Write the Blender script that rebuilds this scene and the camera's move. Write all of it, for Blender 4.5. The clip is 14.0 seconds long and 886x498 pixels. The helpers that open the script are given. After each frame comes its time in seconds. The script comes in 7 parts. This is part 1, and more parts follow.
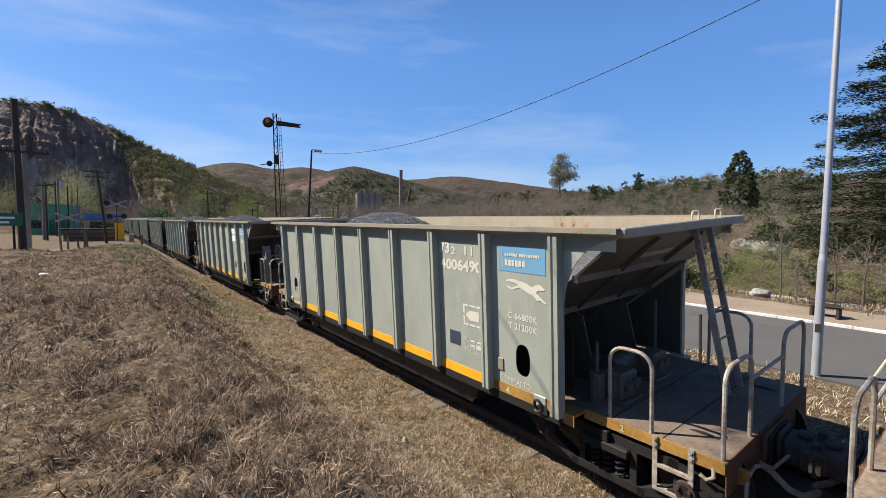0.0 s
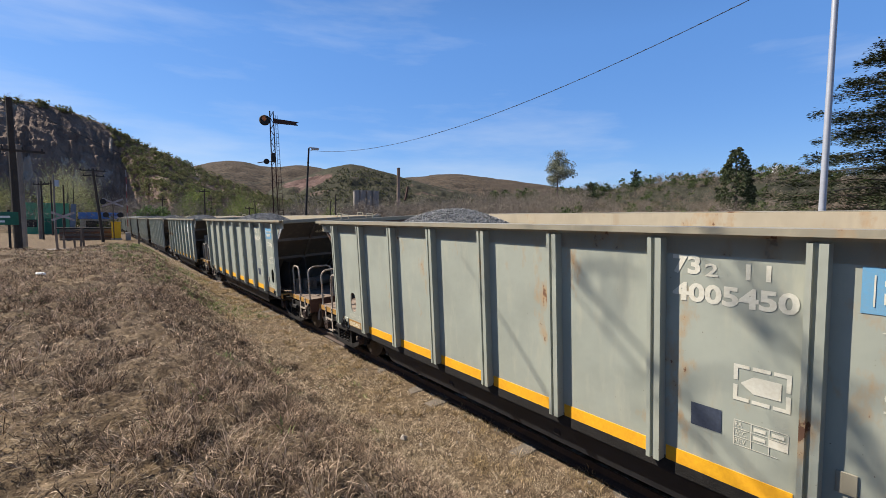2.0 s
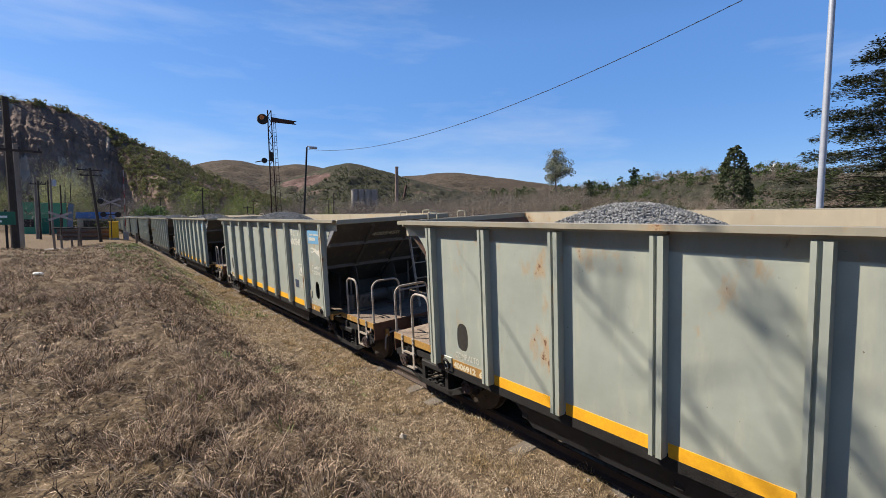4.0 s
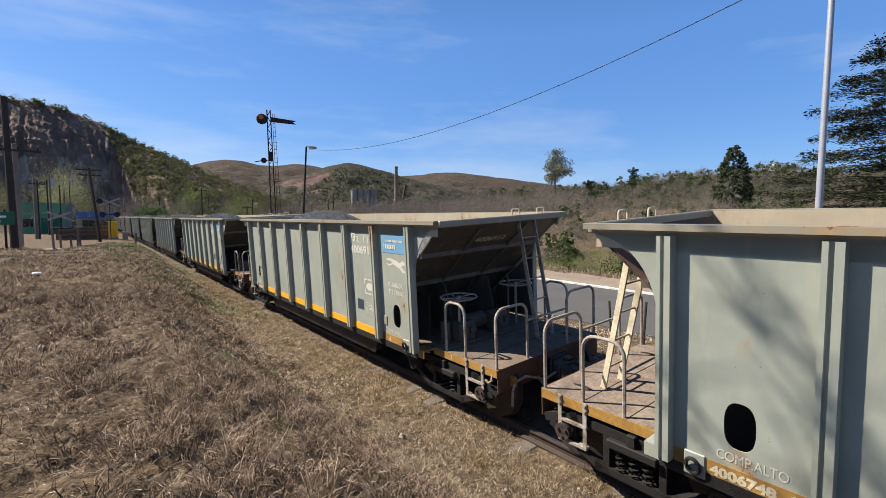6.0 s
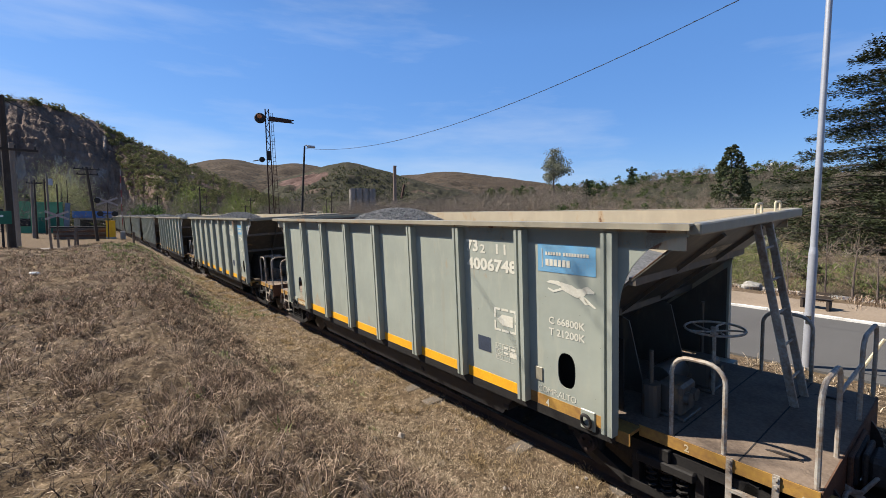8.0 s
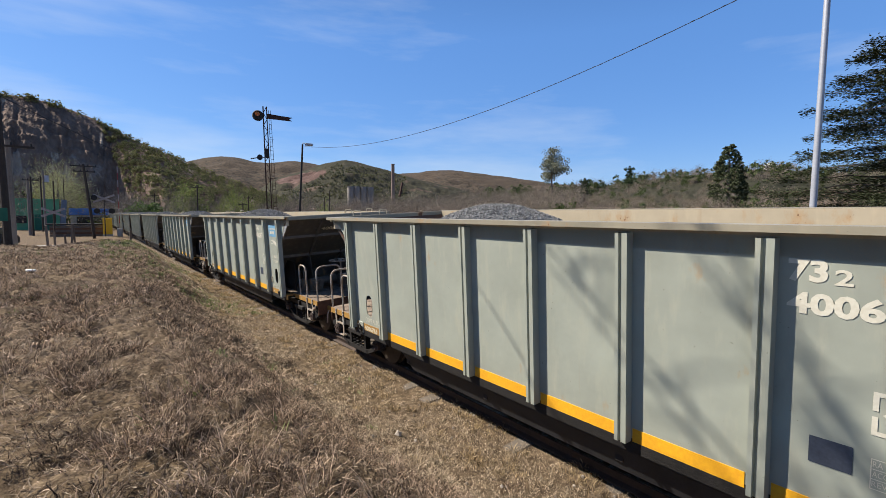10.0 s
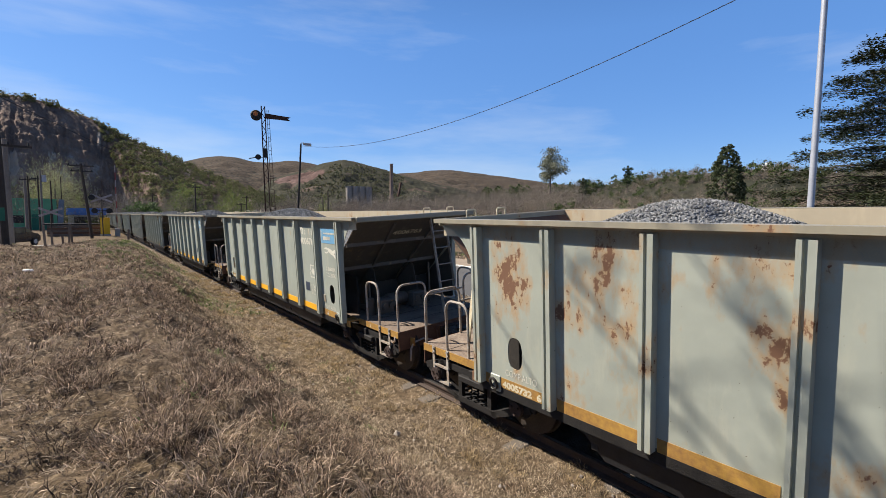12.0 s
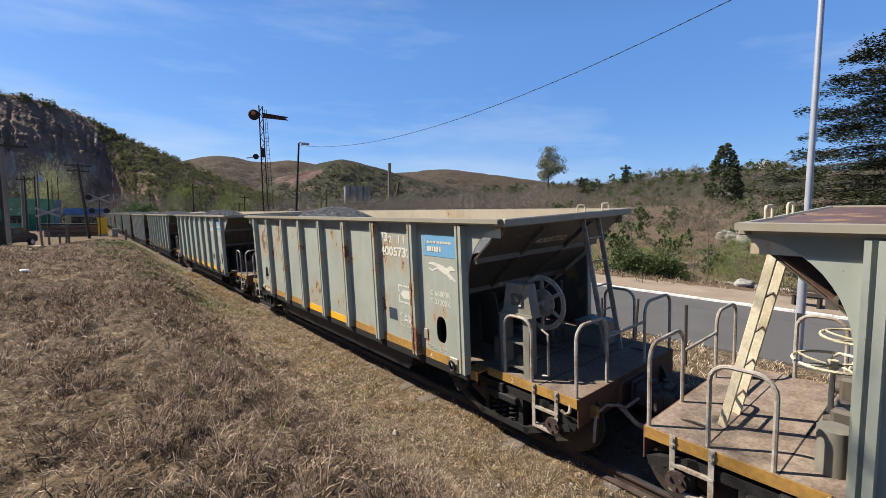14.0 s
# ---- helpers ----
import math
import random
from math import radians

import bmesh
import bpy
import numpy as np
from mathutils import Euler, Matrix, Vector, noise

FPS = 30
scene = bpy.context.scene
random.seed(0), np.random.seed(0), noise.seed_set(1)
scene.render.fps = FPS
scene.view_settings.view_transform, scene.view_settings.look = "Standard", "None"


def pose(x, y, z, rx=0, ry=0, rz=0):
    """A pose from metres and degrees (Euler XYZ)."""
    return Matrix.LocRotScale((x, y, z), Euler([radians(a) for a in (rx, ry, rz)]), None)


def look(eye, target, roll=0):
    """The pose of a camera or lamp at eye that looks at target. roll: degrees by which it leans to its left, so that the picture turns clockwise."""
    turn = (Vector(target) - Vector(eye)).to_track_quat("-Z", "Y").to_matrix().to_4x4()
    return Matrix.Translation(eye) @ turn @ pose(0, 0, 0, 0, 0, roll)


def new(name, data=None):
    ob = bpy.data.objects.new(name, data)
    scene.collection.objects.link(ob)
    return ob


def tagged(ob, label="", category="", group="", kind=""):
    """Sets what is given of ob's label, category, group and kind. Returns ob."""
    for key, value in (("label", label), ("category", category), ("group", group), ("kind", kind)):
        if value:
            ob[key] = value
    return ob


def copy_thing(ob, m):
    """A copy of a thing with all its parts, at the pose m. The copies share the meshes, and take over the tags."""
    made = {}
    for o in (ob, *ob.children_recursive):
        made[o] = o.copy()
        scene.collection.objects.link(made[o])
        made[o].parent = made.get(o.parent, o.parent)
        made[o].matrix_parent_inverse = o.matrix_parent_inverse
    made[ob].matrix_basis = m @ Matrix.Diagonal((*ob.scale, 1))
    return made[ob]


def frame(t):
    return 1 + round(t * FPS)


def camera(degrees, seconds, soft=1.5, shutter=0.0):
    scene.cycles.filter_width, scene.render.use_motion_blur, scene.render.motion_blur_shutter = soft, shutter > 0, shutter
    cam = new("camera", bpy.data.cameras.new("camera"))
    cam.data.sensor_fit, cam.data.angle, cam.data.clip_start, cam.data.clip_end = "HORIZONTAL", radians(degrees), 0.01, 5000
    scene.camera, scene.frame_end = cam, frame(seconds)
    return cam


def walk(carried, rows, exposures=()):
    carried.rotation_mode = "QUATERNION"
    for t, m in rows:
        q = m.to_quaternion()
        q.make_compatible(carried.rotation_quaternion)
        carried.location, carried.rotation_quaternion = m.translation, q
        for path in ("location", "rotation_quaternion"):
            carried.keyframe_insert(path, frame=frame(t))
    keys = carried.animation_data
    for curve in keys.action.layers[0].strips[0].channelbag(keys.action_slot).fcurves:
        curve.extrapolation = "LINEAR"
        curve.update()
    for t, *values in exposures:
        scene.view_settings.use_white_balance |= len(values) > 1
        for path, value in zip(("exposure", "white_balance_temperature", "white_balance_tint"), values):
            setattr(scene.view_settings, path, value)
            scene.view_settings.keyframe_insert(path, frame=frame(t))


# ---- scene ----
EYE = (0.0, 0.0, 2.96)


def aim(yaw, pitch, roll):
    """Heading clockwise from +y, degrees below the level, lean."""
    return pose(*EYE, 90 - pitch, 0, -yaw) @ pose(0, 0, 0, 0, 0, roll)


PATH = [
    (0.0, 37.82, 3.42, 0.66), (0.5, 37.89, 3.49, 0.58), (1.0, 37.96, 3.57, 0.52), (1.5, 38.04, 3.645, 0.49),
    (2.0, 38.10, 3.725, 0.46), (2.5, 38.15, 3.81, 0.38), (3.0, 38.22, 3.865, 0.31), (4.2, 38.30, 3.89, 0.31),
    (5.5, 38.35, 3.905, 0.31), (6.0, 38.36, 3.908, 0.30), (6.5, 38.39, 3.92, 0.27), (7.0, 38.42, 3.938, 0.265),
    (7.5, 38.47, 3.95, 0.27), (8.0, 38.54, 4.00, 0.29), (9.2, 38.70, 4.12, 0.40), (10.5, 38.86, 4.222, 0.52),
    (11.0, 38.90, 4.225, 0.52), (11.5, 38.95, 4.22, 0.52), (12.0, 39.00, 4.21, 0.505), (12.5, 39.06, 4.205, 0.485),
    (13.0, 39.12, 4.21, 0.45), (13.5, 39.17, 4.235, 0.41), (14.0, 39.21, 4.29, 0.39),
]
cam = camera(89.86, 14.0, soft=0.45)
walk(cam, [(t, aim(a, b, c)) for t, a, b, c in PATH])

# ---- light ----
SUN_TO = Vector((-1.14, 1.3, 1.72)).normalized()
sun = new("sun", bpy.data.lights.new("sun", "SUN"))
sun.data.energy, sun.data.angle, sun.data.color = 5.0, radians(0.55), (1.0, 0.93, 0.83)
sun.matrix_world = look((0, 0, 60), Vector((0, 0, 60)) - SUN_TO)
world = bpy.data.worlds.new("sky")
scene.world = world
world.use_nodes = True
wn = world.node_tree
sky = wn.nodes.new("ShaderNodeTexSky")
sky.sky_type, sky.sun_disc = "NISHITA", False
sky.sun_elevation = math.asin(SUN_TO.z)
sky.sun_rotation = math.atan2(SUN_TO.x, SUN_TO.y)
sky.altitude, sky.air_density, sky.dust_density, sky.ozone_density = 700, 1.0, 0.6, 2.0
wn.nodes["Background"].inputs[1].default_value = 0.05
# thin high cloud over the blue
hue = wn.nodes.new("ShaderNodeHueSaturation")
hue.inputs["Saturation"].default_value, hue.inputs["Value"].default_value = 1.28, 1.26
hue.inputs["Hue"].default_value = 0.507
wn.links.new(sky.outputs[0], hue.inputs["Color"])
wtc, wmap, wnz = wn.nodes.new("ShaderNodeTexCoord"), wn.nodes.new("ShaderNodeMapping"), wn.nodes.new("ShaderNodeTexNoise")
wmap.inputs["Scale"].default_value, wmap.inputs["Rotation"].default_value = (1.1, 1.1, 6.0), (0.12, 0.10, 0.4)
wnz.inputs["Scale"].default_value, wnz.inputs["Detail"].default_value, wnz.inputs["Roughness"].default_value = 1.5, 7, 0.56
wn.links.new(wtc.outputs["Generated"], wmap.inputs[0])
wn.links.new(wmap.outputs[0], wnz.inputs["Vector"])
wramp = wn.nodes.new("ShaderNodeValToRGB")
wramp.color_ramp.elements[0].position, wramp.color_ramp.elements[1].position = 0.50, 0.82
wramp.color_ramp.elements[0].color, wramp.color_ramp.elements[1].color = (0, 0, 0, 1), (0.42, 0.42, 0.42, 1)
wn.links.new(wnz.outputs["Fac"], wramp.inputs[0])
wmix = wn.nodes.new("ShaderNodeMix")
wmix.data_type = "RGBA"
wmix.inputs[7].default_value = (8.5, 9.0, 9.6, 1)
wn.links.new(wramp.outputs[0], wmix.inputs[0])
wflat = wn.nodes.new("ShaderNodeMix")
wflat.data_type = "RGBA"
wflat.inputs[0].default_value = 0.45
wflat.inputs[7].default_value = (1.95, 4.6, 10.7, 1)
wn.links.new(hue.outputs[0], wflat.inputs[6])
wn.links.new(wflat.outputs[2], wmix.inputs[6])
# the clear sky deepens towards the zenith
wsep, wdeep, wmul = wn.nodes.new("ShaderNodeSeparateXYZ"), wn.nodes.new("ShaderNodeValToRGB"), wn.nodes.new("ShaderNodeMix")
wdeep.color_ramp.elements[0].position, wdeep.color_ramp.elements[1].position = 0.36, 0.85
wdeep.color_ramp.elements[0].color, wdeep.color_ramp.elements[1].color = (1, 1, 1, 1), (0.30, 0.33, 0.38, 1)
wmul.data_type, wmul.blend_type = "RGBA", "MULTIPLY"
wmul.inputs[0].default_value = 1.0
wn.links.new(wtc.outputs["Generated"], wsep.inputs[0])
wn.links.new(wsep.outputs["Z"], wdeep.inputs[0])
wn.links.new(wmix.outputs[2], wmul.inputs[6])
wn.links.new(wdeep.outputs[0], wmul.inputs[7])
wn.links.new(wmul.outputs[2], wn.nodes["Background"].inputs[0])
scene.view_settings.exposure = 0.99


# ---- materials ----
def mat(name, base, rough=0.8, metal=0.0, var=None, scale=3.0, fine=40.0, amount=0.5, bump=0.2, bump_scale=60.0, coords="Object", spec=0.3):
    """A surface of two colours mixed by coarse and fine noise, with fine relief."""
    m = bpy.data.materials.new(name)
    m.use_nodes = True
    nt = m.node_tree
    bsdf = nt.nodes["Principled BSDF"]
    bsdf.inputs["Roughness"].default_value = rough
    bsdf.inputs["Metallic"].default_value = metal
    bsdf.inputs["Specular IOR Level"].default_value = spec
    tc = nt.nodes.new("ShaderNodeTexCoord")
    n1 = nt.nodes.new("ShaderNodeTexNoise")
    n1.inputs["Scale"].default_value, n1.inputs["Detail"].default_value = scale, 6
    n2 = nt.nodes.new("ShaderNodeTexNoise")
    n2.inputs["Scale"].default_value, n2.inputs["Detail"].default_value = fine, 4
    for n in (n1, n2):
        nt.links.new(tc.outputs[coords], n.inputs["Vector"])
    add = nt.nodes.new("ShaderNodeMath")
    add.operation = "MULTIPLY_ADD"
    add.inputs[1].default_value, add.inputs[2].default_value = 0.5, 0.0
    nt.links.new(n2.outputs["Fac"], add.inputs[0])
    add2 = nt.nodes.new("ShaderNodeMath")
    add2.operation = "MULTIPLY_ADD"
    add2.inputs[1].default_value = 0.5
    nt.links.new(n1.outputs["Fac"], add2.inputs[0])
    nt.links.new(add.outputs[0], add2.inputs[2])
    ramp = nt.nodes.new("ShaderNodeValToRGB")
    var = var or [c * 0.65 for c in base]
    ramp.color_ramp.elements[0].position, ramp.color_ramp.elements[1].position = 0.5 - 0.25 * amount, 0.5 + 0.25 * amount
    ramp.color_ramp.elements[0].color, ramp.color_ramp.elements[1].color = (*var, 1), (*base, 1)
    nt.links.new(add2.outputs[0], ramp.inputs[0])
    nt.links.new(ramp.outputs[0], bsdf.inputs["Base Color"])
    if bump:
        nb = nt.nodes.new("ShaderNodeTexNoise")
        nb.inputs["Scale"].default_value, nb.inputs["Detail"].default_value = bump_scale, 5
        nt.links.new(tc.outputs[coords], nb.inputs["Vector"])
        b = nt.nodes.new("ShaderNodeBump")
        b.inputs["Strength"].default_value, b.inputs["Distance"].default_value = bump, 0.02
        nt.links.new(nb.outputs["Fac"], b.inputs["Height"])
        nt.links.new(b.outputs[0], bsdf.inputs["Normal"])
    return m


def island_mat(name, dark, light, rough=0.85, translucent=0.0, mid=None):
    """Leaves, stalks and stones: each piece takes its own shade between two colours."""
    m = bpy.data.materials.new(name)
    m.use_nodes = True
    nt = m.node_tree
    bsdf = nt.nodes["Principled BSDF"]
    bsdf.inputs["Roughness"].default_value = rough
    bsdf.inputs["Specular IOR Level"].default_value = 0.2
    geo = nt.nodes.new("ShaderNodeNewGeometry")
    ramp = nt.nodes.new("ShaderNodeValToRGB")
    ramp.color_ramp.elements[0].color, ramp.color_ramp.elements[1].color = (*dark, 1), (*light, 1)
    if mid:
        e = ramp.color_ramp.elements.new(0.5)
        e.color = (*mid, 1)
    nt.links.new(geo.outputs["Random Per Island"], ramp.inputs[0])
    nt.links.new(ramp.outputs[0], bsdf.inputs["Base Color"])
    if translucent:
        tr = nt.nodes.new("ShaderNodeBsdfTranslucent")
        nt.links.new(ramp.outputs[0], tr.inputs[0])
        mix = nt.nodes.new("ShaderNodeMixShader")
        mix.inputs[0].default_value = translucent
        nt.links.new(bsdf.outputs[0], mix.inputs[1])
        nt.links.new(tr.outputs[0], mix.inputs[2])
        nt.links.new(mix.outputs[0], nt.nodes["Material Output"].inputs[0])
    return m


def paint_mat(name, base, rust=0.5, edge=0.06, seed=0.0, rough=0.45):
    """Old grey wagon paint: chalky fading, ochre run marks and bare rust spots, different on each object."""
    m = bpy.data.materials.new(name)
    m.use_nodes = True
    nt = m.node_tree
    N, L = nt.nodes.new, nt.links.new
    bsdf = nt.nodes["Principled BSDF"]
    tc, info = N("ShaderNodeTexCoord"), N("ShaderNodeObjectInfo")
    off = N("ShaderNodeVectorMath")
    off.operation = "MULTIPLY_ADD"
    comb = N("ShaderNodeCombineXYZ")
    for i in range(3):
        L(info.outputs["Random"], comb.inputs[i])
    L(comb.outputs[0], off.inputs[0])
    off.inputs[1].default_value = (37.0, 91.0, 53.0)
    L(tc.outputs["Object"], off.inputs[2])

    def noise_node(scale, detail, stretch=(1, 1, 1), rough_=0.6):
        mp = N("ShaderNodeMapping")
        mp.inputs["Scale"].default_value = stretch
        L(off.outputs[0], mp.inputs[0])
        n = N("ShaderNodeTexNoise")
        n.inputs["Scale"].default_value, n.inputs["Detail"].default_value, n.inputs["Roughness"].default_value = scale, detail, rough_
        L(mp.outputs[0], n.inputs["Vector"])
        return n.outputs["Fac"]

    def ramp(fac, a, b, ca=(0, 0, 0), cb=(1, 1, 1)):
        r = N("ShaderNodeValToRGB")
        r.color_ramp.elements[0].position, r.color_ramp.elements[1].position = a, b
        r.color_ramp.elements[0].color, r.color_ramp.elements[1].color = (*ca, 1), (*cb, 1)
        L(fac, r.inputs[0])
        return r.outputs[0]

    def mix(fac, a, b):
        x = N("ShaderNodeMix")
        x.data_type = "RGBA"
        L(fac, x.inputs[0])
        for s, v in ((6, a), (7, b)):
            if isinstance(v, tuple):
                x.inputs[s].default_value = (*v, 1)
            else:
                L(v, x.inputs[s])
        return x.outputs[2]

    fade = ramp(noise_node(1.3, 5), 0.3, 0.75, tuple(c * 0.86 for c in base), tuple(min(1, c * 1.08) for c in base))
    dust = ramp(noise_node(7.0, 6, (1, 1, 0.25)), 0.52, 0.8)
    col = mix(dust, fade, tuple(c * 0.9 + 0.06 * k for c, k in zip(base, (1.3, 1.0, 0.6))))
    def madd(x_, k, y_=None):
        n = N("ShaderNodeMath")
        n.operation = "MULTIPLY_ADD"
        L(x_, n.inputs[0])
        n.inputs[1].default_value, n.inputs[2].default_value = k, 0.0
        if y_ is not None:
            L(y_, n.inputs[2])
        return n.outputs[0]

    t0 = 0.665 - 0.075 * rust
    broad = madd(noise_node(1.1, 3, (1, 1, 0.6)), 0.62, madd(noise_node(5.5, 7, (1, 1, 0.5), 0.65), 0.42))
    halo = ramp(broad, t0 + 0.045, t0 + 0.13, (0, 0, 0), (0.8, 0.8, 0.8))
    col = mix(halo, col, (0.36, 0.215, 0.095))
    core = madd(noise_node(17.0, 8, (1, 1, 1), 0.7), 0.22, broad)
    bare = ramp(core, t0 + 0.225, t0 + 0.24)
    col = mix(bare, col, (0.15, 0.075, 0.042))
    streak = ramp(noise_node(2.6, 6, (1, 1.6, 0.09), 0.6), 0.66, 0.80, (0, 0, 0), (0.30 + 0.12 * rust,) * 3)
    col = mix(streak, col, (0.30, 0.19, 0.10))
    specks = ramp(noise_node(30.0, 3), 0.73, 0.76)
    col = mix(specks, col, (0.10, 0.07, 0.05))
    L(col, bsdf.inputs["Base Color"])
    rr = ramp(bare, 0, 1, (rough,) * 3, (0.9,) * 3)
    L(rr, bsdf.inputs["Roughness"])
    bsdf.inputs["Specular IOR Level"].default_value = 0.35
    b = N("ShaderNodeBump")
    b.inputs["Strength"].default_value, b.inputs["Distance"].default_value = 0.25, 0.03
    L(noise_node(2.2, 3), b.inputs["Height"])
    L(b.outputs[0], bsdf.inputs["Normal"])
    return m


GREY = paint_mat("wagon_paint", (0.298, 0.312, 0.258), 1.0)
GREY_WORN = paint_mat("wagon_paint_worn", (0.302, 0.313, 0.257), 1.45)
GREY_RUST = paint_mat("wagon_paint_rusty", (0.308, 0.318, 0.262), 2.1)
INNER = paint_mat("hopper_inside", (0.40, 0.335, 0.235), 1.9)
RIM = paint_mat("rim_paint", (0.27, 0.24, 0.175), 1.5)
DECK = mat("deck_steel", (0.26, 0.205, 0.155), 0.8, 0.0, (0.13, 0.092, 0.068), 3.5, 30, 0.5, 0.25, 40)
# dusty rear deck, with the hopper's shade worked into a darker colour
DECK_SHADED = mat("deck_dusty_shaded", (0.205, 0.155, 0.115), 0.9, 0.0, (0.105, 0.076, 0.056), 2.5, 30, 0.7, 0.25, 40)
YELLOW = mat("yellow_paint", (0.78, 0.40, 0.02), 0.5, 0, (0.66, 0.31, 0.02), 2, 25, 0.6, 0.1, 60)
# grime and the shade under the hopper ends, both put into the colour
DIRTY_SHADED = paint_mat("grimy_shaded_paint", (0.095, 0.08, 0.064), 1.0)
YELLOW_OLD = mat("yellow_paint_old", (0.42, 0.24, 0.05), 0.6, 0, (0.20, 0.10, 0.04), 3, 20, 0.8, 0.15, 60)
BLACK = mat("underframe_grime", (0.035, 0.031, 0.028), 0.8, 0.1, (0.018, 0.016, 0.015), 5, 40, 0.8, 0.3, 60)
STEEL = mat("bare_steel", (0.38, 0.37, 0.36), 0.35, 0.9, (0.22, 0.20, 0.18), 4, 40, 0.6, 0.1, 80)
LINER = mat("rusty_lining", (0.20, 0.105, 0.06), 0.85, 0, (0.11, 0.055, 0.034), 1.5, 20, 0.8, 0.2, 30)
SLEEPER = mat("dusty_sleeper", (0.17, 0.14, 0.11), 0.9, 0, (0.08, 0.065, 0.052), 3, 25, 0.8, 0.4, 40)
RAIL = mat("dark_rail", (0.075, 0.05, 0.038), 0.8, 0.2, (0.04, 0.03, 0.025), 5, 40, 0.7, 0.2, 60)
RUSTY = mat("rusty_steel", (0.16, 0.085, 0.05), 0.85, 0.0, (0.07, 0.035, 0.022), 6, 50, 0.8, 0.3, 70)
PIPE = mat("worn_pipe", (0.42, 0.40, 0.35), 0.5, 0.1, (0.22, 0.15, 0.10), 5, 30, 0.6, 0.1, 60)
WHITE = mat("white_paint", (0.78, 0.78, 0.74), 0.55, 0, (0.62, 0.60, 0.54), 5, 40, 0.7, 0.05, 60)
CREAM = mat("cream_paint", (0.66, 0.60, 0.44), 0.55, 0, (0.45, 0.36, 0.22), 5, 30, 0.7, 0.1, 60)
LETTER = mat("letter_paint", (0.60, 0.575, 0.48), 0.6, 0, (0.50, 0.46, 0.36), 6, 40, 0.7, 0.05, 60)
BLUE = mat("blue_paint", (0.115, 0.30, 0.47), 0.55, 0, (0.15, 0.28, 0.38), 5, 40, 0.6, 0.05, 60)
DARKBLUE = mat("slate_paint", (0.05, 0.06, 0.085), 0.5, 0, None, 5, 40, 0.6, 0.05, 60)
GRAVEL = island_mat("crushed_stone", (0.085, 0.083, 0.081), (0.27, 0.265, 0.258), 0.9)
ASPHALT = mat("asphalt", (0.104, 0.10, 0.096), 0.95, 0, (0.08, 0.077, 0.074), 0.6, 60, 0.8, 0.3, 200, spec=0.12)
KERB = mat("kerb_paint", (0.66, 0.65, 0.61), 0.75, 0, (0.42, 0.40, 0.36), 2, 25, 0.5, 0.2, 60)
GALV = mat("galvanised_steel", (0.36, 0.37, 0.40), 0.5, 0.3, (0.28, 0.29, 0.32), 3, 30, 0.6, 0.05, 60)
WOOD = mat("creosoted_wood", (0.06, 0.045, 0.035), 0.85, 0, (0.03, 0.023, 0.018), 3, 30, 0.8, 0.3, 50)
BARK = mat("bark", (0.16, 0.125, 0.10), 0.9, 0, (0.08, 0.06, 0.05), 6, 40, 0.8, 0.4, 50)
TWIG = island_mat("twigs", (0.065, 0.053, 0.043), (0.29, 0.24, 0.19))
TWIG_GREY = island_mat("grey_twigs", (0.06, 0.05, 0.04), (0.24, 0.20, 0.155))
TWIG_WARM = island_mat("warm_twigs", (0.10, 0.075, 0.055), (0.27, 0.205, 0.15))
LEAF = island_mat("green_leaves", (0.022, 0.038, 0.012), (0.10, 0.125, 0.04), 0.7, 0.25)
LEAF_LIGHT = island_mat("spring_leaves", (0.075, 0.10, 0.025), (0.24, 0.27, 0.085), 0.7, 0.3)
LEAF_DARK = island_mat("dark_needles", (0.012, 0.024, 0.010), (0.05, 0.075, 0.028), 0.75, 0.1)
CEDAR = island_mat("cedar_needles", (0.010, 0.015, 0.006), (0.062, 0.072, 0.033), 0.75, 0.1)
STRAW_LONG = island_mat("pale_stems", (0.08, 0.06, 0.042), (0.40, 0.315, 0.225), 0.9, 0.1)
STRAW = island_mat("dry_stalks", (0.022, 0.014, 0.009), (0.62, 0.465, 0.335), 0.9, 0.15, (0.165, 0.112, 0.074))
STRAW_SHADED = island_mat("brown_shaded_stalks", (0.012, 0.008, 0.005), (0.30, 0.21, 0.14), 0.9, 0.1, (0.075, 0.05, 0.032))
STRAW_MID = island_mat("trodden_grass", (0.07, 0.052, 0.033), (0.78, 0.64, 0.47), 0.9, 0.25, (0.36, 0.28, 0.19))
STRAW_PALE = island_mat("short_dry_grass", (0.11, 0.078, 0.043), (0.58, 0.44, 0.26), 0.9, 0.3)
WEED = island_mat("green_weeds", (0.07, 0.09, 0.03), (0.22, 0.25, 0.095), 0.8, 0.2)
CONCRETE = mat("concrete", (0.38, 0.36, 0.33), 0.85, 0, (0.28, 0.26, 0.23), 1.2, 20, 0.7, 0.3, 40)


# ---- mesh helpers ----
def link_mesh(name, bm, material, parent=None, label="", smooth=False):
    me = bpy.data.meshes.new(name)
    bm.to_mesh(me)
    bm.free()
    me.materials.append(material)
    if smooth:
        me.shade_smooth()
        me.set_sharp_from_angle(angle=radians(40))
    ob = new(name, me)
    ob.parent = parent
    if label:
        tagged(ob, label)
    return ob


def part(name, bm, material, parent, label="", smooth=False):
    return link_mesh(name, bm, material, parent, label, smooth)


def share(ob, parent, m=None):
    """Another object on the same mesh, under the same or another thing."""
    o = ob.copy()
    scene.collection.objects.link(o)
    o.parent = parent
    if m is not None:
        o.matrix_basis = m
    return o


def empty(name, m, label, category, group="", kind=""):
    e = new(name)
    e.matrix_basis = m
    e.empty_display_size = 0.2
    return tagged(e, label, category, group, kind)


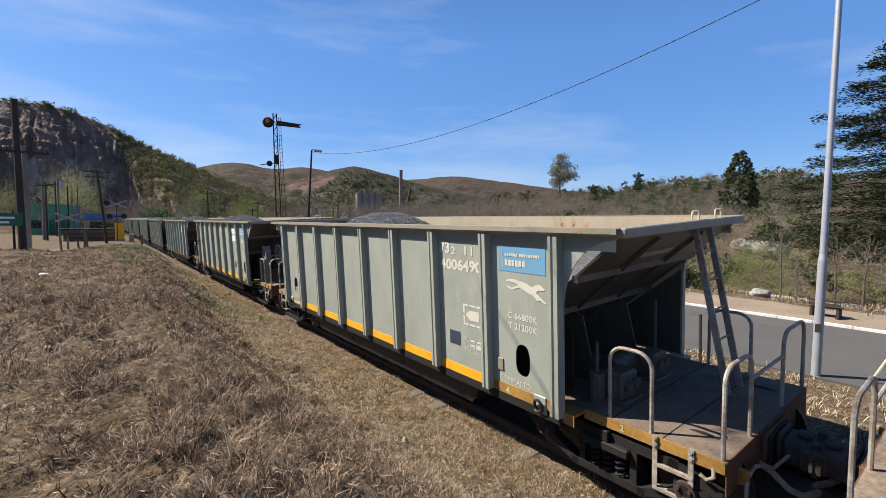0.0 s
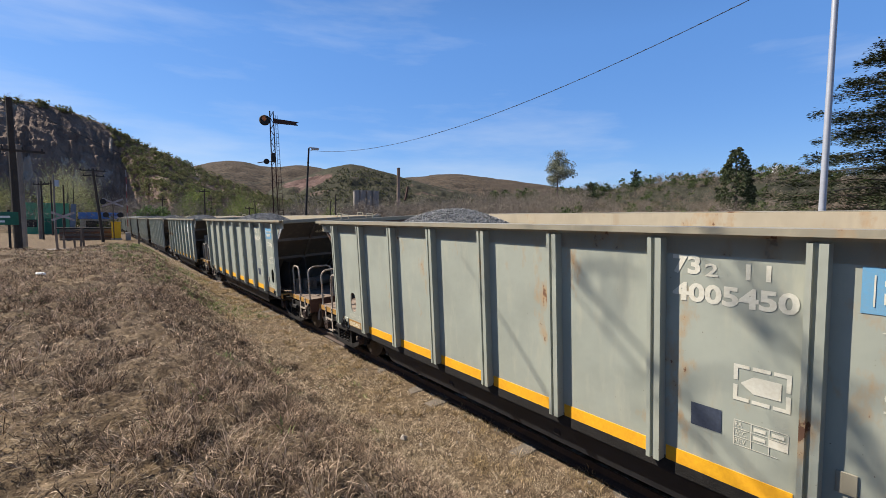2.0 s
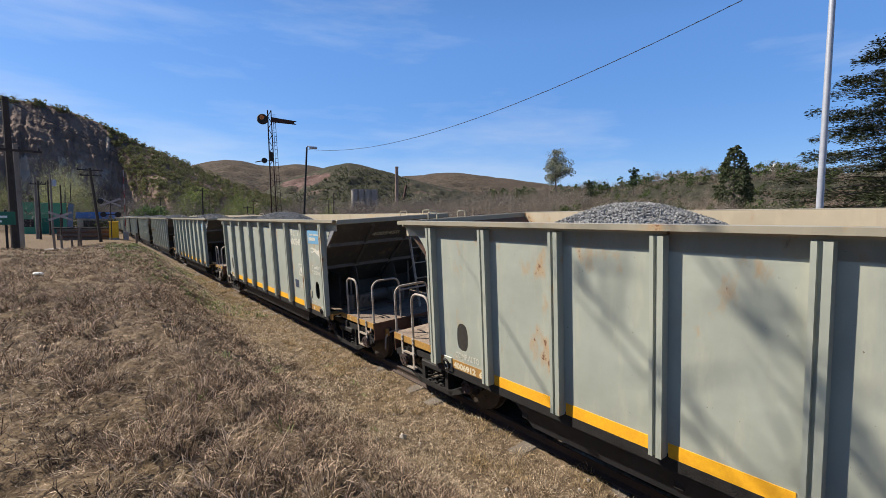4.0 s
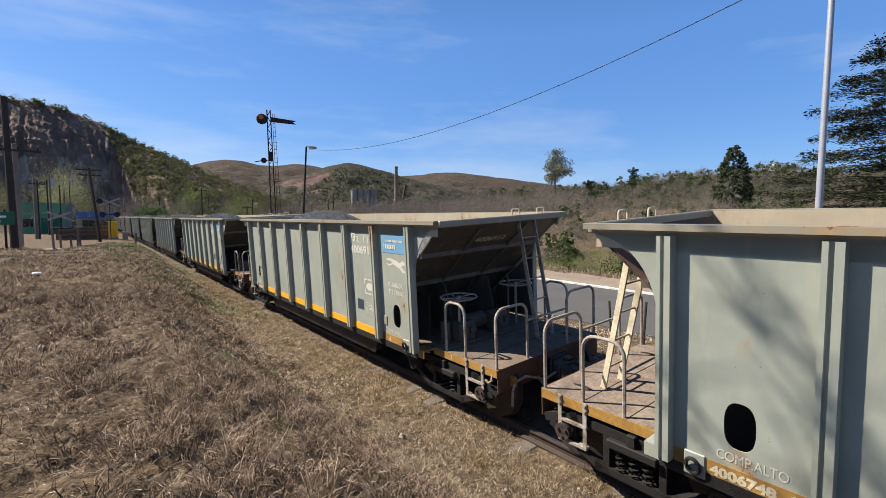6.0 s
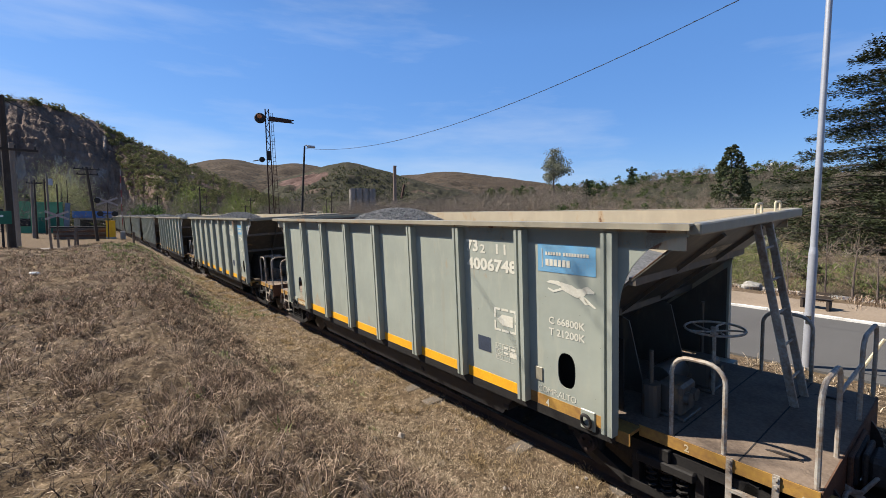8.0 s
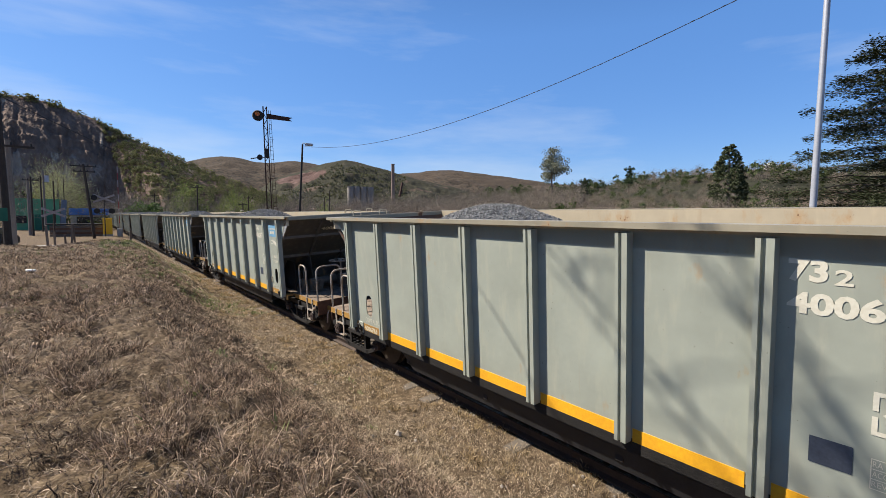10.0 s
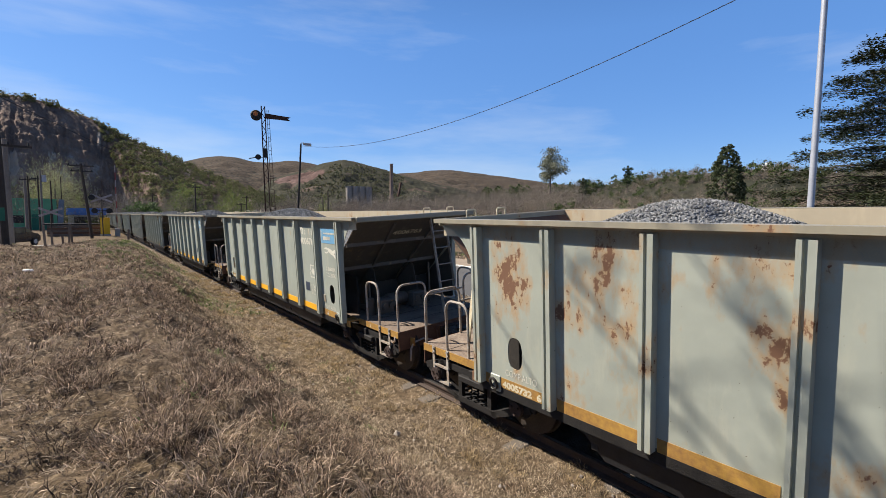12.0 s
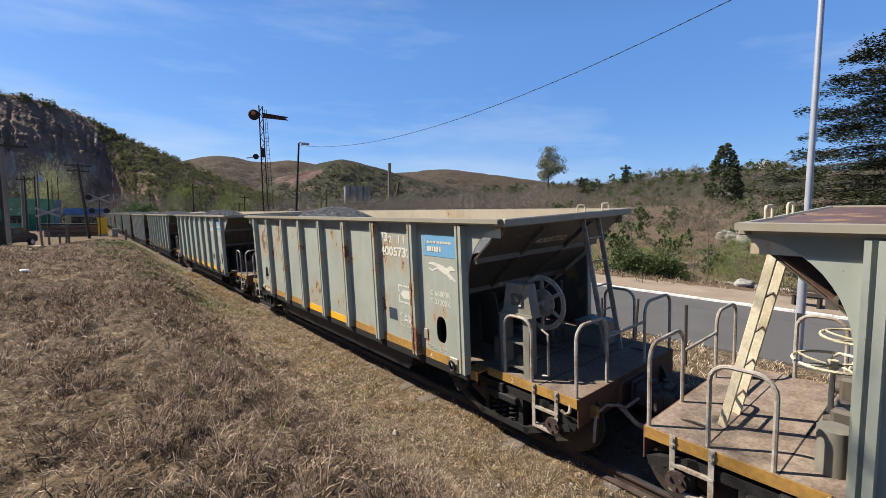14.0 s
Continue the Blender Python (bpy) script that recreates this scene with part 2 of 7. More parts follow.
def box(bm, x0, x1, y0, y1, z0, z1, bevel=0.0):
    r = bmesh.ops.create_cube(bm, size=1.0)
    vs = r["verts"]
    for v in vs:
        v.co = Vector((x0 + (v.co.x + 0.5) * (x1 - x0), y0 + (v.co.y + 0.5) * (y1 - y0), z0 + (v.co.z + 0.5) * (z1 - z0)))
    if bevel:
        es = list({e for v in vs for e in v.link_edges})
        bmesh.ops.bevel(bm, geom=es, offset=bevel, segments=1, affect="EDGES")
    return bm


def boxed(*a, bevel=0.0):
    return box(bmesh.new(), *a, bevel=bevel)


def cyl(bm, a, b, r0, r1=None, n=10, caps=True):
    a, b = Vector(a), Vector(b)
    r1 = r0 if r1 is None else r1
    m = Matrix.Translation((a + b) / 2) @ (b - a).to_track_quat("Z", "Y").to_matrix().to_4x4()
    bmesh.ops.create_cone(bm, cap_ends=caps, segments=n, radius1=r0, radius2=r1, depth=(b - a).length, matrix=m)
    return bm


def tube(bm, pts, r, n=8, closed=False):
    """A bent pipe along points."""
    pts = [Vector(p) for p in pts]
    rings, k = [], len(pts)
    up = None
    for i, p in enumerate(pts):
        a = pts[(i - 1) % k] if (i or closed) else p
        b = pts[(i + 1) % k] if (i < k - 1 or closed) else p
        d = (b - a).normalized()
        if up is None:
            up = d.orthogonal().normalized()
        up = (up - d * up.dot(d)).normalized()
        side = d.cross(up)
        rr = r[i] if isinstance(r, (list, tuple)) else r
        rings.append([bm.verts.new(p + (up * math.cos(t) + side * math.sin(t)) * rr) for t in [2 * math.pi * j / n for j in range(n)]])
    for i in range(k if closed else k - 1):
        A, B = rings[i], rings[(i + 1) % k]
        for j in range(n):
            bm.faces.new((A[j], A[(j + 1) % n], B[(j + 1) % n], B[j]))
    if not closed:
        bm.faces.new(rings[0][::-1])
        bm.faces.new(rings[-1])
    return bm


def prism(bm, outline, axis, a, b):
    """A closed outline of 2D points pushed from a to b along axis 0 (x), 1 (y) or 2 (z)."""
    def put(p, w):
        c = list(p)
        c.insert(axis, w)
        return bm.verts.new(c)
    A, B = [put(p, a) for p in outline], [put(p, b) for p in outline]
    n = len(outline)
    bm.faces.new(A)
    bm.faces.new(B[::-1])
    for i in range(n):
        bm.faces.new((A[i], B[i], B[(i + 1) % n], A[(i + 1) % n]))
    bmesh.ops.recalc_face_normals(bm, faces=bm.faces[:])
    return bm


def raw(name, verts, faces, material, parent=None, smooth=False):
    me = bpy.data.meshes.new(name)
    me.from_pydata(verts, [], faces)
    me.materials.append(material)
    if smooth:
        me.shade_smooth()
    ob = new(name, me)
    ob.parent = parent
    return ob


def mass(name, V, F, material, parent=None):
    """Very many small faces at once: V is n x 3, F is m x 3 or m x 4."""
    V, F = np.asarray(V, np.float32), np.asarray(F, np.int32)
    me = bpy.data.meshes.new(name)
    k = F.shape[1]
    me.vertices.add(len(V))
    me.vertices.foreach_set("co", V.ravel())
    me.loops.add(F.size)
    me.loops.foreach_set("vertex_index", F.ravel())
    me.polygons.add(len(F))
    me.polygons.foreach_set("loop_start", np.arange(0, F.size, k, dtype=np.int32))
    me.update(calc_edges=True)
    me.materials.append(material)
    ob = new(name, me)
    ob.parent = parent
    return ob


# ---- ground ----
def smooth(a, b, x):
    t = np.clip((x - a) / (b - a), 0, 1)
    return t * t * (3 - 2 * t)


def wave(x, y, s, seed):
    return (np.sin(x * s + seed) * np.cos(y * s * 1.13 + seed * 2.1) + 0.5 * np.sin(x * s * 2.3 - y * s * 1.7 + seed * 3.3)
            + 0.3 * np.sin(x * s * 4.1 + y * s * 5.2 + seed)) / 1.8


TRACK_X, TRACK_Z, CANT = 5.567, 0.10, 3.53
ROAD_A, ROAD_B = 12.1, 18.75


def height(x, y):
    """The lie of the land: the mound beside the line, the cutting, the road, the valley and the far slopes."""
    x, y = np.asarray(x, float), np.asarray(y, float)
    mound = 1.42 * (1 - smooth(0.6, 3.3, x - 0.95 * smooth(9, 26, y) + 0.25 * wave(x * 0, y, 0.35, 1.0))) * (1 - smooth(30, 46, y + 5.5 * (1 - smooth(-2.5, 1.0, x)) + 1.5 * wave(x, y, 0.12, 2)) * (1 - 0.75 * (1 - smooth(-3.5, 0.0, x)) * (1 - smooth(33, 43, y))))
    mound += 0.10 * wave(x, y, 0.55, 4) * (1 - smooth(2.4, 3.4, x)) * (1 - smooth(30, 44, y))
    rough = (1 - smooth(2.2, 3.2, x)) * (1 - 0.7 * smooth(16, 34, y)) + 0.25 * smooth(2.2, 3.0, x) * (1 - smooth(3.9, 4.3, x)) * (1 - smooth(16, 30, y))
    mound += rough * (0.055 * wave(x, y, 6.1, 1.7) + 0.055 * wave(y, x, 10.7, 4.4) + 0.03 * wave(x + y * 0.3, y - x * 0.4, 17.0, 2.9))
    bed = -0.13 * smooth(2.9, 3.8, x) + 0.16 * smooth(4.4, 6.6, x) - 0.12 * smooth(7.2, 8.2, x) - 0.22 * smooth(8.5, 11.5, x)
    z = mound + bed
    z = z + 0.03 * wave(x, y, 1.9, 7) * (1 - smooth(ROAD_A - 1.2, ROAD_A - 0.3, x) * (1 - smooth(ROAD_B + 0.3, ROAD_B + 1.2, x)))
    z = z + 0.06 * smooth(ROAD_B + 0.2, ROAD_B + 2.5, x)
    r = np.hypot(x - 20, y)
    valley = smooth(23.5, 33, x)
    z = z - 2.2 * valley + 2.6 * smooth(42, 75, x) + 11 * smooth(70, 260, x) * (1 - smooth(60, 330, y) * 0.85)
    z = z + valley * (0.5 * wave(x, y, 0.16, 3) + 2.2 * wave(x, y, 0.021, 5) * smooth(60, 160, x))
    return z


def axis_steps(lo, hi, fine, far):
    """Fine steps between lo and hi, growing ones out to far."""
    out = list(np.arange(lo, hi, fine))
    for sgn, start in ((1, hi), (-1, lo)):
        step, p = fine, start
        while abs(p) < far:
            out.append(p)
            step = min(step * 1.16, 160)
            p += sgn * step
        out.append(sgn * far)
    return np.array(sorted(set(round(v, 3) for v in out)))


def grid(name, xs, ys, zf, material, smooth_=True):
    X, Y = np.meshgrid(xs, ys)
    Z = zf(X, Y)
    n, k = X.shape
    verts = np.stack([X.ravel(), Y.ravel(), Z.ravel()], 1)
    i = np.arange((n - 1) * k).reshape(n - 1, k)[:, :-1].ravel()
    faces = np.stack([i, i + 1, i + 1 + k, i + k], 1)
    return raw(name, verts.tolist(), faces.tolist(), material, None, smooth_)


def ground_mat():
    m = bpy.data.materials.new("dry_ground")
    m.use_nodes = True
    nt = m.node_tree
    N, L = nt.nodes.new, nt.links.new
    bsdf = nt.nodes["Principled BSDF"]
    bsdf.inputs["Roughness"].default_value = 0.95
    bsdf.inputs["Specular IOR Level"].default_value = 0.1
    tc = N("ShaderNodeTexCoord")

    def nz(scale, detail=6, rough=0.6):
        n = N("ShaderNodeTexNoise")
        n.inputs["Scale"].default_value, n.inputs["Detail"].default_value, n.inputs["Roughness"].default_value = scale, detail, rough
        L(tc.outputs["Object"], n.inputs["Vector"])
        return n.outputs["Fac"]

    def ramp(f, stops):
        r = N("ShaderNodeValToRGB")
        while len(r.color_ramp.elements) < len(stops):
            r.color_ramp.elements.new(0.5)
        for e, (p, c) in zip(r.color_ramp.elements, stops):
            e.position, e.color = p, (*c, 1)
        L(f, r.inputs[0])
        return r.outputs[0]

    a = ramp(nz(9, 8, 0.7), [(0.3, (0.035, 0.024, 0.015)), (0.5, (0.115, 0.082, 0.053)), (0.74, (0.30, 0.225, 0.15))])
    b = ramp(nz(0.35, 5), [(0.42, (0.95, 0.95, 0.95)), (0.7, (1.0, 0.98, 0.88))])
    x = N("ShaderNodeMix")
    x.data_type, x.blend_type = "RGBA", "MULTIPLY"
    x.inputs[0].default_value = 1.0
    L(a, x.inputs[6]), L(b, x.inputs[7])
    L(x.outputs[2], bsdf.inputs["Base Color"])
    bp = N("ShaderNodeBump")
    bp.inputs["Strength"].default_value, bp.inputs["Distance"].default_value = 0.9, 0.04
    L(nz(22, 6), bp.inputs["Height"])
    L(bp.outputs[0], bsdf.inputs["Normal"])
    return m


GROUND = ground_mat()
xs, ys = axis_steps(-7, 13, 0.11, 4200), axis_steps(0, 16, 0.11, 4200)


def far_height(x, y):
    d = np.hypot(x, y)
    return height(x, y) * (1 - smooth(500, 900, d)) - 3 * smooth(500, 900, d)


ground = grid("ground", xs, ys, far_height, GROUND)
tagged(ground, "dry grassy ground with a mound beside the track", "ground", kind="structure")

# dark earth and crushed stone under the line
BEDDING = mat("dark_track_bed", (0.15, 0.12, 0.092), 0.95, 0, (0.04, 0.032, 0.025), 6, 45, 0.8, 0.9, 45)
tagged(grid("track_bed", np.linspace(4.7, 6.75, 40), np.concatenate([np.arange(-12, 24, 0.12), np.arange(24, 140, 1.0)]), lambda x, y: height(x, y) + 0.012 + 0.03 * wave(x, y, 9.0, 3.0) - 0.06 * smooth(5.0, 4.7, x) - 0.06 * smooth(6.45, 6.75, x), BEDDING), "dark earth and stone under the track", "track bed", kind="structure")

# road, kerb and the sandy bank beside it
ROAD_Z = -0.26
road = link_mesh("road", boxed(ROAD_A, ROAD_B, -40, 400, ROAD_Z - 0.3, ROAD_Z), ASPHALT)
tagged(road, "grey asphalt road along the railway", "road", kind="structure")
kerb = empty("kerb", pose(0, 0, 0), "white-painted concrete kerb of the road", "kerb", kind="structure")
stone = None
for i in range(60):
    y = -12 + i * 1.0
    if stone is None:
        stone = part("kerb_stone", boxed(0, 0.15, 0.002, 0.998, 0, 0.18, bevel=0.012), KERB, kerb)
        stone.matrix_basis = pose(ROAD_B, y, ROAD_Z - 0.10)
    else:
        share(stone, kerb, pose(ROAD_B + random.uniform(-0.01, 0.01), y, ROAD_Z - 0.10 + random.uniform(-0.008, 0.008)))


# ---- hills ----
def ridge(name, dist, prof, material, label, depth=0.6, rough=4.0, seed=0, steps=260, rows=48, base=-12, crag=0.0):
    """A hill whose skyline goes through (bearing, rise) pairs at that distance. Returns the place on it at a bearing and share of its height."""
    az = np.array([p[0] for p in prof])
    el = np.array([p[1] for p in prof])
    A = np.linspace(az[0], az[-1], steps)
    E = np.interp(A, az, el)
    E = np.convolve(np.pad(E, 3, mode="edge"), np.ones(7) / 7, "valid")

    def place(a, f):
        e = float(np.interp(a, A, E))
        steep = crag * float(1 - smooth(2.0, 6.5, np.array(a + 3 * (f - 0.6))))
        d = dist * (1 - depth * (1 - f) * (1 - 0.55 * min(1, steep)))
        top = EYE[2] + dist * math.tan(radians(e))
        x, y = dist * math.sin(radians(a)), dist * math.cos(radians(a))
        z = base + (top - base) * f ** 0.8
        n = noise.fractal(Vector((x, y + f * dist, seed * 50)) / (dist * 0.05), 1.0, 2.1, 6) * rough
        if steep:
            r1 = 1 - abs(noise.fractal(Vector((a * 0.55 + z * 0.012, z * 0.012, seed)), 1.0, 2.2, 5))
            r2 = 1 - abs(noise.fractal(Vector((a * 2.0 - z * 0.02, z * 0.02, seed + 9)), 1.0, 2.2, 4))
            d -= steep * dist * (0.010 * r1 + 0.007 * r2) * math.sin(math.pi * min(1.0, f * 1.02)) ** 0.5
        x, y = d * math.sin(radians(a)), d * math.cos(radians(a))
        return x, y, z + n * (0.12 + 0.88 * math.sin(math.pi * min(1, f * 0.96)))

    verts = [place(a, j / (rows - 1)) for j in range(rows) for a in A]
    verts += [(dist * 1.5 * math.sin(radians(a)), dist * 1.5 * math.cos(radians(a)), base) for a in A]
    faces = [(j * steps + i, j * steps + i + 1, (j + 1) * steps + i + 1, (j + 1) * steps + i) for j in range(rows) for i in range(steps - 1)]
    tagged(raw(name, verts, faces, material, None, True), label, "hill", kind="structure")
    return place


def speckle_mat(name, ground_, bush, scale, cover, extra=None, extra_at=0.6):
    """A far slope: bare ground with many small dark bushes, and patches of another colour."""
    m = bpy.data.materials.new(name)
    m.use_nodes = True
    nt = m.node_tree
    N, L = nt.nodes.new, nt.links.new
    bsdf = nt.nodes["Principled BSDF"]
    bsdf.inputs["Roughness"].default_value, bsdf.inputs["Specular IOR Level"].default_value = 0.95, 0.05
    tc = N("ShaderNodeTexCoord")
    vo, nz, big = N("ShaderNodeTexVoronoi"), N("ShaderNodeTexNoise"), N("ShaderNodeTexNoise")
    vo.inputs["Scale"].default_value = scale
    nz.inputs["Scale"].default_value, nz.inputs["Detail"].default_value = scale * 1.7, 5
    big.inputs["Scale"].default_value, big.inputs["Detail"].default_value = scale * 0.09, 5
    for n in (vo, nz, big):
        L(tc.outputs["Object"], n.inputs["Vector"])
    a = N("ShaderNodeMath")
    a.operation = "MULTIPLY_ADD"
    a.inputs[1].default_value = 1.3
    L(big.outputs["Fac"], a.inputs[0]), L(vo.outputs["Distance"], a.inputs[2])
    r = N("ShaderNodeValToRGB")
    r.color_ramp.elements[0].position, r.color_ramp.elements[1].position = cover, cover + 0.12
    r.color_ramp.elements[0].color, r.color_ramp.elements[1].color = (*bush, 1), (*ground_, 1)
    L(a.outputs[0], r.inputs[0])
    x = N("ShaderNodeMix")
    x.data_type, x.blend_type = "RGBA", "MULTIPLY"
    x.inputs[0].default_value = 1.0
    r2 = N("ShaderNodeValToRGB")
    r2.color_ramp.elements[0].position, r2.color_ramp.elements[1].position = 0.3, 0.7
    r2.color_ramp.elements[0].color, r2.color_ramp.elements[1].color = (0.6, 0.6, 0.62, 1), (1.25, 1.2, 1.12, 1)
    L(nz.outputs["Fac"], r2.inputs[0]), L(r.outputs[0], x.inputs[6]), L(r2.outputs[0], x.inputs[7])
    out = x.outputs[2]
    if extra:
        y_ = N("ShaderNodeMix")
        y_.data_type = "RGBA"
        r3 = N("ShaderNodeValToRGB")
        r3.color_ramp.elements[0].position, r3.color_ramp.elements[1].position = extra_at, extra_at + 0.05
        L(big.outputs["Fac"], r3.inputs[0]), L(r3.outputs[0], y_.inputs[0]), L(out, y_.inputs[6])
        y_.inputs[7].default_value = (*extra, 1)
        out = y_.outputs[2]
    L(out, bsdf.inputs["Base Color"])
    return m


def rock_mat():
    m = bpy.data.materials.new("quarry_rock")
    m.use_nodes = True
    nt = m.node_tree
    N, L = nt.nodes.new, nt.links.new
    bsdf = nt.nodes["Principled BSDF"]
    bsdf.inputs["Roughness"].default_value, bsdf.inputs["Specular IOR Level"].default_value = 0.9, 0.15
    tc, mp = N("ShaderNodeTexCoord"), N("ShaderNodeMapping")
    mp.inputs["Scale"].default_value, mp.inputs["Rotation"].default_value = (1, 1, 0.30), (0, 0.35, 0.2)
    L(tc.outputs["Object"], mp.inputs[0])
    n1, n2 = N("ShaderNodeTexNoise"), N("ShaderNodeTexNoise")
    n1.inputs["Scale"].default_value, n1.inputs["Detail"].default_value, n1.inputs["Roughness"].default_value = 0.06, 8, 0.65
    n2.inputs["Scale"].default_value, n2.inputs["Detail"].default_value = 0.35, 6
    L(mp.outputs[0], n1.inputs["Vector"]), L(mp.outputs[0], n2.inputs["Vector"])
    r = N("ShaderNodeValToRGB")
    for p, c in ((0.5, (0.168, 0.113, 0.084)), (0.60, (0.215, 0.15, 0.113))):
        e = r.color_ramp.elements.new(p)
        e.color = (*c, 1)
    r.color_ramp.elements[0].position, r.color_ramp.elements[0].color = 0.30, (0.085, 0.058, 0.045, 1)
    r.color_ramp.elements[-1].position, r.color_ramp.elements[-1].color = 0.68, (0.32, 0.265, 0.22, 1)
    L(n1.outputs["Fac"], r.inputs[0])
    mv, n3, rv, mx = N("ShaderNodeMapping"), N("ShaderNodeTexNoise"), N("ShaderNodeValToRGB"), N("ShaderNodeMix")
    mv.inputs["Scale"].default_value, mv.inputs["Rotation"].default_value = (1, 0.3, 0.16), (0, 0.42, 0.0)
    n3.inputs["Scale"].default_value, n3.inputs["Detail"].default_value, n3.inputs["Roughness"].default_value = 0.06, 7, 0.65
    rv.color_ramp.elements[0].position, rv.color_ramp.elements[1].position = 0.565, 0.60
    mx.data_type = "RGBA"
    mx.inputs[7].default_value = (0.34, 0.265, 0.20, 1)
    L(tc.outputs["Object"], mv.inputs[0]), L(mv.outputs[0], n3.inputs["Vector"]), L(n3.outputs["Fac"], rv.inputs[0])
    L(rv.outputs[0], mx.inputs[0]), L(r.outputs[0], mx.inputs[6])
    L(mx.outputs[2], bsdf.inputs["Base Color"])
    b = N("ShaderNodeBump")
    b.inputs["Strength"].default_value, b.inputs["Distance"].default_value = 1.0, 3.0
    L(n2.outputs["Fac"], b.inputs["Height"]), L(b.outputs[0], bsdf.inputs["Normal"])
    return m


HILL_SCRUB = speckle_mat("scrub_hill", (0.08, 0.066, 0.05), (0.035, 0.036, 0.025), 0.16, 1.0)
HILL_FAR = speckle_mat("far_hill", (0.072, 0.058, 0.046), (0.045, 0.041, 0.033), 0.09, 0.95)
HILL_MID = speckle_mat("mid_hill", (0.072, 0.058, 0.045), (0.046, 0.045, 0.033), 0.13, 1.0, (0.10, 0.072, 0.06), 0.60)
ROCK = rock_mat()
ridge("hill_far", 1900, [(-20, 3), (-2, 3.5), (6, 4.5), (9, 5.9), (13, 6.85), (15.5, 6.3), (17.2, 5.9), (19, 6.5), (21, 6.55), (24, 6.0), (27, 5.6), (33, 5.3), (37, 5.7), (40, 5.9), (44, 5.4), (49, 4.7), (54, 4.0), (70, 3), (100, 2)], HILL_FAR, "distant brown hills with thin scrub", 0.5, 17, 1)
quarry_hill = ridge("hill_quarry_far", 1250, [(14, 1.0), (18, 4.2), (21, 5.2), (24, 6.3), (26.4, 6.85), (28, 6.6), (30, 6.1), (32.7, 5.4), (36, 4.6), (42, 3.2), (50, 2)], HILL_MID, "scrubby hill with reddish old quarry faces", 0.45, 13, 2)
cliff = ridge("hill_cliff", 420, [(-16, 8), (-9, 10.2), (-5, 10.6), (-3, 10.5), (-1.5, 10.2), (0.4, 9.6), (2, 8.9), (4, 7.8), (6.5, 6.8), (9, 5.6), (12, 4.3), (14.8, 3.2), (18, 2.1), (24, 0.6)], ROCK, "steep hill with dark rock cliffs and scrub", 0.35, 1.8, 3, 420, 80, -12, 1.0)
# reddish cut of the old quarry in that slope
qx, qy, qz = quarry_hill(21.2, 0.74)
nt = HILL_MID.node_tree
qm, qg, qn, qa, qr, qc, qmix = [nt.nodes.new("ShaderNode" + k) for k in ("Mapping", "TexGradient", "TexNoise", "Math", "ValToRGB", "ValToRGB", "Mix")]
qm.inputs["Scale"].default_value, qm.inputs["Location"].default_value = (1 / 75, 1 / 160, 1 / 52), (-qx / 75, -qy / 160, -qz / 52)
qg.gradient_type = "SPHERICAL"
qn.inputs["Scale"].default_value, qn.inputs["Detail"].default_value, qn.inputs["Roughness"].default_value = 0.045, 8, 0.7
qa.operation = "MULTIPLY_ADD"
qa.inputs[1].default_value = 0.8
qr.color_ramp.elements[0].position, qr.color_ramp.elements[1].position = 0.66, 0.74
qc.color_ramp.elements[0].position, qc.color_ramp.elements[1].position = 0.36, 0.64
qc.color_ramp.elements[0].color, qc.color_ramp.elements[1].color = (0.045, 0.028, 0.025, 1), (0.14, 0.093, 0.08, 1)
qmix.data_type = "RGBA"
qb = nt.nodes["Principled BSDF"].inputs["Base Color"]
old = qb.links[0].from_socket
coord = next(n for n in nt.nodes if n.type == "TEX_COORD")
for p, q in ((coord.outputs["Object"], qm.inputs[0]), (qm.outputs[0], qg.inputs[0]), (coord.outputs["Object"], qn.inputs["Vector"]), (qn.outputs["Fac"], qa.inputs[0]), (qg.outputs["Fac"], qa.inputs[2]),
             (qa.outputs[0], qr.inputs[0]), (qn.outputs["Fac"], qc.inputs[0]), (qr.outputs[0], qmix.inputs[0]), (old, qmix.inputs[6]), (qc.outputs[0], qmix.inputs[7]), (qmix.outputs[2], qb)):
    nt.links.new(p, q)
RIGHT = [(30, 0.8), (40, 2.2), (46, 2.9), (52, 3.0), (58, 3.8), (63.5, 4.5), (68, 4.9), (72, 5.1), (75, 5.3), (79, 4.4), (84, 4.9), (95, 5.4), (110, 4), (130, 2)]
right_hill = ridge("hill_right", 330, RIGHT, HILL_SCRUB, "low hillside covered with bare scrub", 0.62, 3, 4)
# ---- the track ----
track = empty("railway_track", pose(TRACK_X, 0, TRACK_Z, 0, -CANT, 0), "steel rails on old wooden sleepers", "railway track", kind="structure")


def rail_profile(x):
    return [(x - 0.07, -0.15), (x + 0.07, -0.15), (x + 0.07, -0.135), (x + 0.012, -0.11), (x + 0.012, -0.04), (x + 0.036, -0.03),
            (x + 0.036, -0.004), (x + 0.028, 0), (x - 0.028, 0), (x - 0.036, -0.004), (x - 0.036, -0.03), (x - 0.012, -0.04), (x - 0.012, -0.11), (x - 0.07, -0.135)]


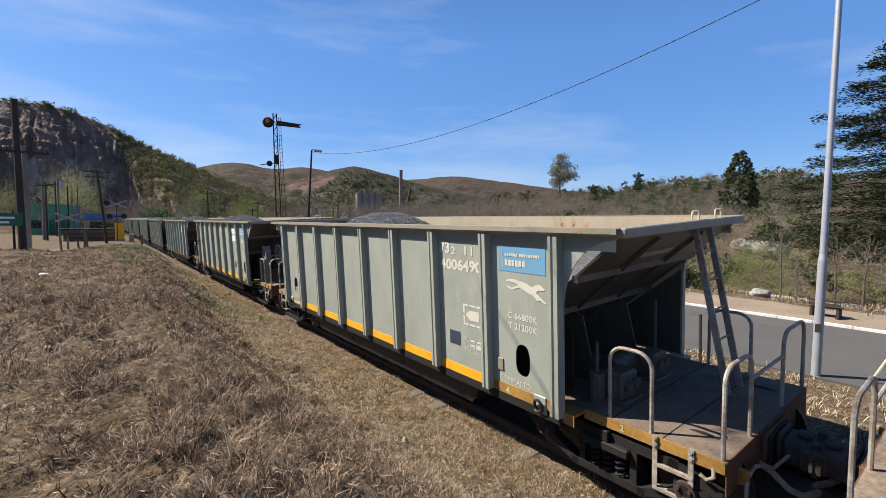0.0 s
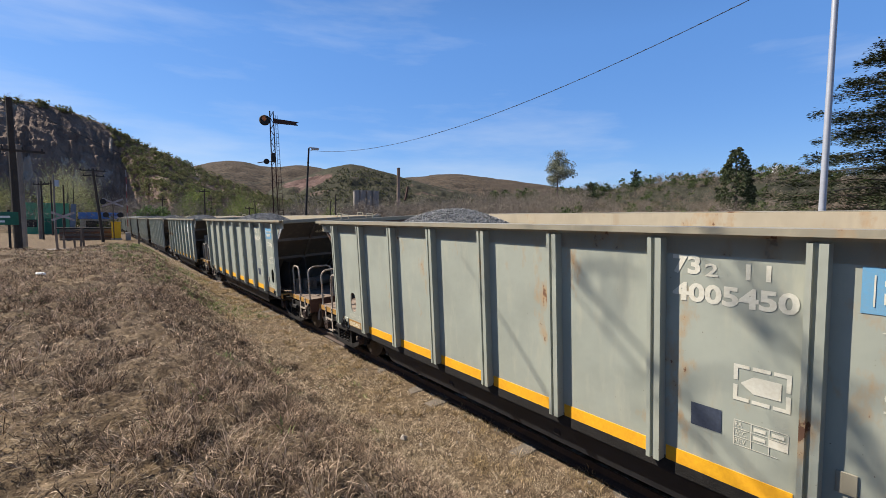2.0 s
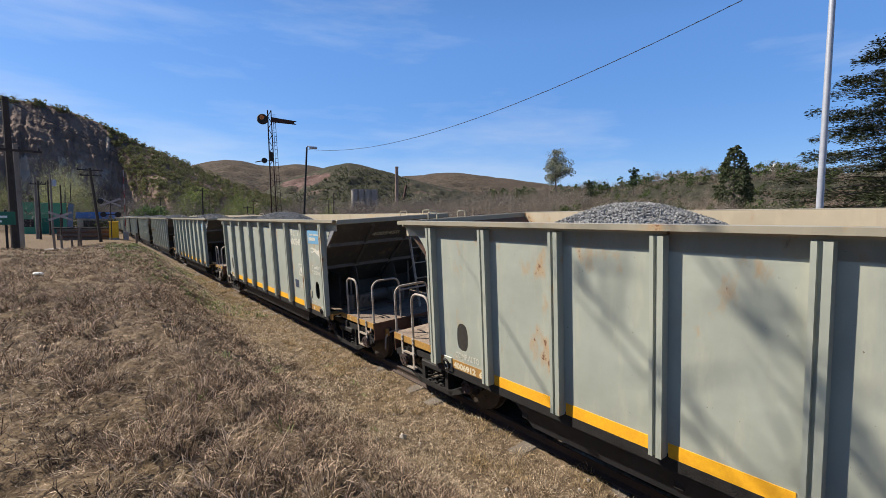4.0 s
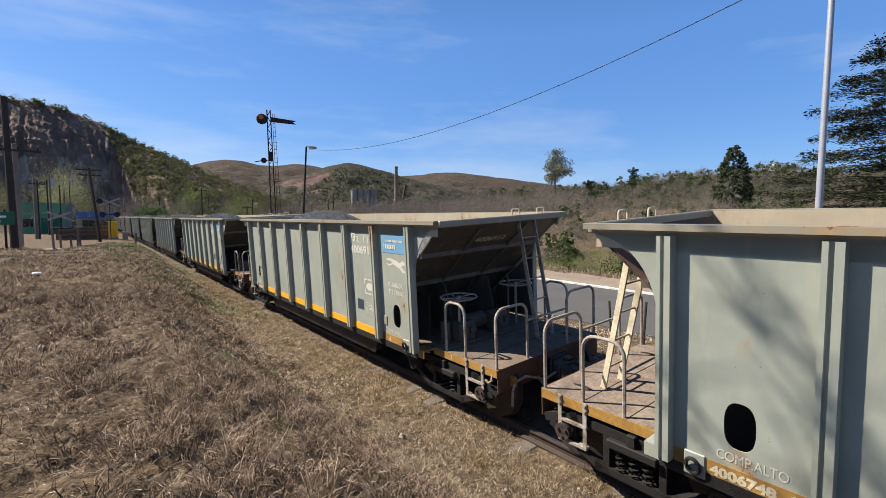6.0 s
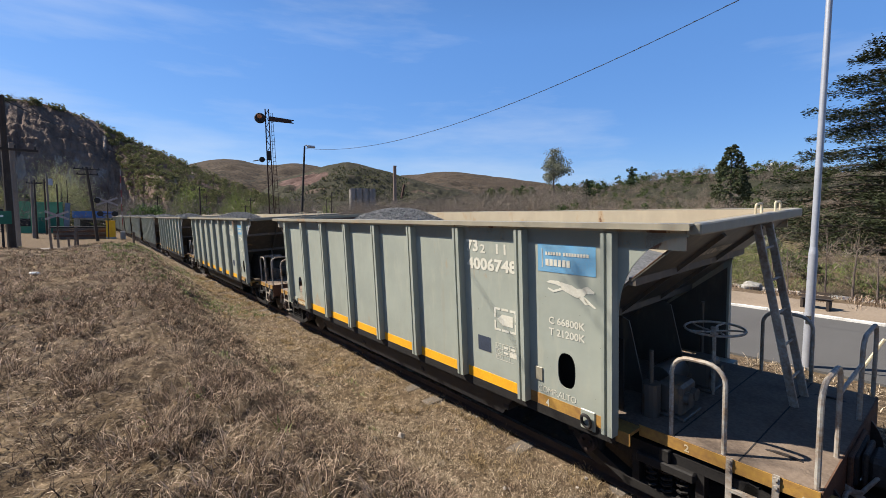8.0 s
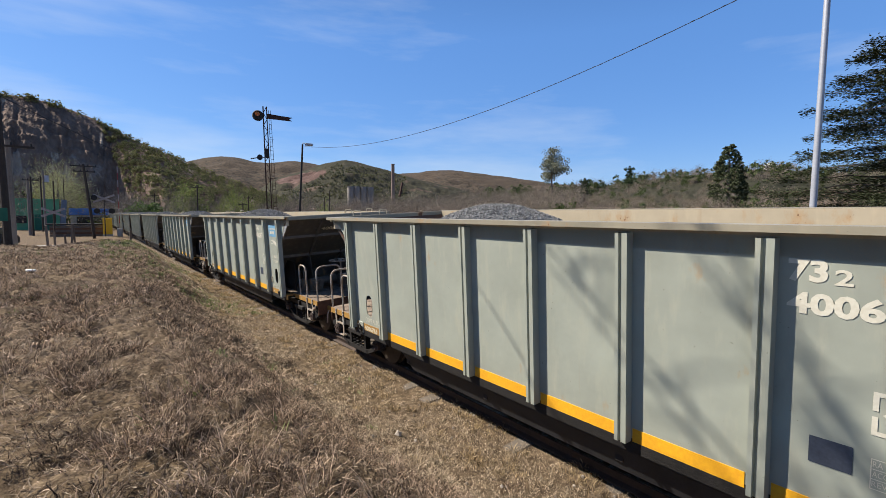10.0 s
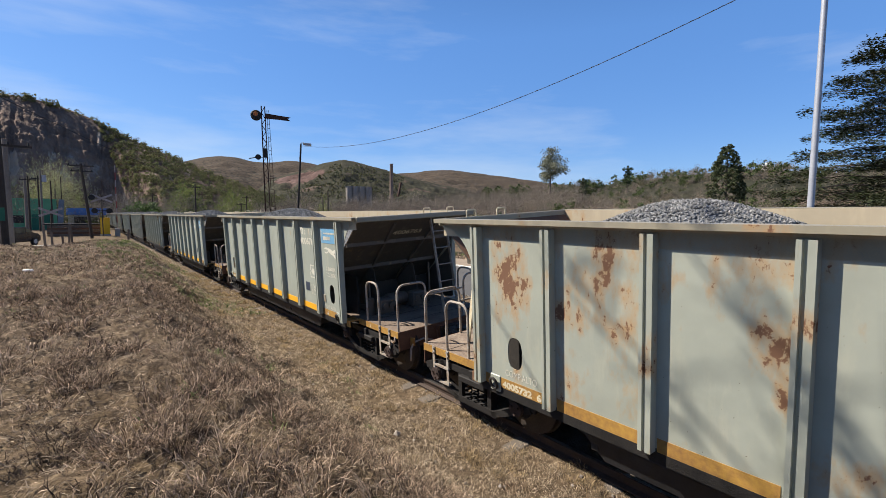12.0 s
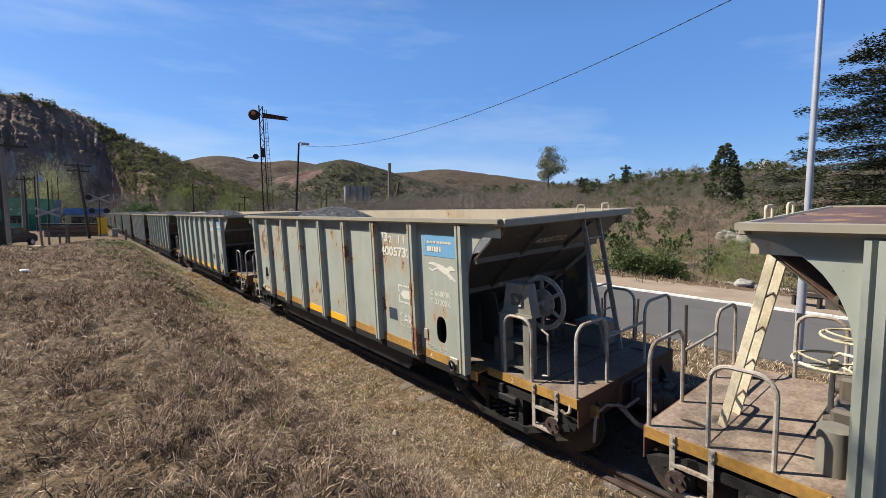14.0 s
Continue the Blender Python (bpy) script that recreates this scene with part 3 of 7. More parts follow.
for sx in (-0.875, 0.875):
    bm = bmesh.new()
    prism(bm, rail_profile(sx), 1, -40, 420)
    part("rail", bm, RAIL, track, "rusty steel rail")
    part("rail_head", boxed(sx - 0.024, sx + 0.024, -40, 420, -0.002, 0.003), STEEL, track, "polished running surface")
bm = boxed(-1.27, 1.27, -0.12, 0.12, -0.33, -0.16, bevel=0.015)
slp = part("sleeper", bm, SLEEPER, track)
slp.matrix_basis = pose(0, -8, 0)
for k in range(1, 130):
    share(slp, track, pose(random.uniform(-0.05, 0.05), -8 + k * 0.66, random.uniform(-0.015, 0.01), 0, 0, random.uniform(-1.5, 1.5)))

# ---- the train ----
RIB, PITCH = 1.1264, 13.035
HALF = 4 * RIB
NEAR, WALL, TOP, FLOOR = -1.55, 1.43, 2.92, 0.80


def text_mesh(name, body, hgt, wid, material, bold=0.0):
    """Letters as a flat mesh, hgt by wid, in x and y."""
    cu = bpy.data.curves.new(name, "FONT")
    cu.body, cu.size, cu.offset, cu.extrude = body, 1.0, bold, 0.0
    cu.resolution_u = 3
    ob = new(name, cu)
    me = bpy.data.meshes.new_from_object(ob.evaluated_get(bpy.context.evaluated_depsgraph_get()))
    bpy.data.objects.remove(ob)
    co = np.array([v.co[:] for v in me.vertices])
    lo, hi = co.min(0), co.max(0)
    for v in me.vertices:
        v.co.x = (v.co.x - lo[0]) / (hi[0] - lo[0]) * wid
        v.co.y = (v.co.y - lo[1]) / (hi[1] - lo[1]) * hgt
        v.co.z = 0
    me.materials.append(material)
    return me


def on_side(y, z, lift=0.004):
    """A flat thing drawn in x, y, put on the wall that faces -x, starting at y, z."""
    return Matrix(((0, 0, -1, -WALL - lift), (-1, 0, 0, y), (0, 1, 0, z), (0, 0, 0, 1)))


def letters(body, y, z, hgt, wid, w, material=None, bold=0.02, label="white stencilled lettering", lift=0.004):
    ob = new("lettering", text_mesh("lettering", body, hgt, wid, material or LETTER, bold))
    ob.parent, ob.matrix_basis = w, on_side(y, z, lift)
    return tagged(ob, label)


def flat(name, polys, material, w, y, z, label="", lift=0.004):
    bm = bmesh.new()
    for poly in polys:
        bm.faces.new([bm.verts.new((p[0], p[1], 0)) for p in poly])
    ob = part(name, bm, material, w, label)
    ob.matrix_basis = on_side(y, z, lift)
    return ob


def rect(x, y, a, b):
    return [(x, y), (x + a, y), (x + a, y + b), (x, y + b)]


def rib_profile(y, x, sgn):
    """A pressed stiffener: two flats with a groove between, sides going back to the wall."""
    w, d, u = 0.075, 0.097, 0.058
    pts = [(x, y - w), (x + sgn * d, y - w * 0.92), (x + sgn * d, y - 0.016), (x + sgn * (d - 0.03), y - 0.010), (x + sgn * (d - 0.03), y + 0.010),
           (x + sgn * d, y + 0.016), (x + sgn * d, y + u * 0.9), (x, y + u)]
    return pts


def holed_panel(cy, cz, y0, y1, z0, z1, a, b, x0, x1):
    """A plate with an upright oval opening through it."""
    bm = bmesh.new()
    n = 40
    def oval(t):
        c, s = math.cos(t), math.sin(t)
        k = 2.6
        return (cy + a * math.copysign(abs(c) ** (2 / k), c), cz + b * math.copysign(abs(s) ** (2 / k), s))
    def frame_pt(t):
        c, s = math.cos(t), math.sin(t)
        f = min(((y1 - cy) / c if c > 1e-6 else (y0 - cy) / c if c < -1e-6 else 1e9), ((z1 - cz) / s if s > 1e-6 else (z0 - cz) / s if s < -1e-6 else 1e9))
        return (cy + c * f, cz + s * f)
    ts = [2 * math.pi * i / n for i in range(n)] + [math.atan2(zz - cz, yy - cy) % (2 * math.pi) for yy in (y0, y1) for zz in (z0, z1)]
    ts = sorted(set(ts))
    n = len(ts)
    rows = [[bm.verts.new((x, *f(t))) for t in ts] for x, f in ((x0, frame_pt), (x0, oval), (x1, oval), (x1, frame_pt))]
    for i in range(4):
        A, B = rows[i], rows[(i + 1) % 4]
        for j in range(n):
            bm.faces.new((A[j], A[(j + 1) % n], B[(j + 1) % n], B[j]))
    bmesh.ops.recalc_face_normals(bm, faces=bm.faces[:])
    return bm


def hoop(bm, a, b, h, r=0.021, bend=0.16):
    """A bent pipe rail from foot a to foot b."""
    a, b = Vector(a), Vector(b)
    d = (b - a).normalized()
    L = (b - a).length
    bend = min(bend, L * 0.48)
    up = Vector((0, 0, 1))
    pts = [a, a + up * (h - bend) * 0.5, a + up * (h - bend)]
    for k in range(1, 6):
        t = math.pi / 2 * k / 5
        pts.append(a + d * bend * (1 - math.cos(t)) + up * (h - bend + bend * math.sin(t)))
    for k in range(0, 6):
        t = math.pi / 2 * k / 5
        pts.append(b - d * bend * (1 - math.sin(t)) + up * (h - bend + bend * math.cos(t)))
    pts += [b + up * (h - bend) * 0.5, b]
    return tube(bm, pts, r, 8)


def handwheel_bm(R, n_spoke, r=0.014):
    bm = bmesh.new()
    tube(bm, [(R * math.cos(t), R * math.sin(t), 0) for t in [2 * math.pi * i / 28 for i in range(28)]], r, 7, True)
    for k in range(n_spoke):
        t = 2 * math.pi * k / n_spoke
        tube(bm, [(R * f * math.cos(t + 0.5 * (1 - f)), R * f * math.sin(t + 0.5 * (1 - f)), -0.03 * (1 - f)) for f in (0.05, 0.35, 0.7, 1.0)], r * 0.8, 6)
    cyl(bm, (0, 0, -0.06), (0, 0, 0.015), 0.04, None, 12)
    return bm


def spoked_disc_bm(R, n_hole):
    """A pressed handwheel with rounded openings."""
    bm = bmesh.new()
    tube(bm, [(R * math.cos(t), R * math.sin(t), 0) for t in [2 * math.pi * i / 36 for i in range(36)]], 0.022, 8, True)
    tube(bm, [(R * 0.42 * math.cos(t), R * 0.42 * math.sin(t), 0) for t in [2 * math.pi * i / 24 for i in range(24)]], 0.012, 6, True)
    cyl(bm, (0, 0, -0.012), (0, 0, 0.012), R * 0.54, None, 24)
    tube(bm, [(R * 0.90 * math.cos(t), R * 0.90 * math.sin(t), 0) for t in [2 * math.pi * i / 36 for i in range(36)]], 0.018, 6, True)
    for k in range(n_hole):
        t = 2 * math.pi * k / n_hole
        m = Matrix.Rotation(t, 4, "Z")
        b2 = boxed(R * 0.40, R * 0.99, -0.026, 0.026, -0.012, 0.012, bevel=0.008)
        b2.transform(m)
        me = bpy.data.meshes.new("tmp")
        b2.to_mesh(me)
        b2.free()
        bm.from_mesh(me)
        bpy.data.meshes.remove(me)
    cyl(bm, (0, 0, -0.05), (0, 0, 0.04), 0.045, None, 12)
    return bm


def stone_verts(rng, c, s):
    """A chipped stone: a squashed and shaken octahedron."""
    k = [s * (0.7 + 0.6 * rng.random()) for _ in range(6)]
    v = [(k[0], 0, 0), (0, k[1], 0), (-k[2], 0, 0), (0, -k[3], 0), (0, 0, k[4] * 0.8), (0, 0, -k[5] * 0.8)]
    q = Euler((rng.random() * 6, rng.random() * 6, rng.random() * 6)).to_matrix()
    return [tuple(q @ Vector(p) + Vector(c)) for p in v]


STONE_FACES = [(0, 1, 4), (1, 2, 4), (2, 3, 4), (3, 0, 4), (1, 0, 5), (2, 1, 5), (3, 2, 5), (0, 3, 5)]


def load_z(x, y):
    """The top of the stone inside a wagon: a tall cone to the front, a low one behind."""
    r = math.hypot(x, y - 2.35)
    a = 3.07 - 0.27 * r * r if r < 1.1 else 2.743 - 0.594 * (r - 1.1)
    b = 2.78 - 0.30 * math.hypot(x * 0.9, y + 1.8)
    return max(a, b, 1.75) + 0.03 * noise.noise(Vector((x * 2, y * 2, 3)))


def gravel_bed(name="gravel_load"):
    xs_, ys_ = np.linspace(-1.40, 1.40, 24), np.linspace(-3.6, 4.25, 66)
    verts = [(x, y, load_z(x, y)) for y in ys_ for x in xs_]
    k = len(xs_)
    faces = [(j * k + i, j * k + i + 1, (j + 1) * k + i + 1, (j + 1) * k + i) for j in range(len(ys_) - 1) for i in range(k - 1)]
    return raw(name, verts, faces, GRAVEL_BED)


def gravel_stones():
    rng = random.Random(5)
    verts, faces = [], []
    n = 0
    while n < 8000:
        x, y = rng.uniform(-1.38, 1.38), rng.gauss(2.3, 1.1)
        if not -3.5 < y < 4.2:
            continue
        n += 1
        o = len(verts)
        verts += stone_verts(rng, (x, y, load_z(x, y) + 0.008), rng.uniform(0.011, 0.023))
        faces += [tuple(o + i for i in f) for f in STONE_FACES]
    return raw("stone", verts, faces, GRAVEL)


GRAVEL_BED = mat("stone_dust", (0.19, 0.195, 0.20), 0.95, 0, (0.06, 0.062, 0.066), 14, 30, 0.7, 0.8, 26)


def make_bogie(w, y):
    def bar(bm, pts, t, x0, x1):
        """A flat cast member along points in y and z."""
        for (ya, za), (yb, zb) in zip(pts, pts[1:]):
            d = Vector((yb - ya, zb - za)).normalized() * (t * 0.5)
            n = Vector((-d.y, d.x))
            prism(bm, [(ya - d.x + n.x, za - d.y + n.y), (yb + d.x + n.x, zb + d.y + n.y), (yb + d.x - n.x, zb + d.y - n.y), (ya - d.x - n.x, za - d.y - n.y)], 0, x0, x1)

    b = part("bogie", boxed(-1.1, 1.1, -0.2, 0.2, 0.34, 0.62, bevel=0.03), UNDER, w, "cast steel bogie caked with dirt")
    b.matrix_basis = pose(0, y, 0)
    for sx in (-1, 1):
        x0, x1 = min(sx * 1.07, sx * 1.19), max(sx * 1.07, sx * 1.19)
        bm = bmesh.new()
        bar(bm, [(-1.10, 0.50), (-0.72, 0.62), (0.72, 0.62), (1.10, 0.50)], 0.10, x0, x1)
        bar(bm, [(-1.02, 0.44), (-0.40, 0.17), (0.40, 0.17), (1.02, 0.44)], 0.085, x0 - 0.006, x1 + 0.006)
        for dy in (-0.31, 0.31):
            bar(bm, [(dy, 0.17), (dy, 0.60)], 0.075, x0 + 0.004, x1 - 0.004)
        for dy in (-0.85, 0.85):
            box(bm, x0, x1, dy - 0.14, dy + 0.14, 0.30, 0.53, 0.03)
        part("side_frame", bm, UNDER, b)
        for dy in (-0.15, 0.0, 0.15):
            bm = bmesh.new()
            tube(bm, [(sx * 1.15 + 0.05 * math.cos(k * 1.05), dy + 0.05 * math.sin(k * 1.05), 0.21 + 0.26 * k / 24) for k in range(25)], 0.014, 4)
            part("spring", bm, UNDER, b)
        bm = boxed(min(sx * 1.08, sx * 1.25), max(sx * 1.08, sx * 1.25), -0.28, 0.28, 0.47, 0.57, bevel=0.015)
        box(bm, min(sx * 1.10, sx * 1.24), max(sx * 1.10, sx * 1.24), -0.05, 0.05, 0.57, 0.70, 0.01)
        part("spring_cap", bm, UNDER, b)
    for sx in (-1, 1):
        for dy in (-0.85, 0.85):
            bm = bmesh.new()
            cyl(bm, (sx * 1.10, dy, 0.42), (sx * 1.25, dy, 0.42), 0.105, 0.10, 16)
            for k in range(3):
                t = 2 * math.pi * k / 3 + 0.5
                cyl(bm, (sx * 1.25, dy + 0.06 * math.cos(t), 0.42 + 0.06 * math.sin(t)), (sx * 1.275, dy + 0.06 * math.cos(t), 0.42 + 0.06 * math.sin(t)), 0.018, None, 6)
            part("axle_cap", bm, AXLE_CAP, b, "dusty reddish axle end cap")
    sets = []
    for dy in (-0.85, 0.85):
        bm = bmesh.new()
        cyl(bm, (-1.25, 0, 0), (1.25, 0, 0), 0.07, None, 12)
        for sx in (-0.875, 0.875):
            inn = -0.045 if sx > 0 else 0.045
            cyl(bm, (sx - 0.055, 0, 0), (sx + 0.055, 0, 0), 0.42, 0.42, 36)
            cyl(bm, (sx + inn * 1.4, 0, 0), (sx + inn * 0.9, 0, 0), 0.448, 0.448, 36)
            cyl(bm, (sx - 0.09, 0, 0), (sx + 0.09, 0, 0), 0.13, None, 16)
            for k in range(5):
                t = 2 * math.pi * k / 5
                o = 0.058 if sx > 0 else -0.058
                cyl(bm, (sx - o, 0.24 * math.cos(t), 0.24 * math.sin(t)), (sx + o * 1.05, 0.24 * math.cos(t), 0.24 * math.sin(t)), 0.03, None, 8)
        s = part("wheelset", bm, WHEEL, b, "worn steel wheels on an axle")
        s.matrix_basis = pose(0, dy, 0.42)
        sets.append(s)
    return b


UNDER = mat("underframe_dark", (0.024, 0.021, 0.019), 0.75, 0.1, (0.011, 0.010, 0.009), 5, 40, 0.8, 0.3, 60)
CHUTE = mat("chute_paint", (0.032, 0.032, 0.036), 0.6, 0.1, (0.018, 0.017, 0.017), 4, 40, 0.7, 0.2, 60)
AXLE_CAP = mat("axle_cap_paint", (0.075, 0.048, 0.04), 0.8, 0, (0.03, 0.023, 0.02), 9, 50, 0.8, 0.2, 60)
WHEEL = mat("wheel_steel", (0.075, 0.06, 0.05), 0.6, 0.4, (0.035, 0.03, 0.027), 5, 40, 0.7, 0.2, 50)


# near-black colour that stands in for the darkness inside the openings
OPENING_SHADE = mat("opening_shade", (0.035, 0.03, 0.026), 0.9, 0, (0.02, 0.018, 0.016), 4, 30, 0.6, 0.1, 50)


def make_wagon():
    w = empty("hopper_wagon", pose(0, 0, 0), "grey steel hopper wagon loaded with crushed stone", "freight wagon", "wagons of the train")
    # side walls, bay by bay
    plain, holed = None, None
    z0, z1 = FLOOR, TOP - 0.09
    for k in range(8):
        yc = -HALF + (k + 0.5) * RIB
        if k in (0, 7):
            if holed is None:
                holed = part("side_panel", holed_panel(-0.03, 1.27, -RIB / 2, RIB / 2, z0, z1, 0.115, 0.20, -WALL, -WALL + 0.012), GREY, w, "grey panel with an oval inspection opening")
                holed.matrix_basis = pose(0, yc, 0)
            else:
                share(holed, w, pose(0, yc, 0))
        elif plain is None:
            plain = part("side_panel", boxed(-WALL, -WALL + 0.012, -RIB / 2, RIB / 2, z0, z1), GREY, w)
            plain.matrix_basis = pose(0, yc, 0)
        else:
            share(plain, w, pose(0, yc, 0))
    part("far_wall", boxed(WALL - 0.012, WALL, -HALF, HALF, z0, z1), INNER, w, "cream and rust stained inside wall")
    for sgn in (-1, 1):
        bm = bmesh.new()
        prism(bm, rib_profile(0, sgn * WALL, sgn), 2, FLOOR - 0.03, TOP - 0.10)
        r = part("rib", bm, GREY, w)
        r.matrix_basis = pose(0, -HALF, 0)
        for k in range(1, 9):
            share(r, w, pose(0, -HALF + k * RIB, 0))
    # end gussets with their curved cut
    for sx in (-1, 1):
        for sy in (-1, 1):
            pts = [(HALF, TOP - 0.09), (HALF + 0.73, TOP - 0.09)]
            for i in range(13):
                t = math.pi / 2 * i / 12
                pts.append((HALF + 0.72 - 0.64 * math.sin(t), TOP - 0.12 - 0.80 * (1 - math.cos(t))))
            pts += [(HALF + 0.075, FLOOR - 0.03), (HALF, FLOOR - 0.03)]
            bm = bmesh.new()
            prism(bm, [(sy * a, b) for a, b in pts], 0, sx * (WALL - 0.012), sx * WALL)
            part("gusset", bm, GREY, w)
    # sloping end sheets, their stiffeners and the rim
    for sy in (-1, 1):
        bm = bmesh.new()
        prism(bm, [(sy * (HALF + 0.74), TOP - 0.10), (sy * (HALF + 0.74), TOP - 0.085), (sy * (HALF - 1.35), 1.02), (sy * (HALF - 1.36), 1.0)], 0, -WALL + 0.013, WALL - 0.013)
        part("slope_sheet", bm, SLOPE_SHADED, w, "rusty sloping end sheet of the hopper, darkened for its shade")
        bm = bmesh.new()
        prism(bm, [(sy * (HALF + 0.73), TOP - 0.082), (sy * (HALF + 0.73), TOP - 0.074), (sy * (HALF - 1.34), 1.036), (sy * (HALF - 1.35), 1.024)], 0, -WALL + 0.016, WALL - 0.016)
        part("slope_lining", bm, LINER, w, "bare rusty inner face of the slope")
        def on_slope(f, d=0.0):
            return Vector((0, sy * (HALF + 0.74 - 2.09 * f - d * 0.66), TOP - 0.10 - 1.82 * f - d * 0.75))
        for f in (0.24, 0.55):
            p = on_slope(f, 0.04)
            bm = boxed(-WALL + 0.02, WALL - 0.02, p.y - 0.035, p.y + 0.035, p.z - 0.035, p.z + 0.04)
            part("stiffener", bm, DIRTY_SHADED, w)
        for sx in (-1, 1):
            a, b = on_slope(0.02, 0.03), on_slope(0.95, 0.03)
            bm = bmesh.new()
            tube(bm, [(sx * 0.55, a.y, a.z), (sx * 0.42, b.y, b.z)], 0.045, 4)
            part("stiffener", bm, DIRTY_SHADED, w)
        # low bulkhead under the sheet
        part("bulkhead", boxed(-WALL + 0.013, WALL - 0.013, sy * (HALF - 1.0) - 0.01, sy * (HALF - 1.0) + 0.01, 0.8, 1.28), DIRTY_SHADED, w)
        # dark plate added over the far wall's inner face to imitate its shade
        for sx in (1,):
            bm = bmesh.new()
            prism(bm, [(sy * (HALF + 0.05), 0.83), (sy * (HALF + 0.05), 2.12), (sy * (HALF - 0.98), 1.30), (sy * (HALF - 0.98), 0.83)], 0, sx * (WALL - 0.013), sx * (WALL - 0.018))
            part("inner_plate", bm, DIRTY_SHADED, w, "added dark plate standing in for shade inside the wall")
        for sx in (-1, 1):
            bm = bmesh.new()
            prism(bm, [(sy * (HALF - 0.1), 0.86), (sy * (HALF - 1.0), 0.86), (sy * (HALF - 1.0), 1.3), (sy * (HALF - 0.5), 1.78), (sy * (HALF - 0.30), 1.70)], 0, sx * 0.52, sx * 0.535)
            part("bracket", bm, DIRTY_SHADED, w)
        part("end_rim", boxed(-1.47, 1.47, sy * (HALF + 0.775) - 0.06, sy * (HALF + 0.775) + (0.0 if sy > 0 else 0.06) + (0.0), TOP - 0.10, TOP, bevel=0.012), RIM, w)
    for sx in (-1, 1):
        bm = boxed(min(sx * 1.43, sx * 1.55), max(sx * 1.43, sx * 1.55), -HALF - 0.775, HALF + 0.775, TOP - 0.018, TOP)
        box(bm, min(sx * 1.535, sx * 1.55), max(sx * 1.535, sx * 1.55), -HALF - 0.775, HALF + 0.775, TOP - 0.055, TOP - 0.018)
        part("side_rim", bm, RIM, w, "scuffed grey top rim")
        part("inner_strip", boxed(min(sx * 1.415, sx * 1.43), max(sx * 1.415, sx * 1.43), -HALF - 0.7, HALF + 0.7, TOP - 0.24, TOP - 0.012), INNER, w)
    # bottom edge: yellow reflective strips, old ochre strips on the end bays
    strip = None
    for k in range(8):
        y = -HALF + k * RIB
        if k in (0, 7):
            part("sill_strip", boxed(-WALL - 0.006, -WALL, y + 0.08, y + RIB - 0.08, FLOOR - 0.05, FLOOR + 0.10), YELLOW_OLD, w, "faded ochre strip with rust")
        elif strip is None:
            strip = part("reflective_strip", boxed(-WALL - 0.006, -WALL, 0.09, RIB - 0.09, FLOOR - 0.03, FLOOR + 0.105), YELLOW, w, "bright yellow reflective strip")
            strip.matrix_basis = pose(0, y, 0)
        else:
            share(strip, w, pose(0, y, 0))
    for sx in (-1, 1):
        part("side_sill", boxed(min(sx * 1.30, sx * 1.44), max(sx * 1.30, sx * 1.44), -HALF - 0.05, HALF + 0.05, FLOOR - 0.14, FLOOR - 0.03), UNDER, w)
        bm = bmesh.new()
        prism(bm, [(-3.05, 0.60), (-2.8, 0.30), (2.8, 0.30), (3.05, 0.60)], 0, min(sx * 1.31, sx * 1.33), max(sx * 1.31, sx * 1.33))
        for v in bm.verts:
            v.co.x -= sx * 0.25 * max(0.0, 0.6 - v.co.z)
        box(bm, min(sx * 1.29, sx * 1.37), max(sx * 1.29, sx * 1.37), -3.05, 3.05, 0.60, 0.625)
        part("chute_plate", bm, CHUTE, w, "dark discharge chute plate")
        for yy in (-2.9, -1.0, 1.0, 2.9):
            part("hanger", boxed(min(sx * 1.05, sx * 1.30), max(sx * 1.05, sx * 1.30), yy - 0.05, yy + 0.05, 0.40, 0.75, bevel=0.01), BLACK, w)
        bm = bmesh.new()
        cyl(bm, (sx * 1.12, -3.1, 0.47), (sx * 1.12, 3.1, 0.47), 0.03, None, 8)
        part("pull_rod", bm, BLACK, w)
    part("centre_sill", boxed(-0.28, 0.28, -6.2, 6.2, 0.50, 0.78, bevel=0.01), BLACK, w)
    for yy in (-1.9, 0.0, 1.9):
        bm = bmesh.new()
        prism(bm, [(-0.9, 0.8), (-0.5, 0.34), (0.5, 0.34), (0.9, 0.8)], 0, -0.9, 0.9)
        o = part("hopper_chute", bm, BLACK, w)
        o.matrix_basis = pose(0, yy, 0)
    # end platforms
    for sy in (-1, 1):
        rot = pose(0, 0, 0, 0, 0, 0 if sy < 0 else 180)

        def put(name, bm, material, label="", parent=None, smooth_=False):
            bm.transform(rot)
            return part(name, bm, material, parent or w, label, smooth_)
        yi, ye = -HALF + 0.9, -HALF - 1.62
        d = put("deck", boxed(-1.20, 1.20, ye, yi, 0.825, 0.845), DECK_SHADED if sy < 0 else DECK, "worn steel platform plate")
        for yy in (ye + 0.55, ye + 1.1):
            put("deck_seam", boxed(-1.19, 1.19, yy, yy + 0.012, 0.845, 0.848), BLACK)
        for sx in (-1, 1):
            put("deck_edge", boxed(min(sx * 1.195, sx * 1.21), max(sx * 1.195, sx * 1.21), ye, -HALF - 0.18, 0.73, 0.845), YELLOW_OLD, "ochre painted platform edge")
            bm = boxed(min(sx * 1.21, sx * 1.42), max(sx * 1.21, sx * 1.42), -HALF - 0.20, -HALF + 0.05, 0.80, 0.83)
            box(bm, min(sx * 1.41, sx * 1.43), max(sx * 1.41, sx * 1.43), -HALF - 0.20, -HALF + 0.05, 0.70, 0.83)
            put("step_bracket", bm, YELLOW_OLD if sx < 0 else GREY, "ochre corner bracket")
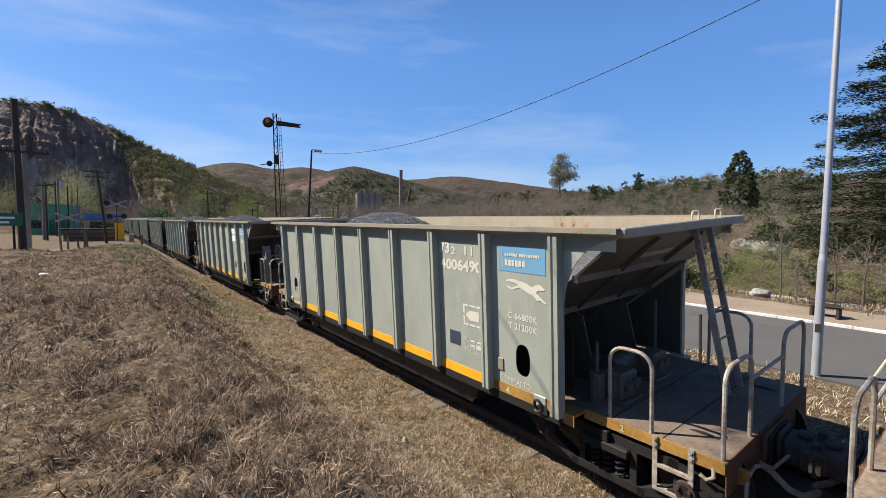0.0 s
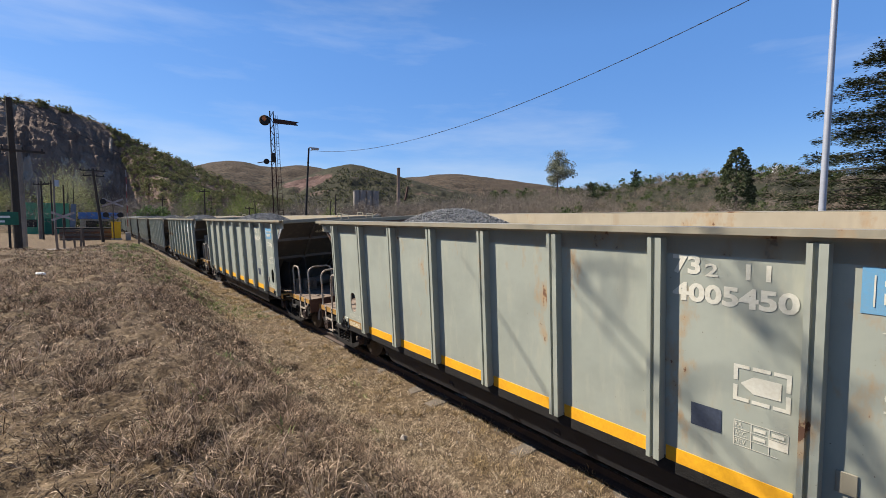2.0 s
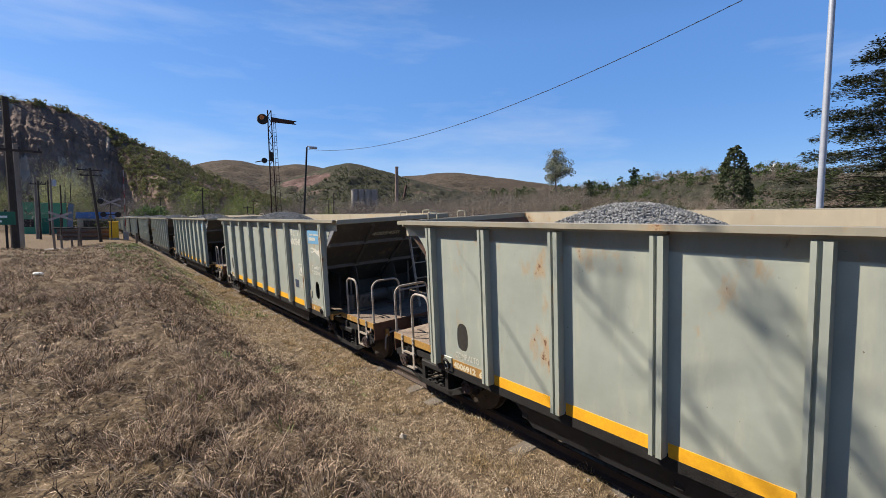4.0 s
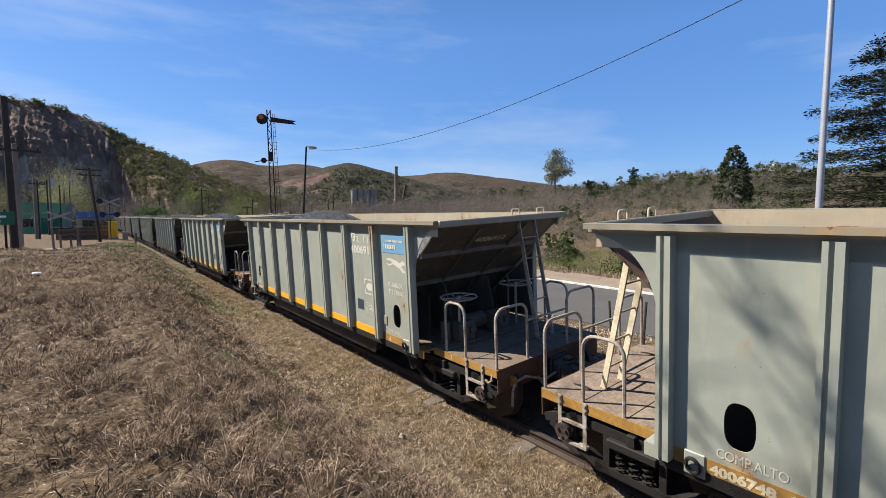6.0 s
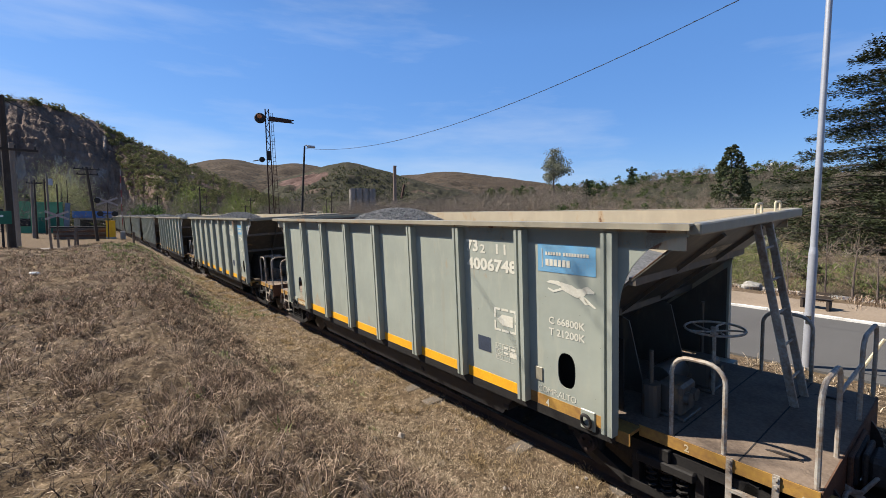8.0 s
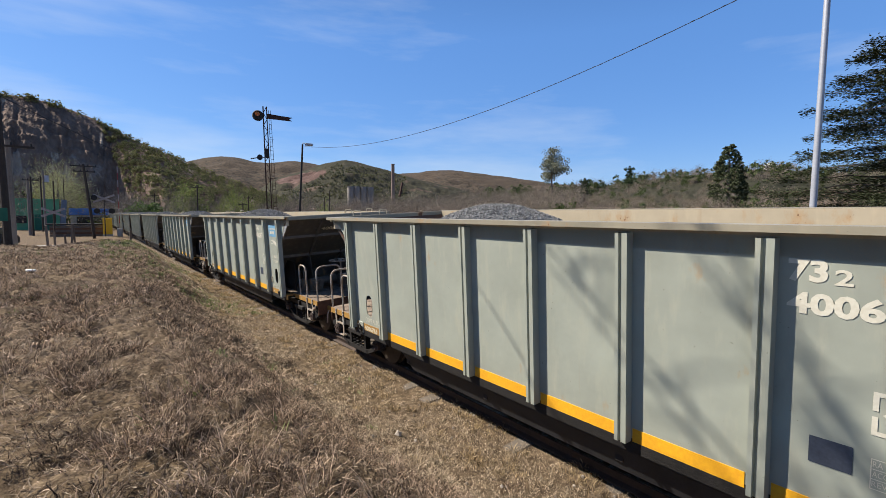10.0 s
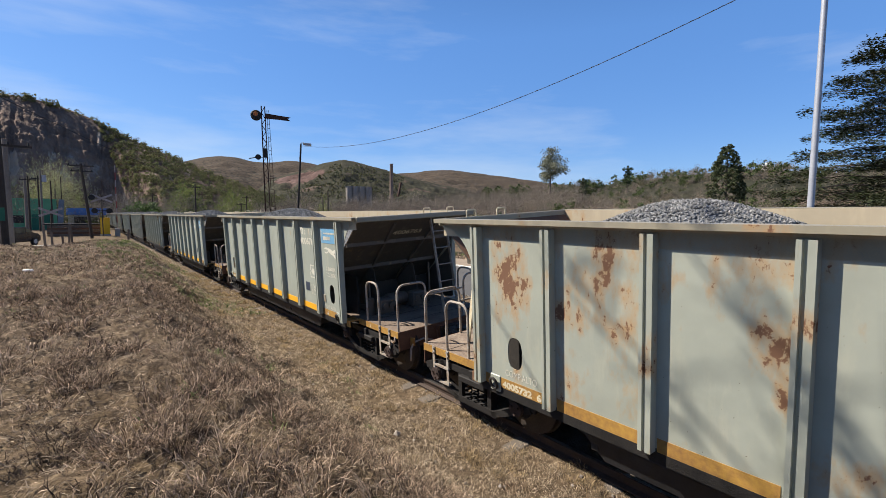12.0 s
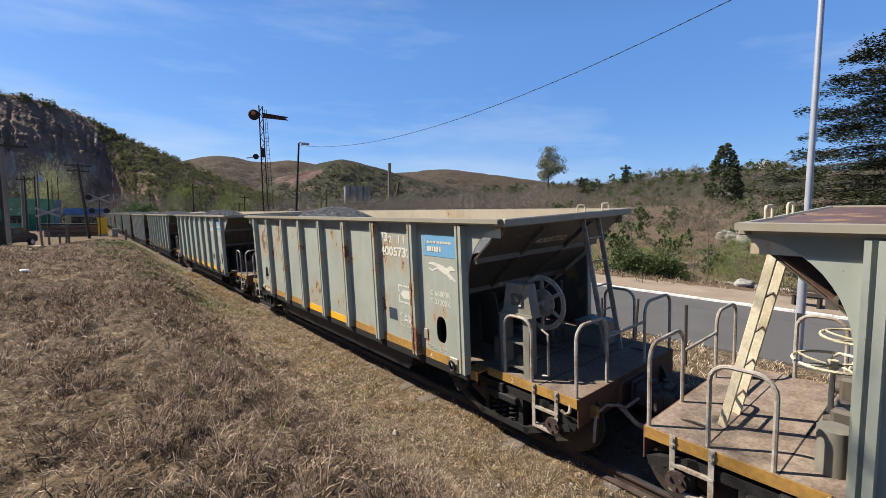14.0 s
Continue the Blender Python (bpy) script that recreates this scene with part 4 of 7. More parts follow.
        if sy < 0:
            no = new("lettering", text_mesh("lettering", "2", 0.07, 0.045, CREAM, 0.02))
            no.parent, no.matrix_basis = w, Matrix(((0, 0, -1, -1.214), (-1, 0, 0, -HALF - 0.62), (0, 1, 0, 0.755), (0, 0, 0, 1)))
            tagged(no, "cream stencilled number on the platform edge")
        bm = boxed(-1.20, 1.20, ye - 0.012, ye, 0.50, 0.845)
        box(bm, -0.35, 0.35, ye - 0.05, ye - 0.012, 0.44, 0.80, 0.01)
        put("end_beam", bm, RUSTY, "rust brown end beam")
        bm = bmesh.new()
        hoop(bm, (-1.17, -HALF - 0.48, 0.845), (-1.17, -HALF - 0.94, 0.845), 0.80)
        put("hand_rail", bm, PIPE, "", None, True)
        bm = bmesh.new()
        hoop(bm, (-1.17, ye + 0.03, 0.845), (-0.53, ye + 0.03, 0.845), 0.84)
        put("hand_rail", bm, PIPE, "", None, True)
        bm = bmesh.new()
        hoop(bm, (0.42, ye + 0.03, 0.845), (1.17, ye + 0.03, 0.845), 0.84)
        put("hand_rail", bm, PIPE, "", None, True)
        bm = bmesh.new()
        hoop(bm, (1.17, -HALF - 0.55, 0.845), (1.17, -HALF - 1.05, 0.845), 0.80)
        put("hand_rail", bm, PIPE, "", None, True)
        bm = bmesh.new()
        tube(bm, [(-0.53, ye + 0.03, 1.42), (0.42, ye + 0.03, 1.42)], 0.018, 8)
        put("cross_rail", bm, PIPE)
        # leaning ladder
        a0, a1 = Vector((0.30, -HALF - 1.10, 0.845)), Vector((0.34, -HALF - 0.68, TOP - 0.08))
        b0, b1 = Vector((0.68, -HALF - 1.10, 0.845)), Vector((0.74, -HALF - 0.68, TOP - 0.08))
        bm = bmesh.new()
        for p, q_ in ((a0, a1), (b0, b1)):
            dirn = (q_ - p)
            b2 = boxed(-0.012, 0.012, -0.04, 0.04, 0, dirn.length, bevel=0.004)
            b2.transform(Matrix.Translation(p) @ dirn.to_track_quat("Z", "Y").to_matrix().to_4x4())
            me = bpy.data.meshes.new("tmp")
            b2.to_mesh(me)
            b2.free()
            bm.from_mesh(me)
            bpy.data.meshes.remove(me)
        lad = put("ladder", bm, PIPE if sy < 0 else CREAM, "steel ladder leaning on the end of the hopper")
        for k in range(5):
            f = 0.14 + k * 0.175
            bm = bmesh.new()
            cyl(bm, a0.lerp(a1, f), b0.lerp(b1, f), 0.013, None, 8)
            put("rung", bm, PIPE, "", lad)
        for xx in (0.22, 0.86):
            bm = bmesh.new()
            hoop(bm, (xx - 0.09, -HALF - 0.74, TOP), (xx + 0.09, -HALF - 0.74, TOP), 0.10, 0.012, 0.03)
            put("grab_handle", bm, CREAM, "", None, True)
        # stirrup steps
        for sx in (-1, 1):
            bm = bmesh.new()
            for yy in (ye + 0.28, ye + 0.62):
                box(bm, min(sx * 1.213, sx * 1.225), max(sx * 1.213, sx * 1.225), yy - 0.025, yy + 0.025, 0.30, 0.86)
                for zz in (0.83, 0.76):
                    cyl(bm, (sx * 1.225, yy, zz), (sx * 1.24, yy, zz), 0.018, None, 6)
            for zz in (0.30, 0.55):
                box(bm, min(sx * 1.16, sx * 1.23), max(sx * 1.16, sx * 1.23), ye + 0.26, ye + 0.64, zz, zz + 0.03)
            put("stirrup_step", bm, PIPE, "bent iron stirrup step")
        # coupler with hose and the uncoupling lever
        bm = boxed(-0.09, 0.09, ye - 0.22, ye + 0.1, 0.53, 0.71, bevel=0.02)
        box(bm, -0.17, 0.17, ye - 0.40, ye - 0.12, 0.49, 0.76, 0.04)
        box(bm, -0.24, -0.06, ye - 0.50, ye - 0.26, 0.51, 0.74, 0.04)
        box(bm, 0.10, 0.22, ye - 0.46, ye - 0.28, 0.53, 0.72, 0.03)
        for k in range(3):
            box(bm, -0.255, -0.235, ye - 0.46 + k * 0.06, ye - 0.43 + k * 0.06, 0.54, 0.71)
        box(bm, -0.19, 0.19, ye - 0.13, ye - 0.09, 0.47, 0.79, 0.015)
        cyl(bm, (-0.15, ye - 0.40, 0.47), (-0.15, ye - 0.40, 0.80), 0.035, None, 10)
        box(bm, -0.05, 0.08, ye - 0.34, ye - 0.22, 0.76, 0.81, 0.015)
        cp = put("coupler", bm, COUPLER, "worn cast steel automatic coupler")
        bm = bmesh.new()
        tube(bm, [(-0.34, ye + 0.02, 0.52), (-0.36, ye - 0.12, 0.46), (-0.33, ye - 0.24, 0.34), (-0.22, ye - 0.34, 0.26), (-0.05, ye - 0.42, 0.27)], 0.032, 8)
        put("brake_hose", bm, PIPE, "", None, True)
        bm = bmesh.new()
        tube(bm, [(-1.02, ye - 0.10, 0.30), (-1.0, ye - 0.10, 0.52), (-0.93, ye - 0.08, 0.62), (-0.70, ye - 0.07, 0.64), (-0.52, ye - 0.08, 0.58), (-0.33, ye - 0.12, 0.50), (-0.15, ye - 0.2, 0.60)], 0.018, 8)
        put("uncoupling_lever", bm, PIPE, "", None, True)
        put("lever_bracket", boxed(-0.96, -0.90, ye - 0.10, ye, 0.55, 0.70, bevel=0.01), YELLOW_OLD)
        bm = bmesh.new()
        tube(bm, [(-1.19, ye + 0.10, 0.76), (-1.23, ye + 0.08, 0.68), (-1.23, ye + 0.14, 0.63), (-1.23, ye + 0.20, 0.66)], 0.02, 8)
        put("rope_hook", bm, PIPE, "", None, True)
        # gear on the platform
        for xx, yy in ((-0.66, -HALF - 0.30), (0.22, -HALF - 0.22)):
            bm = boxed(xx - 0.17, xx + 0.17, yy - 0.13, yy + 0.13, 0.87, 1.20, bevel=0.03)
            for dx in (-0.08, 0.08):
                cyl(bm, (xx + dx, yy - 0.12, 1.06), (xx + dx, yy - 0.18, 1.06), 0.065, None, 14)
            box(bm, xx - 0.21, xx + 0.21, yy - 0.18, yy + 0.16, 0.845, 0.885, 0.01)
            put("valve_box", bm, DIRTY_SHADED, "dusty grey gearbox with round covers")
        bm = bmesh.new()
        cyl(bm, (-0.42, -HALF + 0.0, 1.05), (0.05, -HALF + 0.0, 1.05), 0.14, None, 18)
        put("brake_cylinder", bm, DIRTY_SHADED, "", None, True)
        bm = bmesh.new()
        cyl(bm, (-0.92, -HALF - 0.16, 0.845), (-0.92, -HALF - 0.16, 1.2), 0.09, None, 14)
        cyl(bm, (-0.92, -HALF - 0.16, 1.2), (-0.92, -HALF - 0.16, 1.55), 0.022, None, 8)
        put("spindle_post", bm, DIRTY_SHADED, "")
        bm = bmesh.new()
        cyl(bm, (0.75, -HALF + 0.0, 0.845), (0.75, -HALF + 0.0, 1.75), 0.022, None, 8)
        put("spindle", bm, DIRTY_SHADED)
    # tow ring on its plate, latch of the opening
    for yy in (-HALF + 0.26, HALF - 0.26):
        bm = boxed(-WALL - 0.02, -WALL, yy - 0.09, yy + 0.09, FLOOR - 0.10, FLOOR + 0.12, bevel=0.01)
        ring = part("tow_plate", bm, GREY, w)
        bm = bmesh.new()
        tube(bm, [(-WALL - 0.05 - 0.02 * math.sin(t), yy + 0.055 * math.cos(t), FLOOR + 0.01 + 0.075 * math.sin(t)) for t in [2 * math.pi * i / 16 for i in range(16)]], 0.018, 7, True)
        part("tow_ring", bm, BLACK, ring, "", True)
    bm = boxed(-WALL - 0.014, -WALL, -HALF + 0.86, -HALF + 0.98, 1.06, 1.22, bevel=0.004)
    part("latch", bm, RIM, w)
    # added plates, coloured near black to imitate shade behind the openings
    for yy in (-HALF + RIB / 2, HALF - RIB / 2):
        part("baffle", boxed(-1.08, -1.06, yy - 0.5, yy + 0.5, 0.86, 1.66), OPENING_SHADE, w, "added near-black plate imitating shade behind the opening")
    make_bogie(w, -4.95)
    make_bogie(w, 4.95)
    # marks
    lg = flat("emblem_panel", [rect(0, 0, 0.74, 0.31)], BLUE, w, -HALF + 0.90, 2.36, "blue painted panel with white bars")
    flat("emblem_rule", [rect(0.06, 0.05, 0.009, 0.21)], LETTER, w, -HALF + 0.90, 2.36, "", 0.008)
    small = [rect(0.11 + k * 0.036 + (0.02 if k > 5 else 0), 0.19, 0.026, 0.036) for k in range(15)]
    flat("emblem_lettering", small, LETTER, w, -HALF + 0.90, 2.36, "line of small white bars", 0.008)
    flat("emblem_lettering", [rect(0.11 + k * 0.056, 0.07, 0.043, 0.075) for k in range(6)], LETTER, w, -HALF + 0.90, 2.36, "line of white bars", 0.008)
    dog = [[(0, .20), (.05, .225), (.16, .23), (.22, .205), (.22, .17), (.12, .19)], [(.20, .22), (.34, .20), (.40, .17), (.40, .08), (.33, .10), (.22, .14), (.19, .18)],
           [(.40, .17), (.48, .19), (.52, .15), (.47, .10), (.40, .08)], [(.46, .19), (.52, .21), (.60, .165), (.60, .145), (.52, .14)],
           [(.20, .16), (.22, .14), (.10, .10), (.02, .13), (.03, .145), (.10, .125)], [(.46, .11), (.49, .10), (.62, .01), (.60, 0), (.50, .05)], [(.41, .09), (.47, .10), (.54, .03), (.50, .02)]]
    flat("emblem", [[(p[0] * 1.02, p[1] * 1.05) for p in q_] for q_ in dog], LETTER, w, -HALF + 0.79, 2.03, "white painted emblem in the shape of a running hound")
    letters("C 66800K", -HALF + 0.76, 1.77, 0.085, 0.47, w)
    letters("T 21200K", -HALF + 0.76, 1.64, 0.085, 0.47, w)
    letters("COMP.ALTO", -HALF + 0.93, 0.93, 0.075, 0.52, w, None, 0.0)
    letters("COMP.ALTO", HALF - 0.43, 0.95, 0.085, 0.50, w, None, 0.0)
    letters("4", -HALF + 0.82, FLOOR - 0.02, 0.085, 0.05, w, None, 0.02, "white stencilled lettering", 0.009)
    arrow = [rect(0, 0, 0.11, 0.03), rect(0.13, 0, 0.12, 0.03), rect(0.27, 0, 0.11, 0.03), rect(0, 0.27, 0.11, 0.03), rect(0.13, 0.27, 0.12, 0.03), rect(0.27, 0.27, 0.11, 0.03),
             rect(0, 0.03, 0.03, 0.10), rect(0, 0.17, 0.03, 0.10), rect(0.35, 0.03, 0.03, 0.10), rect(0.35, 0.16, 0.03, 0.11),
             [(0.05, 0.15), (0.14, 0.08), (0.32, 0.08), (0.32, 0.22), (0.14, 0.22)]]
    flat("arrow_mark", arrow, LETTER, w, -HALF + 1.63, 1.52, "white stencilled arrow in a square")
    flat("slate_patch", [rect(0, 0, 0.24, 0.20)], DARKBLUE, w, -HALF + 1.95, 1.19, "dark slate paint patch")
    tab = [rect(0, 0, 0.30, 0.006), rect(0, 0.07, 0.36, 0.006), rect(0, 0.14, 0.36, 0.006), rect(0, 0.21, 0.36, 0.006), rect(0, 0, 0.006, 0.21), rect(0.12, 0, 0.006, 0.21), rect(0.24, 0, 0.006, 0.21), rect(0.36, 0.07, 0.006, 0.14)]
    tab += [rect(0.14, 0.16, 0.08, 0.03), rect(0.26, 0.16, 0.08, 0.03), rect(0.14, 0.09, 0.08, 0.03), rect(0.245, 0.075, 0.115, 0.06)]
    for word, zz in (("RA", 1.30), ("ACC.", 1.23), ("REV.", 1.16)):
        letters(word, -HALF + 1.61, zz, 0.04, 0.05 if word == "RA" else 0.085, w, None, 0.0)
    flat("data_table", tab, LETTER, w, -HALF + 1.62, 1.14, "white stencilled data table")
    return w


FLAKING = paint_mat("flaking_rust", (0.11, 0.062, 0.042), 2.2)
# end sheets darker than the wagon paint: their underside shade is in the colour
SLOPE_SHADED = paint_mat("slope_sheet_shaded_paint", (0.075, 0.066, 0.052), 1.2)
COUPLER = mat("cast_steel", (0.085, 0.074, 0.064), 0.7, 0.2, (0.035, 0.03, 0.026), 6, 40, 0.7, 0.3, 60)
NUMBERS = {0: "4006490", 1: "4005450", 2: "4006912", 3: "4006748", 4: "4006763", 5: "4005732"}
TRIMS = {0: GREY, 1: GREY_WORN, 2: GREY_WORN, 3: GREY, 4: GREY, 5: GREY_RUST, 6: GREY}
SHIFT = [(0, 3.08), (1, 7.90), (2, 12.72), (3, 17.53), (4, 22.34), (5, 27.14), (6, 31.93), (7, 36.71), (8, 41.47), (9, 46.22), (10, 50.95), (11, 55.66), (12, 60.35), (13, 65.01), (14, 69.64)]


def repaint(w, material):
    for o in w.children_recursive:
        if o.type == "MESH" and o.data.materials and o.data.materials[0] == GREY:
            o.material_slots[0].link = "OBJECT"
            o.material_slots[0].material = material


def extra_handwheel(w, x, y, z, R, material, upright=False):
    bm = bmesh.new()
    cyl(bm, (0, 0, -(z - 0.845)), (0, 0, -0.03), 0.022, None, 8)
    hw = part("handwheel", handwheel_bm(R, 5), material, w, "round iron handwheel on a post", True)
    hw.matrix_basis = pose(x, y, z)
    part("wheel_post", bm, material, hw)


# dirt and shade on the platform gear both go into this dark colour
STAND = paint_mat("stand_paint", (0.17, 0.16, 0.13), 1.5)


def brake_stand(w):
    """The tall stand with a big pressed wheel beside the ladder end."""
    y, x = -HALF - 0.62, -1.02
    bm = bmesh.new()
    box(bm, x - 0.14, x + 0.16, y - 0.26, y + 0.26, 1.62, 1.64)
    st = part("brake_stand", bm, STAND, w, "grey riveted brake stand")
    for yy in (y - 0.20, y + 0.20):
        bm = boxed(x - 0.10, x + 0.08, yy - 0.012, yy + 0.012, 0.845, 1.62)
        box(bm, x - 0.112, x - 0.10, yy - 0.05, yy + 0.05, 0.845, 1.62)
        part("stand_post", bm, STAND, st)
    part("stand_shelf", boxed(x - 0.08, x + 0.08, y - 0.19, y + 0.19, 1.25, 1.27), STAND, st)
    bm = bmesh.new()
    prism(bm, [(y - 0.25, 1.64), (y + 0.25, 1.64), (y + 0.17, 2.05), (y - 0.17, 2.05)], 0, x - 0.05, x + 0.12)
    gc = part("gear_case", bm, STAND, st)
    # thin dark plate laid on the case in place of a shaded opening
    part("case_opening", boxed(x - 0.056, x - 0.05, y - 0.10, y + 0.08, 1.76, 1.92, bevel=0.02), DIRTY_SHADED, gc, "dark plate imitating a shaded opening in the case")
    bm = bmesh.new()
    cyl(bm, (x - 0.075, y - 0.01, 1.85), (x - 0.05, y - 0.01, 1.85), 0.035, None, 10)
    part("gear_nut", bm, STAND, gc)
    part("case_flange", boxed(x - 0.07, x - 0.05, y - 0.27, y + 0.27, 1.63, 1.66), STAND, gc)
    part("stand_shelf", boxed(x - 0.09, x + 0.09, y - 0.19, y + 0.19, 0.92, 0.945), STAND, st)
    part("spring_gear", boxed(x - 0.03, x + 0.06, y - 0.05, y + 0.05, 0.945, 1.06, bevel=0.015), DIRTY_SHADED, st)
    wh = part("handwheel", spoked_disc_bm(0.36, 6), PIPE, w, "large pressed steel handwheel")
    wh.matrix_basis = pose(x + 0.42, y - 0.05, 1.72) @ pose(0, 0, 0, 0, 90, 0)
    bm = bmesh.new()
    cyl(bm, (x + 0.1, y - 0.05, 1.72), (x + 0.46, y - 0.05, 1.72), 0.03, None, 10)
    part("shaft", bm, PIPE, st)
    bm = bmesh.new()
    tube(bm, [(x, y - 0.36, 0.9), (x, y - 0.46, 0.92), (x, y - 0.46, 1.45), (x, y - 0.36, 1.5)], 0.016, 8)
    part("grab_handle", bm, PIPE, st, "", True)


wagons = []
first = make_wagon()
bed = gravel_bed()
bed.parent = first
pebbles = gravel_stones()
pebbles.parent = first
tagged(bed, "grey crushed stone heaped in the hopper")
tagged(pebbles, "loose pieces of grey crushed stone", kind="stuff")
for i in range(-10, 7):
    w = first if i == 0 else copy_thing(first, pose(0, 0, 0))
    wagons.append((w, i))
for w, i in wagons:
    if i in TRIMS and TRIMS[i] != GREY:
        repaint(w, TRIMS[i])
    elif i < 0 and i % 2:
        repaint(w, GREY_WORN)
    if i in NUMBERS:
        letters("73", -HALF + 2.12, 2.51, 0.165, 0.225, w, None, 0.036)
        letters("2", -HALF + 1.86, 2.505, 0.11, 0.10, w, None, 0.02)
        letters("11", -HALF + 1.565, 2.505, 0.125, 0.165, w, None, 0.01)
        letters(NUMBERS[i], -HALF + 2.12, 2.275, 0.165, 0.90, w, None, 0.036)
        letters(NUMBERS[i] + "  6", HALF - 0.38, FLOOR - 0.02, 0.095, 0.62, w, CREAM, 0.05, "cream stencilled lettering", 0.009)
        ob = new("lettering", text_mesh("lettering", NUMBERS[i], 0.13, 0.72, CREAM, 0.02))
        ob.parent = w
        ob.matrix_basis = Matrix(((1, 0, 0, -0.45), (0, -0.754, -0.657, -HALF - 0.74 + 2.09 * 0.17 - 0.010), (0, 0.657, -0.754, TOP - 0.10 - 1.82 * 0.17 - 0.012), (0, 0, 0, 1)))
        tagged(ob, "faded cream stencilled number")
    elif i < 0:
        flat("number_bars", [rect(0, 0.27, 0.62, 0.18), rect(0, 0, 0.90, 0.21)], WHITE, w, -HALF + 2.07, 2.17, "white stencilled number, too far to read")
    if i in (2,):
        extra_handwheel(w, -0.75, -HALF - 0.32, 1.62, 0.30, PIPE)
        extra_handwheel(w, 0.75, -HALF - 0.20, 1.62, 0.30, PIPE)
    if i == 3:
        extra_handwheel(w, 0.05, -HALF - 0.40, 1.62, 0.30, PIPE)
    if i in (5, -3, -1):
        brake_stand(w)
    if i == 5:
        for o in w.children:
            if o.name.startswith("reflective_strip") and not -HALF + 2.5 < o.matrix_basis.translation.y < -HALF + 4.6:
                o.material_slots[0].link = "OBJECT"
                o.material_slots[0].material = YELLOW_OLD
                tagged(o, "faded ochre strip with flaked paint")
        # box and lid take the dark stand colour in place of their shade
        bx = part("equipment_box", boxed(0.48, 0.92, -HALF - 0.88, -HALF - 0.46, 0.845, 1.20, bevel=0.012), STAND, w)
        part("lid", boxed(0.46, 0.94, -HALF - 0.90, -HALF - 0.44, 1.20, 1.22, bevel=0.004), STAND, bx)
    if i in (5, 6):
        extra_handwheel(w, -0.30, HALF + 0.36, 1.60, 0.29, CREAM)
    if i == 6:
        part("end_cover", boxed(-1.41, 1.41, HALF - 0.75, HALF + 0.70, TOP - 0.03, TOP - 0.012), FLAKING, w, "flaking rusty plate over the end of the hopper")
        part("patch_plate", boxed(0.1, 0.75, HALF - 0.35, HALF - 0.1, TOP - 0.012, TOP + 0.05, bevel=0.008), CREAM, w, "small cream plate")
        extra_handwheel(w, 0.45, HALF + 0.30, 1.66, 0.29, CREAM)
        bm = bmesh.new()
        cyl(bm, (-0.82, HALF + 0.24, 0.845), (-0.82, HALF + 0.24, 1.22), 0.12, None, 18)
        part("brake_cylinder", bm, STAND, w, "", True)
    if i == 2:
        wh = part("handwheel", spoked_disc_bm(0.285, 8), mat("worn_cream_paint", (0.42, 0.36, 0.26), 0.6, 0, (0.22, 0.15, 0.09), 5, 30, 0.7, 0.1, 60), w, "pressed cream handwheel")
        wh.matrix_basis = pose(-0.02, HALF + 0.52, 1.93) @ pose(0, 0, 0, 0, 90, 14)
        bm = boxed(0.12, 0.22, HALF + 0.20, HALF + 0.34, 0.845, 2.0, bevel=0.01)
        cyl(bm, (-0.07, HALF + 0.52, 1.93), (0.2, HALF + 0.52, 1.93), 0.04, None, 10)
        box(bm, 0.13, 0.19, HALF + 0.3, HALF + 0.58, 1.87, 1.99)
        part("wheel_post", bm, DIRTY_SHADED, w)
        bm = bmesh.new()
        for k in range(9):
            a = Vector((0.10, HALF + 0.44, 1.84 - k * 0.085))
            tube(bm, [a, a + Vector((0.02 * (k % 2), 0.02 * ((k + 1) % 2), -0.045)), a - Vector((0, 0, 0.085))], 0.012, 5)
        part("brake_chain", bm, DIRTY_SHADED, w, "hanging rusty brake chain")
        bm = boxed(0.0, 0.10, HALF + 0.22, HALF + 0.62, 1.36, 1.41)
        box(bm, 0.02, 0.08, HALF + 0.30, HALF + 0.36, 0.845, 1.36)
        box(bm, -0.02, 0.12, HALF + 0.40, HALF + 0.52, 1.05, 1.30)
        part("brake_bracket", bm, DIRTY_SHADED, w)
        bm = bmesh.new()
        tube(bm, [(-0.28, HALF + 0.66, 0.87), (-0.42, HALF + 0.70, 0.90), (-0.42, HALF + 0.70, 1.38), (-0.30, HALF + 0.66, 1.44)], 0.016, 8)
        part("grab_handle", bm, CREAM, w, "", True)
        part("equipment_box", boxed(-1.15, -0.72, HALF + 0.10, HALF + 0.36, 0.845, 1.28, bevel=0.01), GREY_RUST, w)
HEAP = {0: 1.65, 1: 2.45, 2: 2.2, 3: 1.65, 4: 2.0, 5: 2.5}
for w, i in wagons:
    for o in w.children:
        if o.name.startswith("gravel_load") or o.name.startswith("stone"):
            o.matrix_basis = pose(0, max(-0.7, min(0.15, HEAP.get(i, 2.1) - 2.35)), 0)
    if i < -4:
        for o in w.children:
            if o.name.startswith("stone"):
                bpy.data.objects.remove(o)
                break


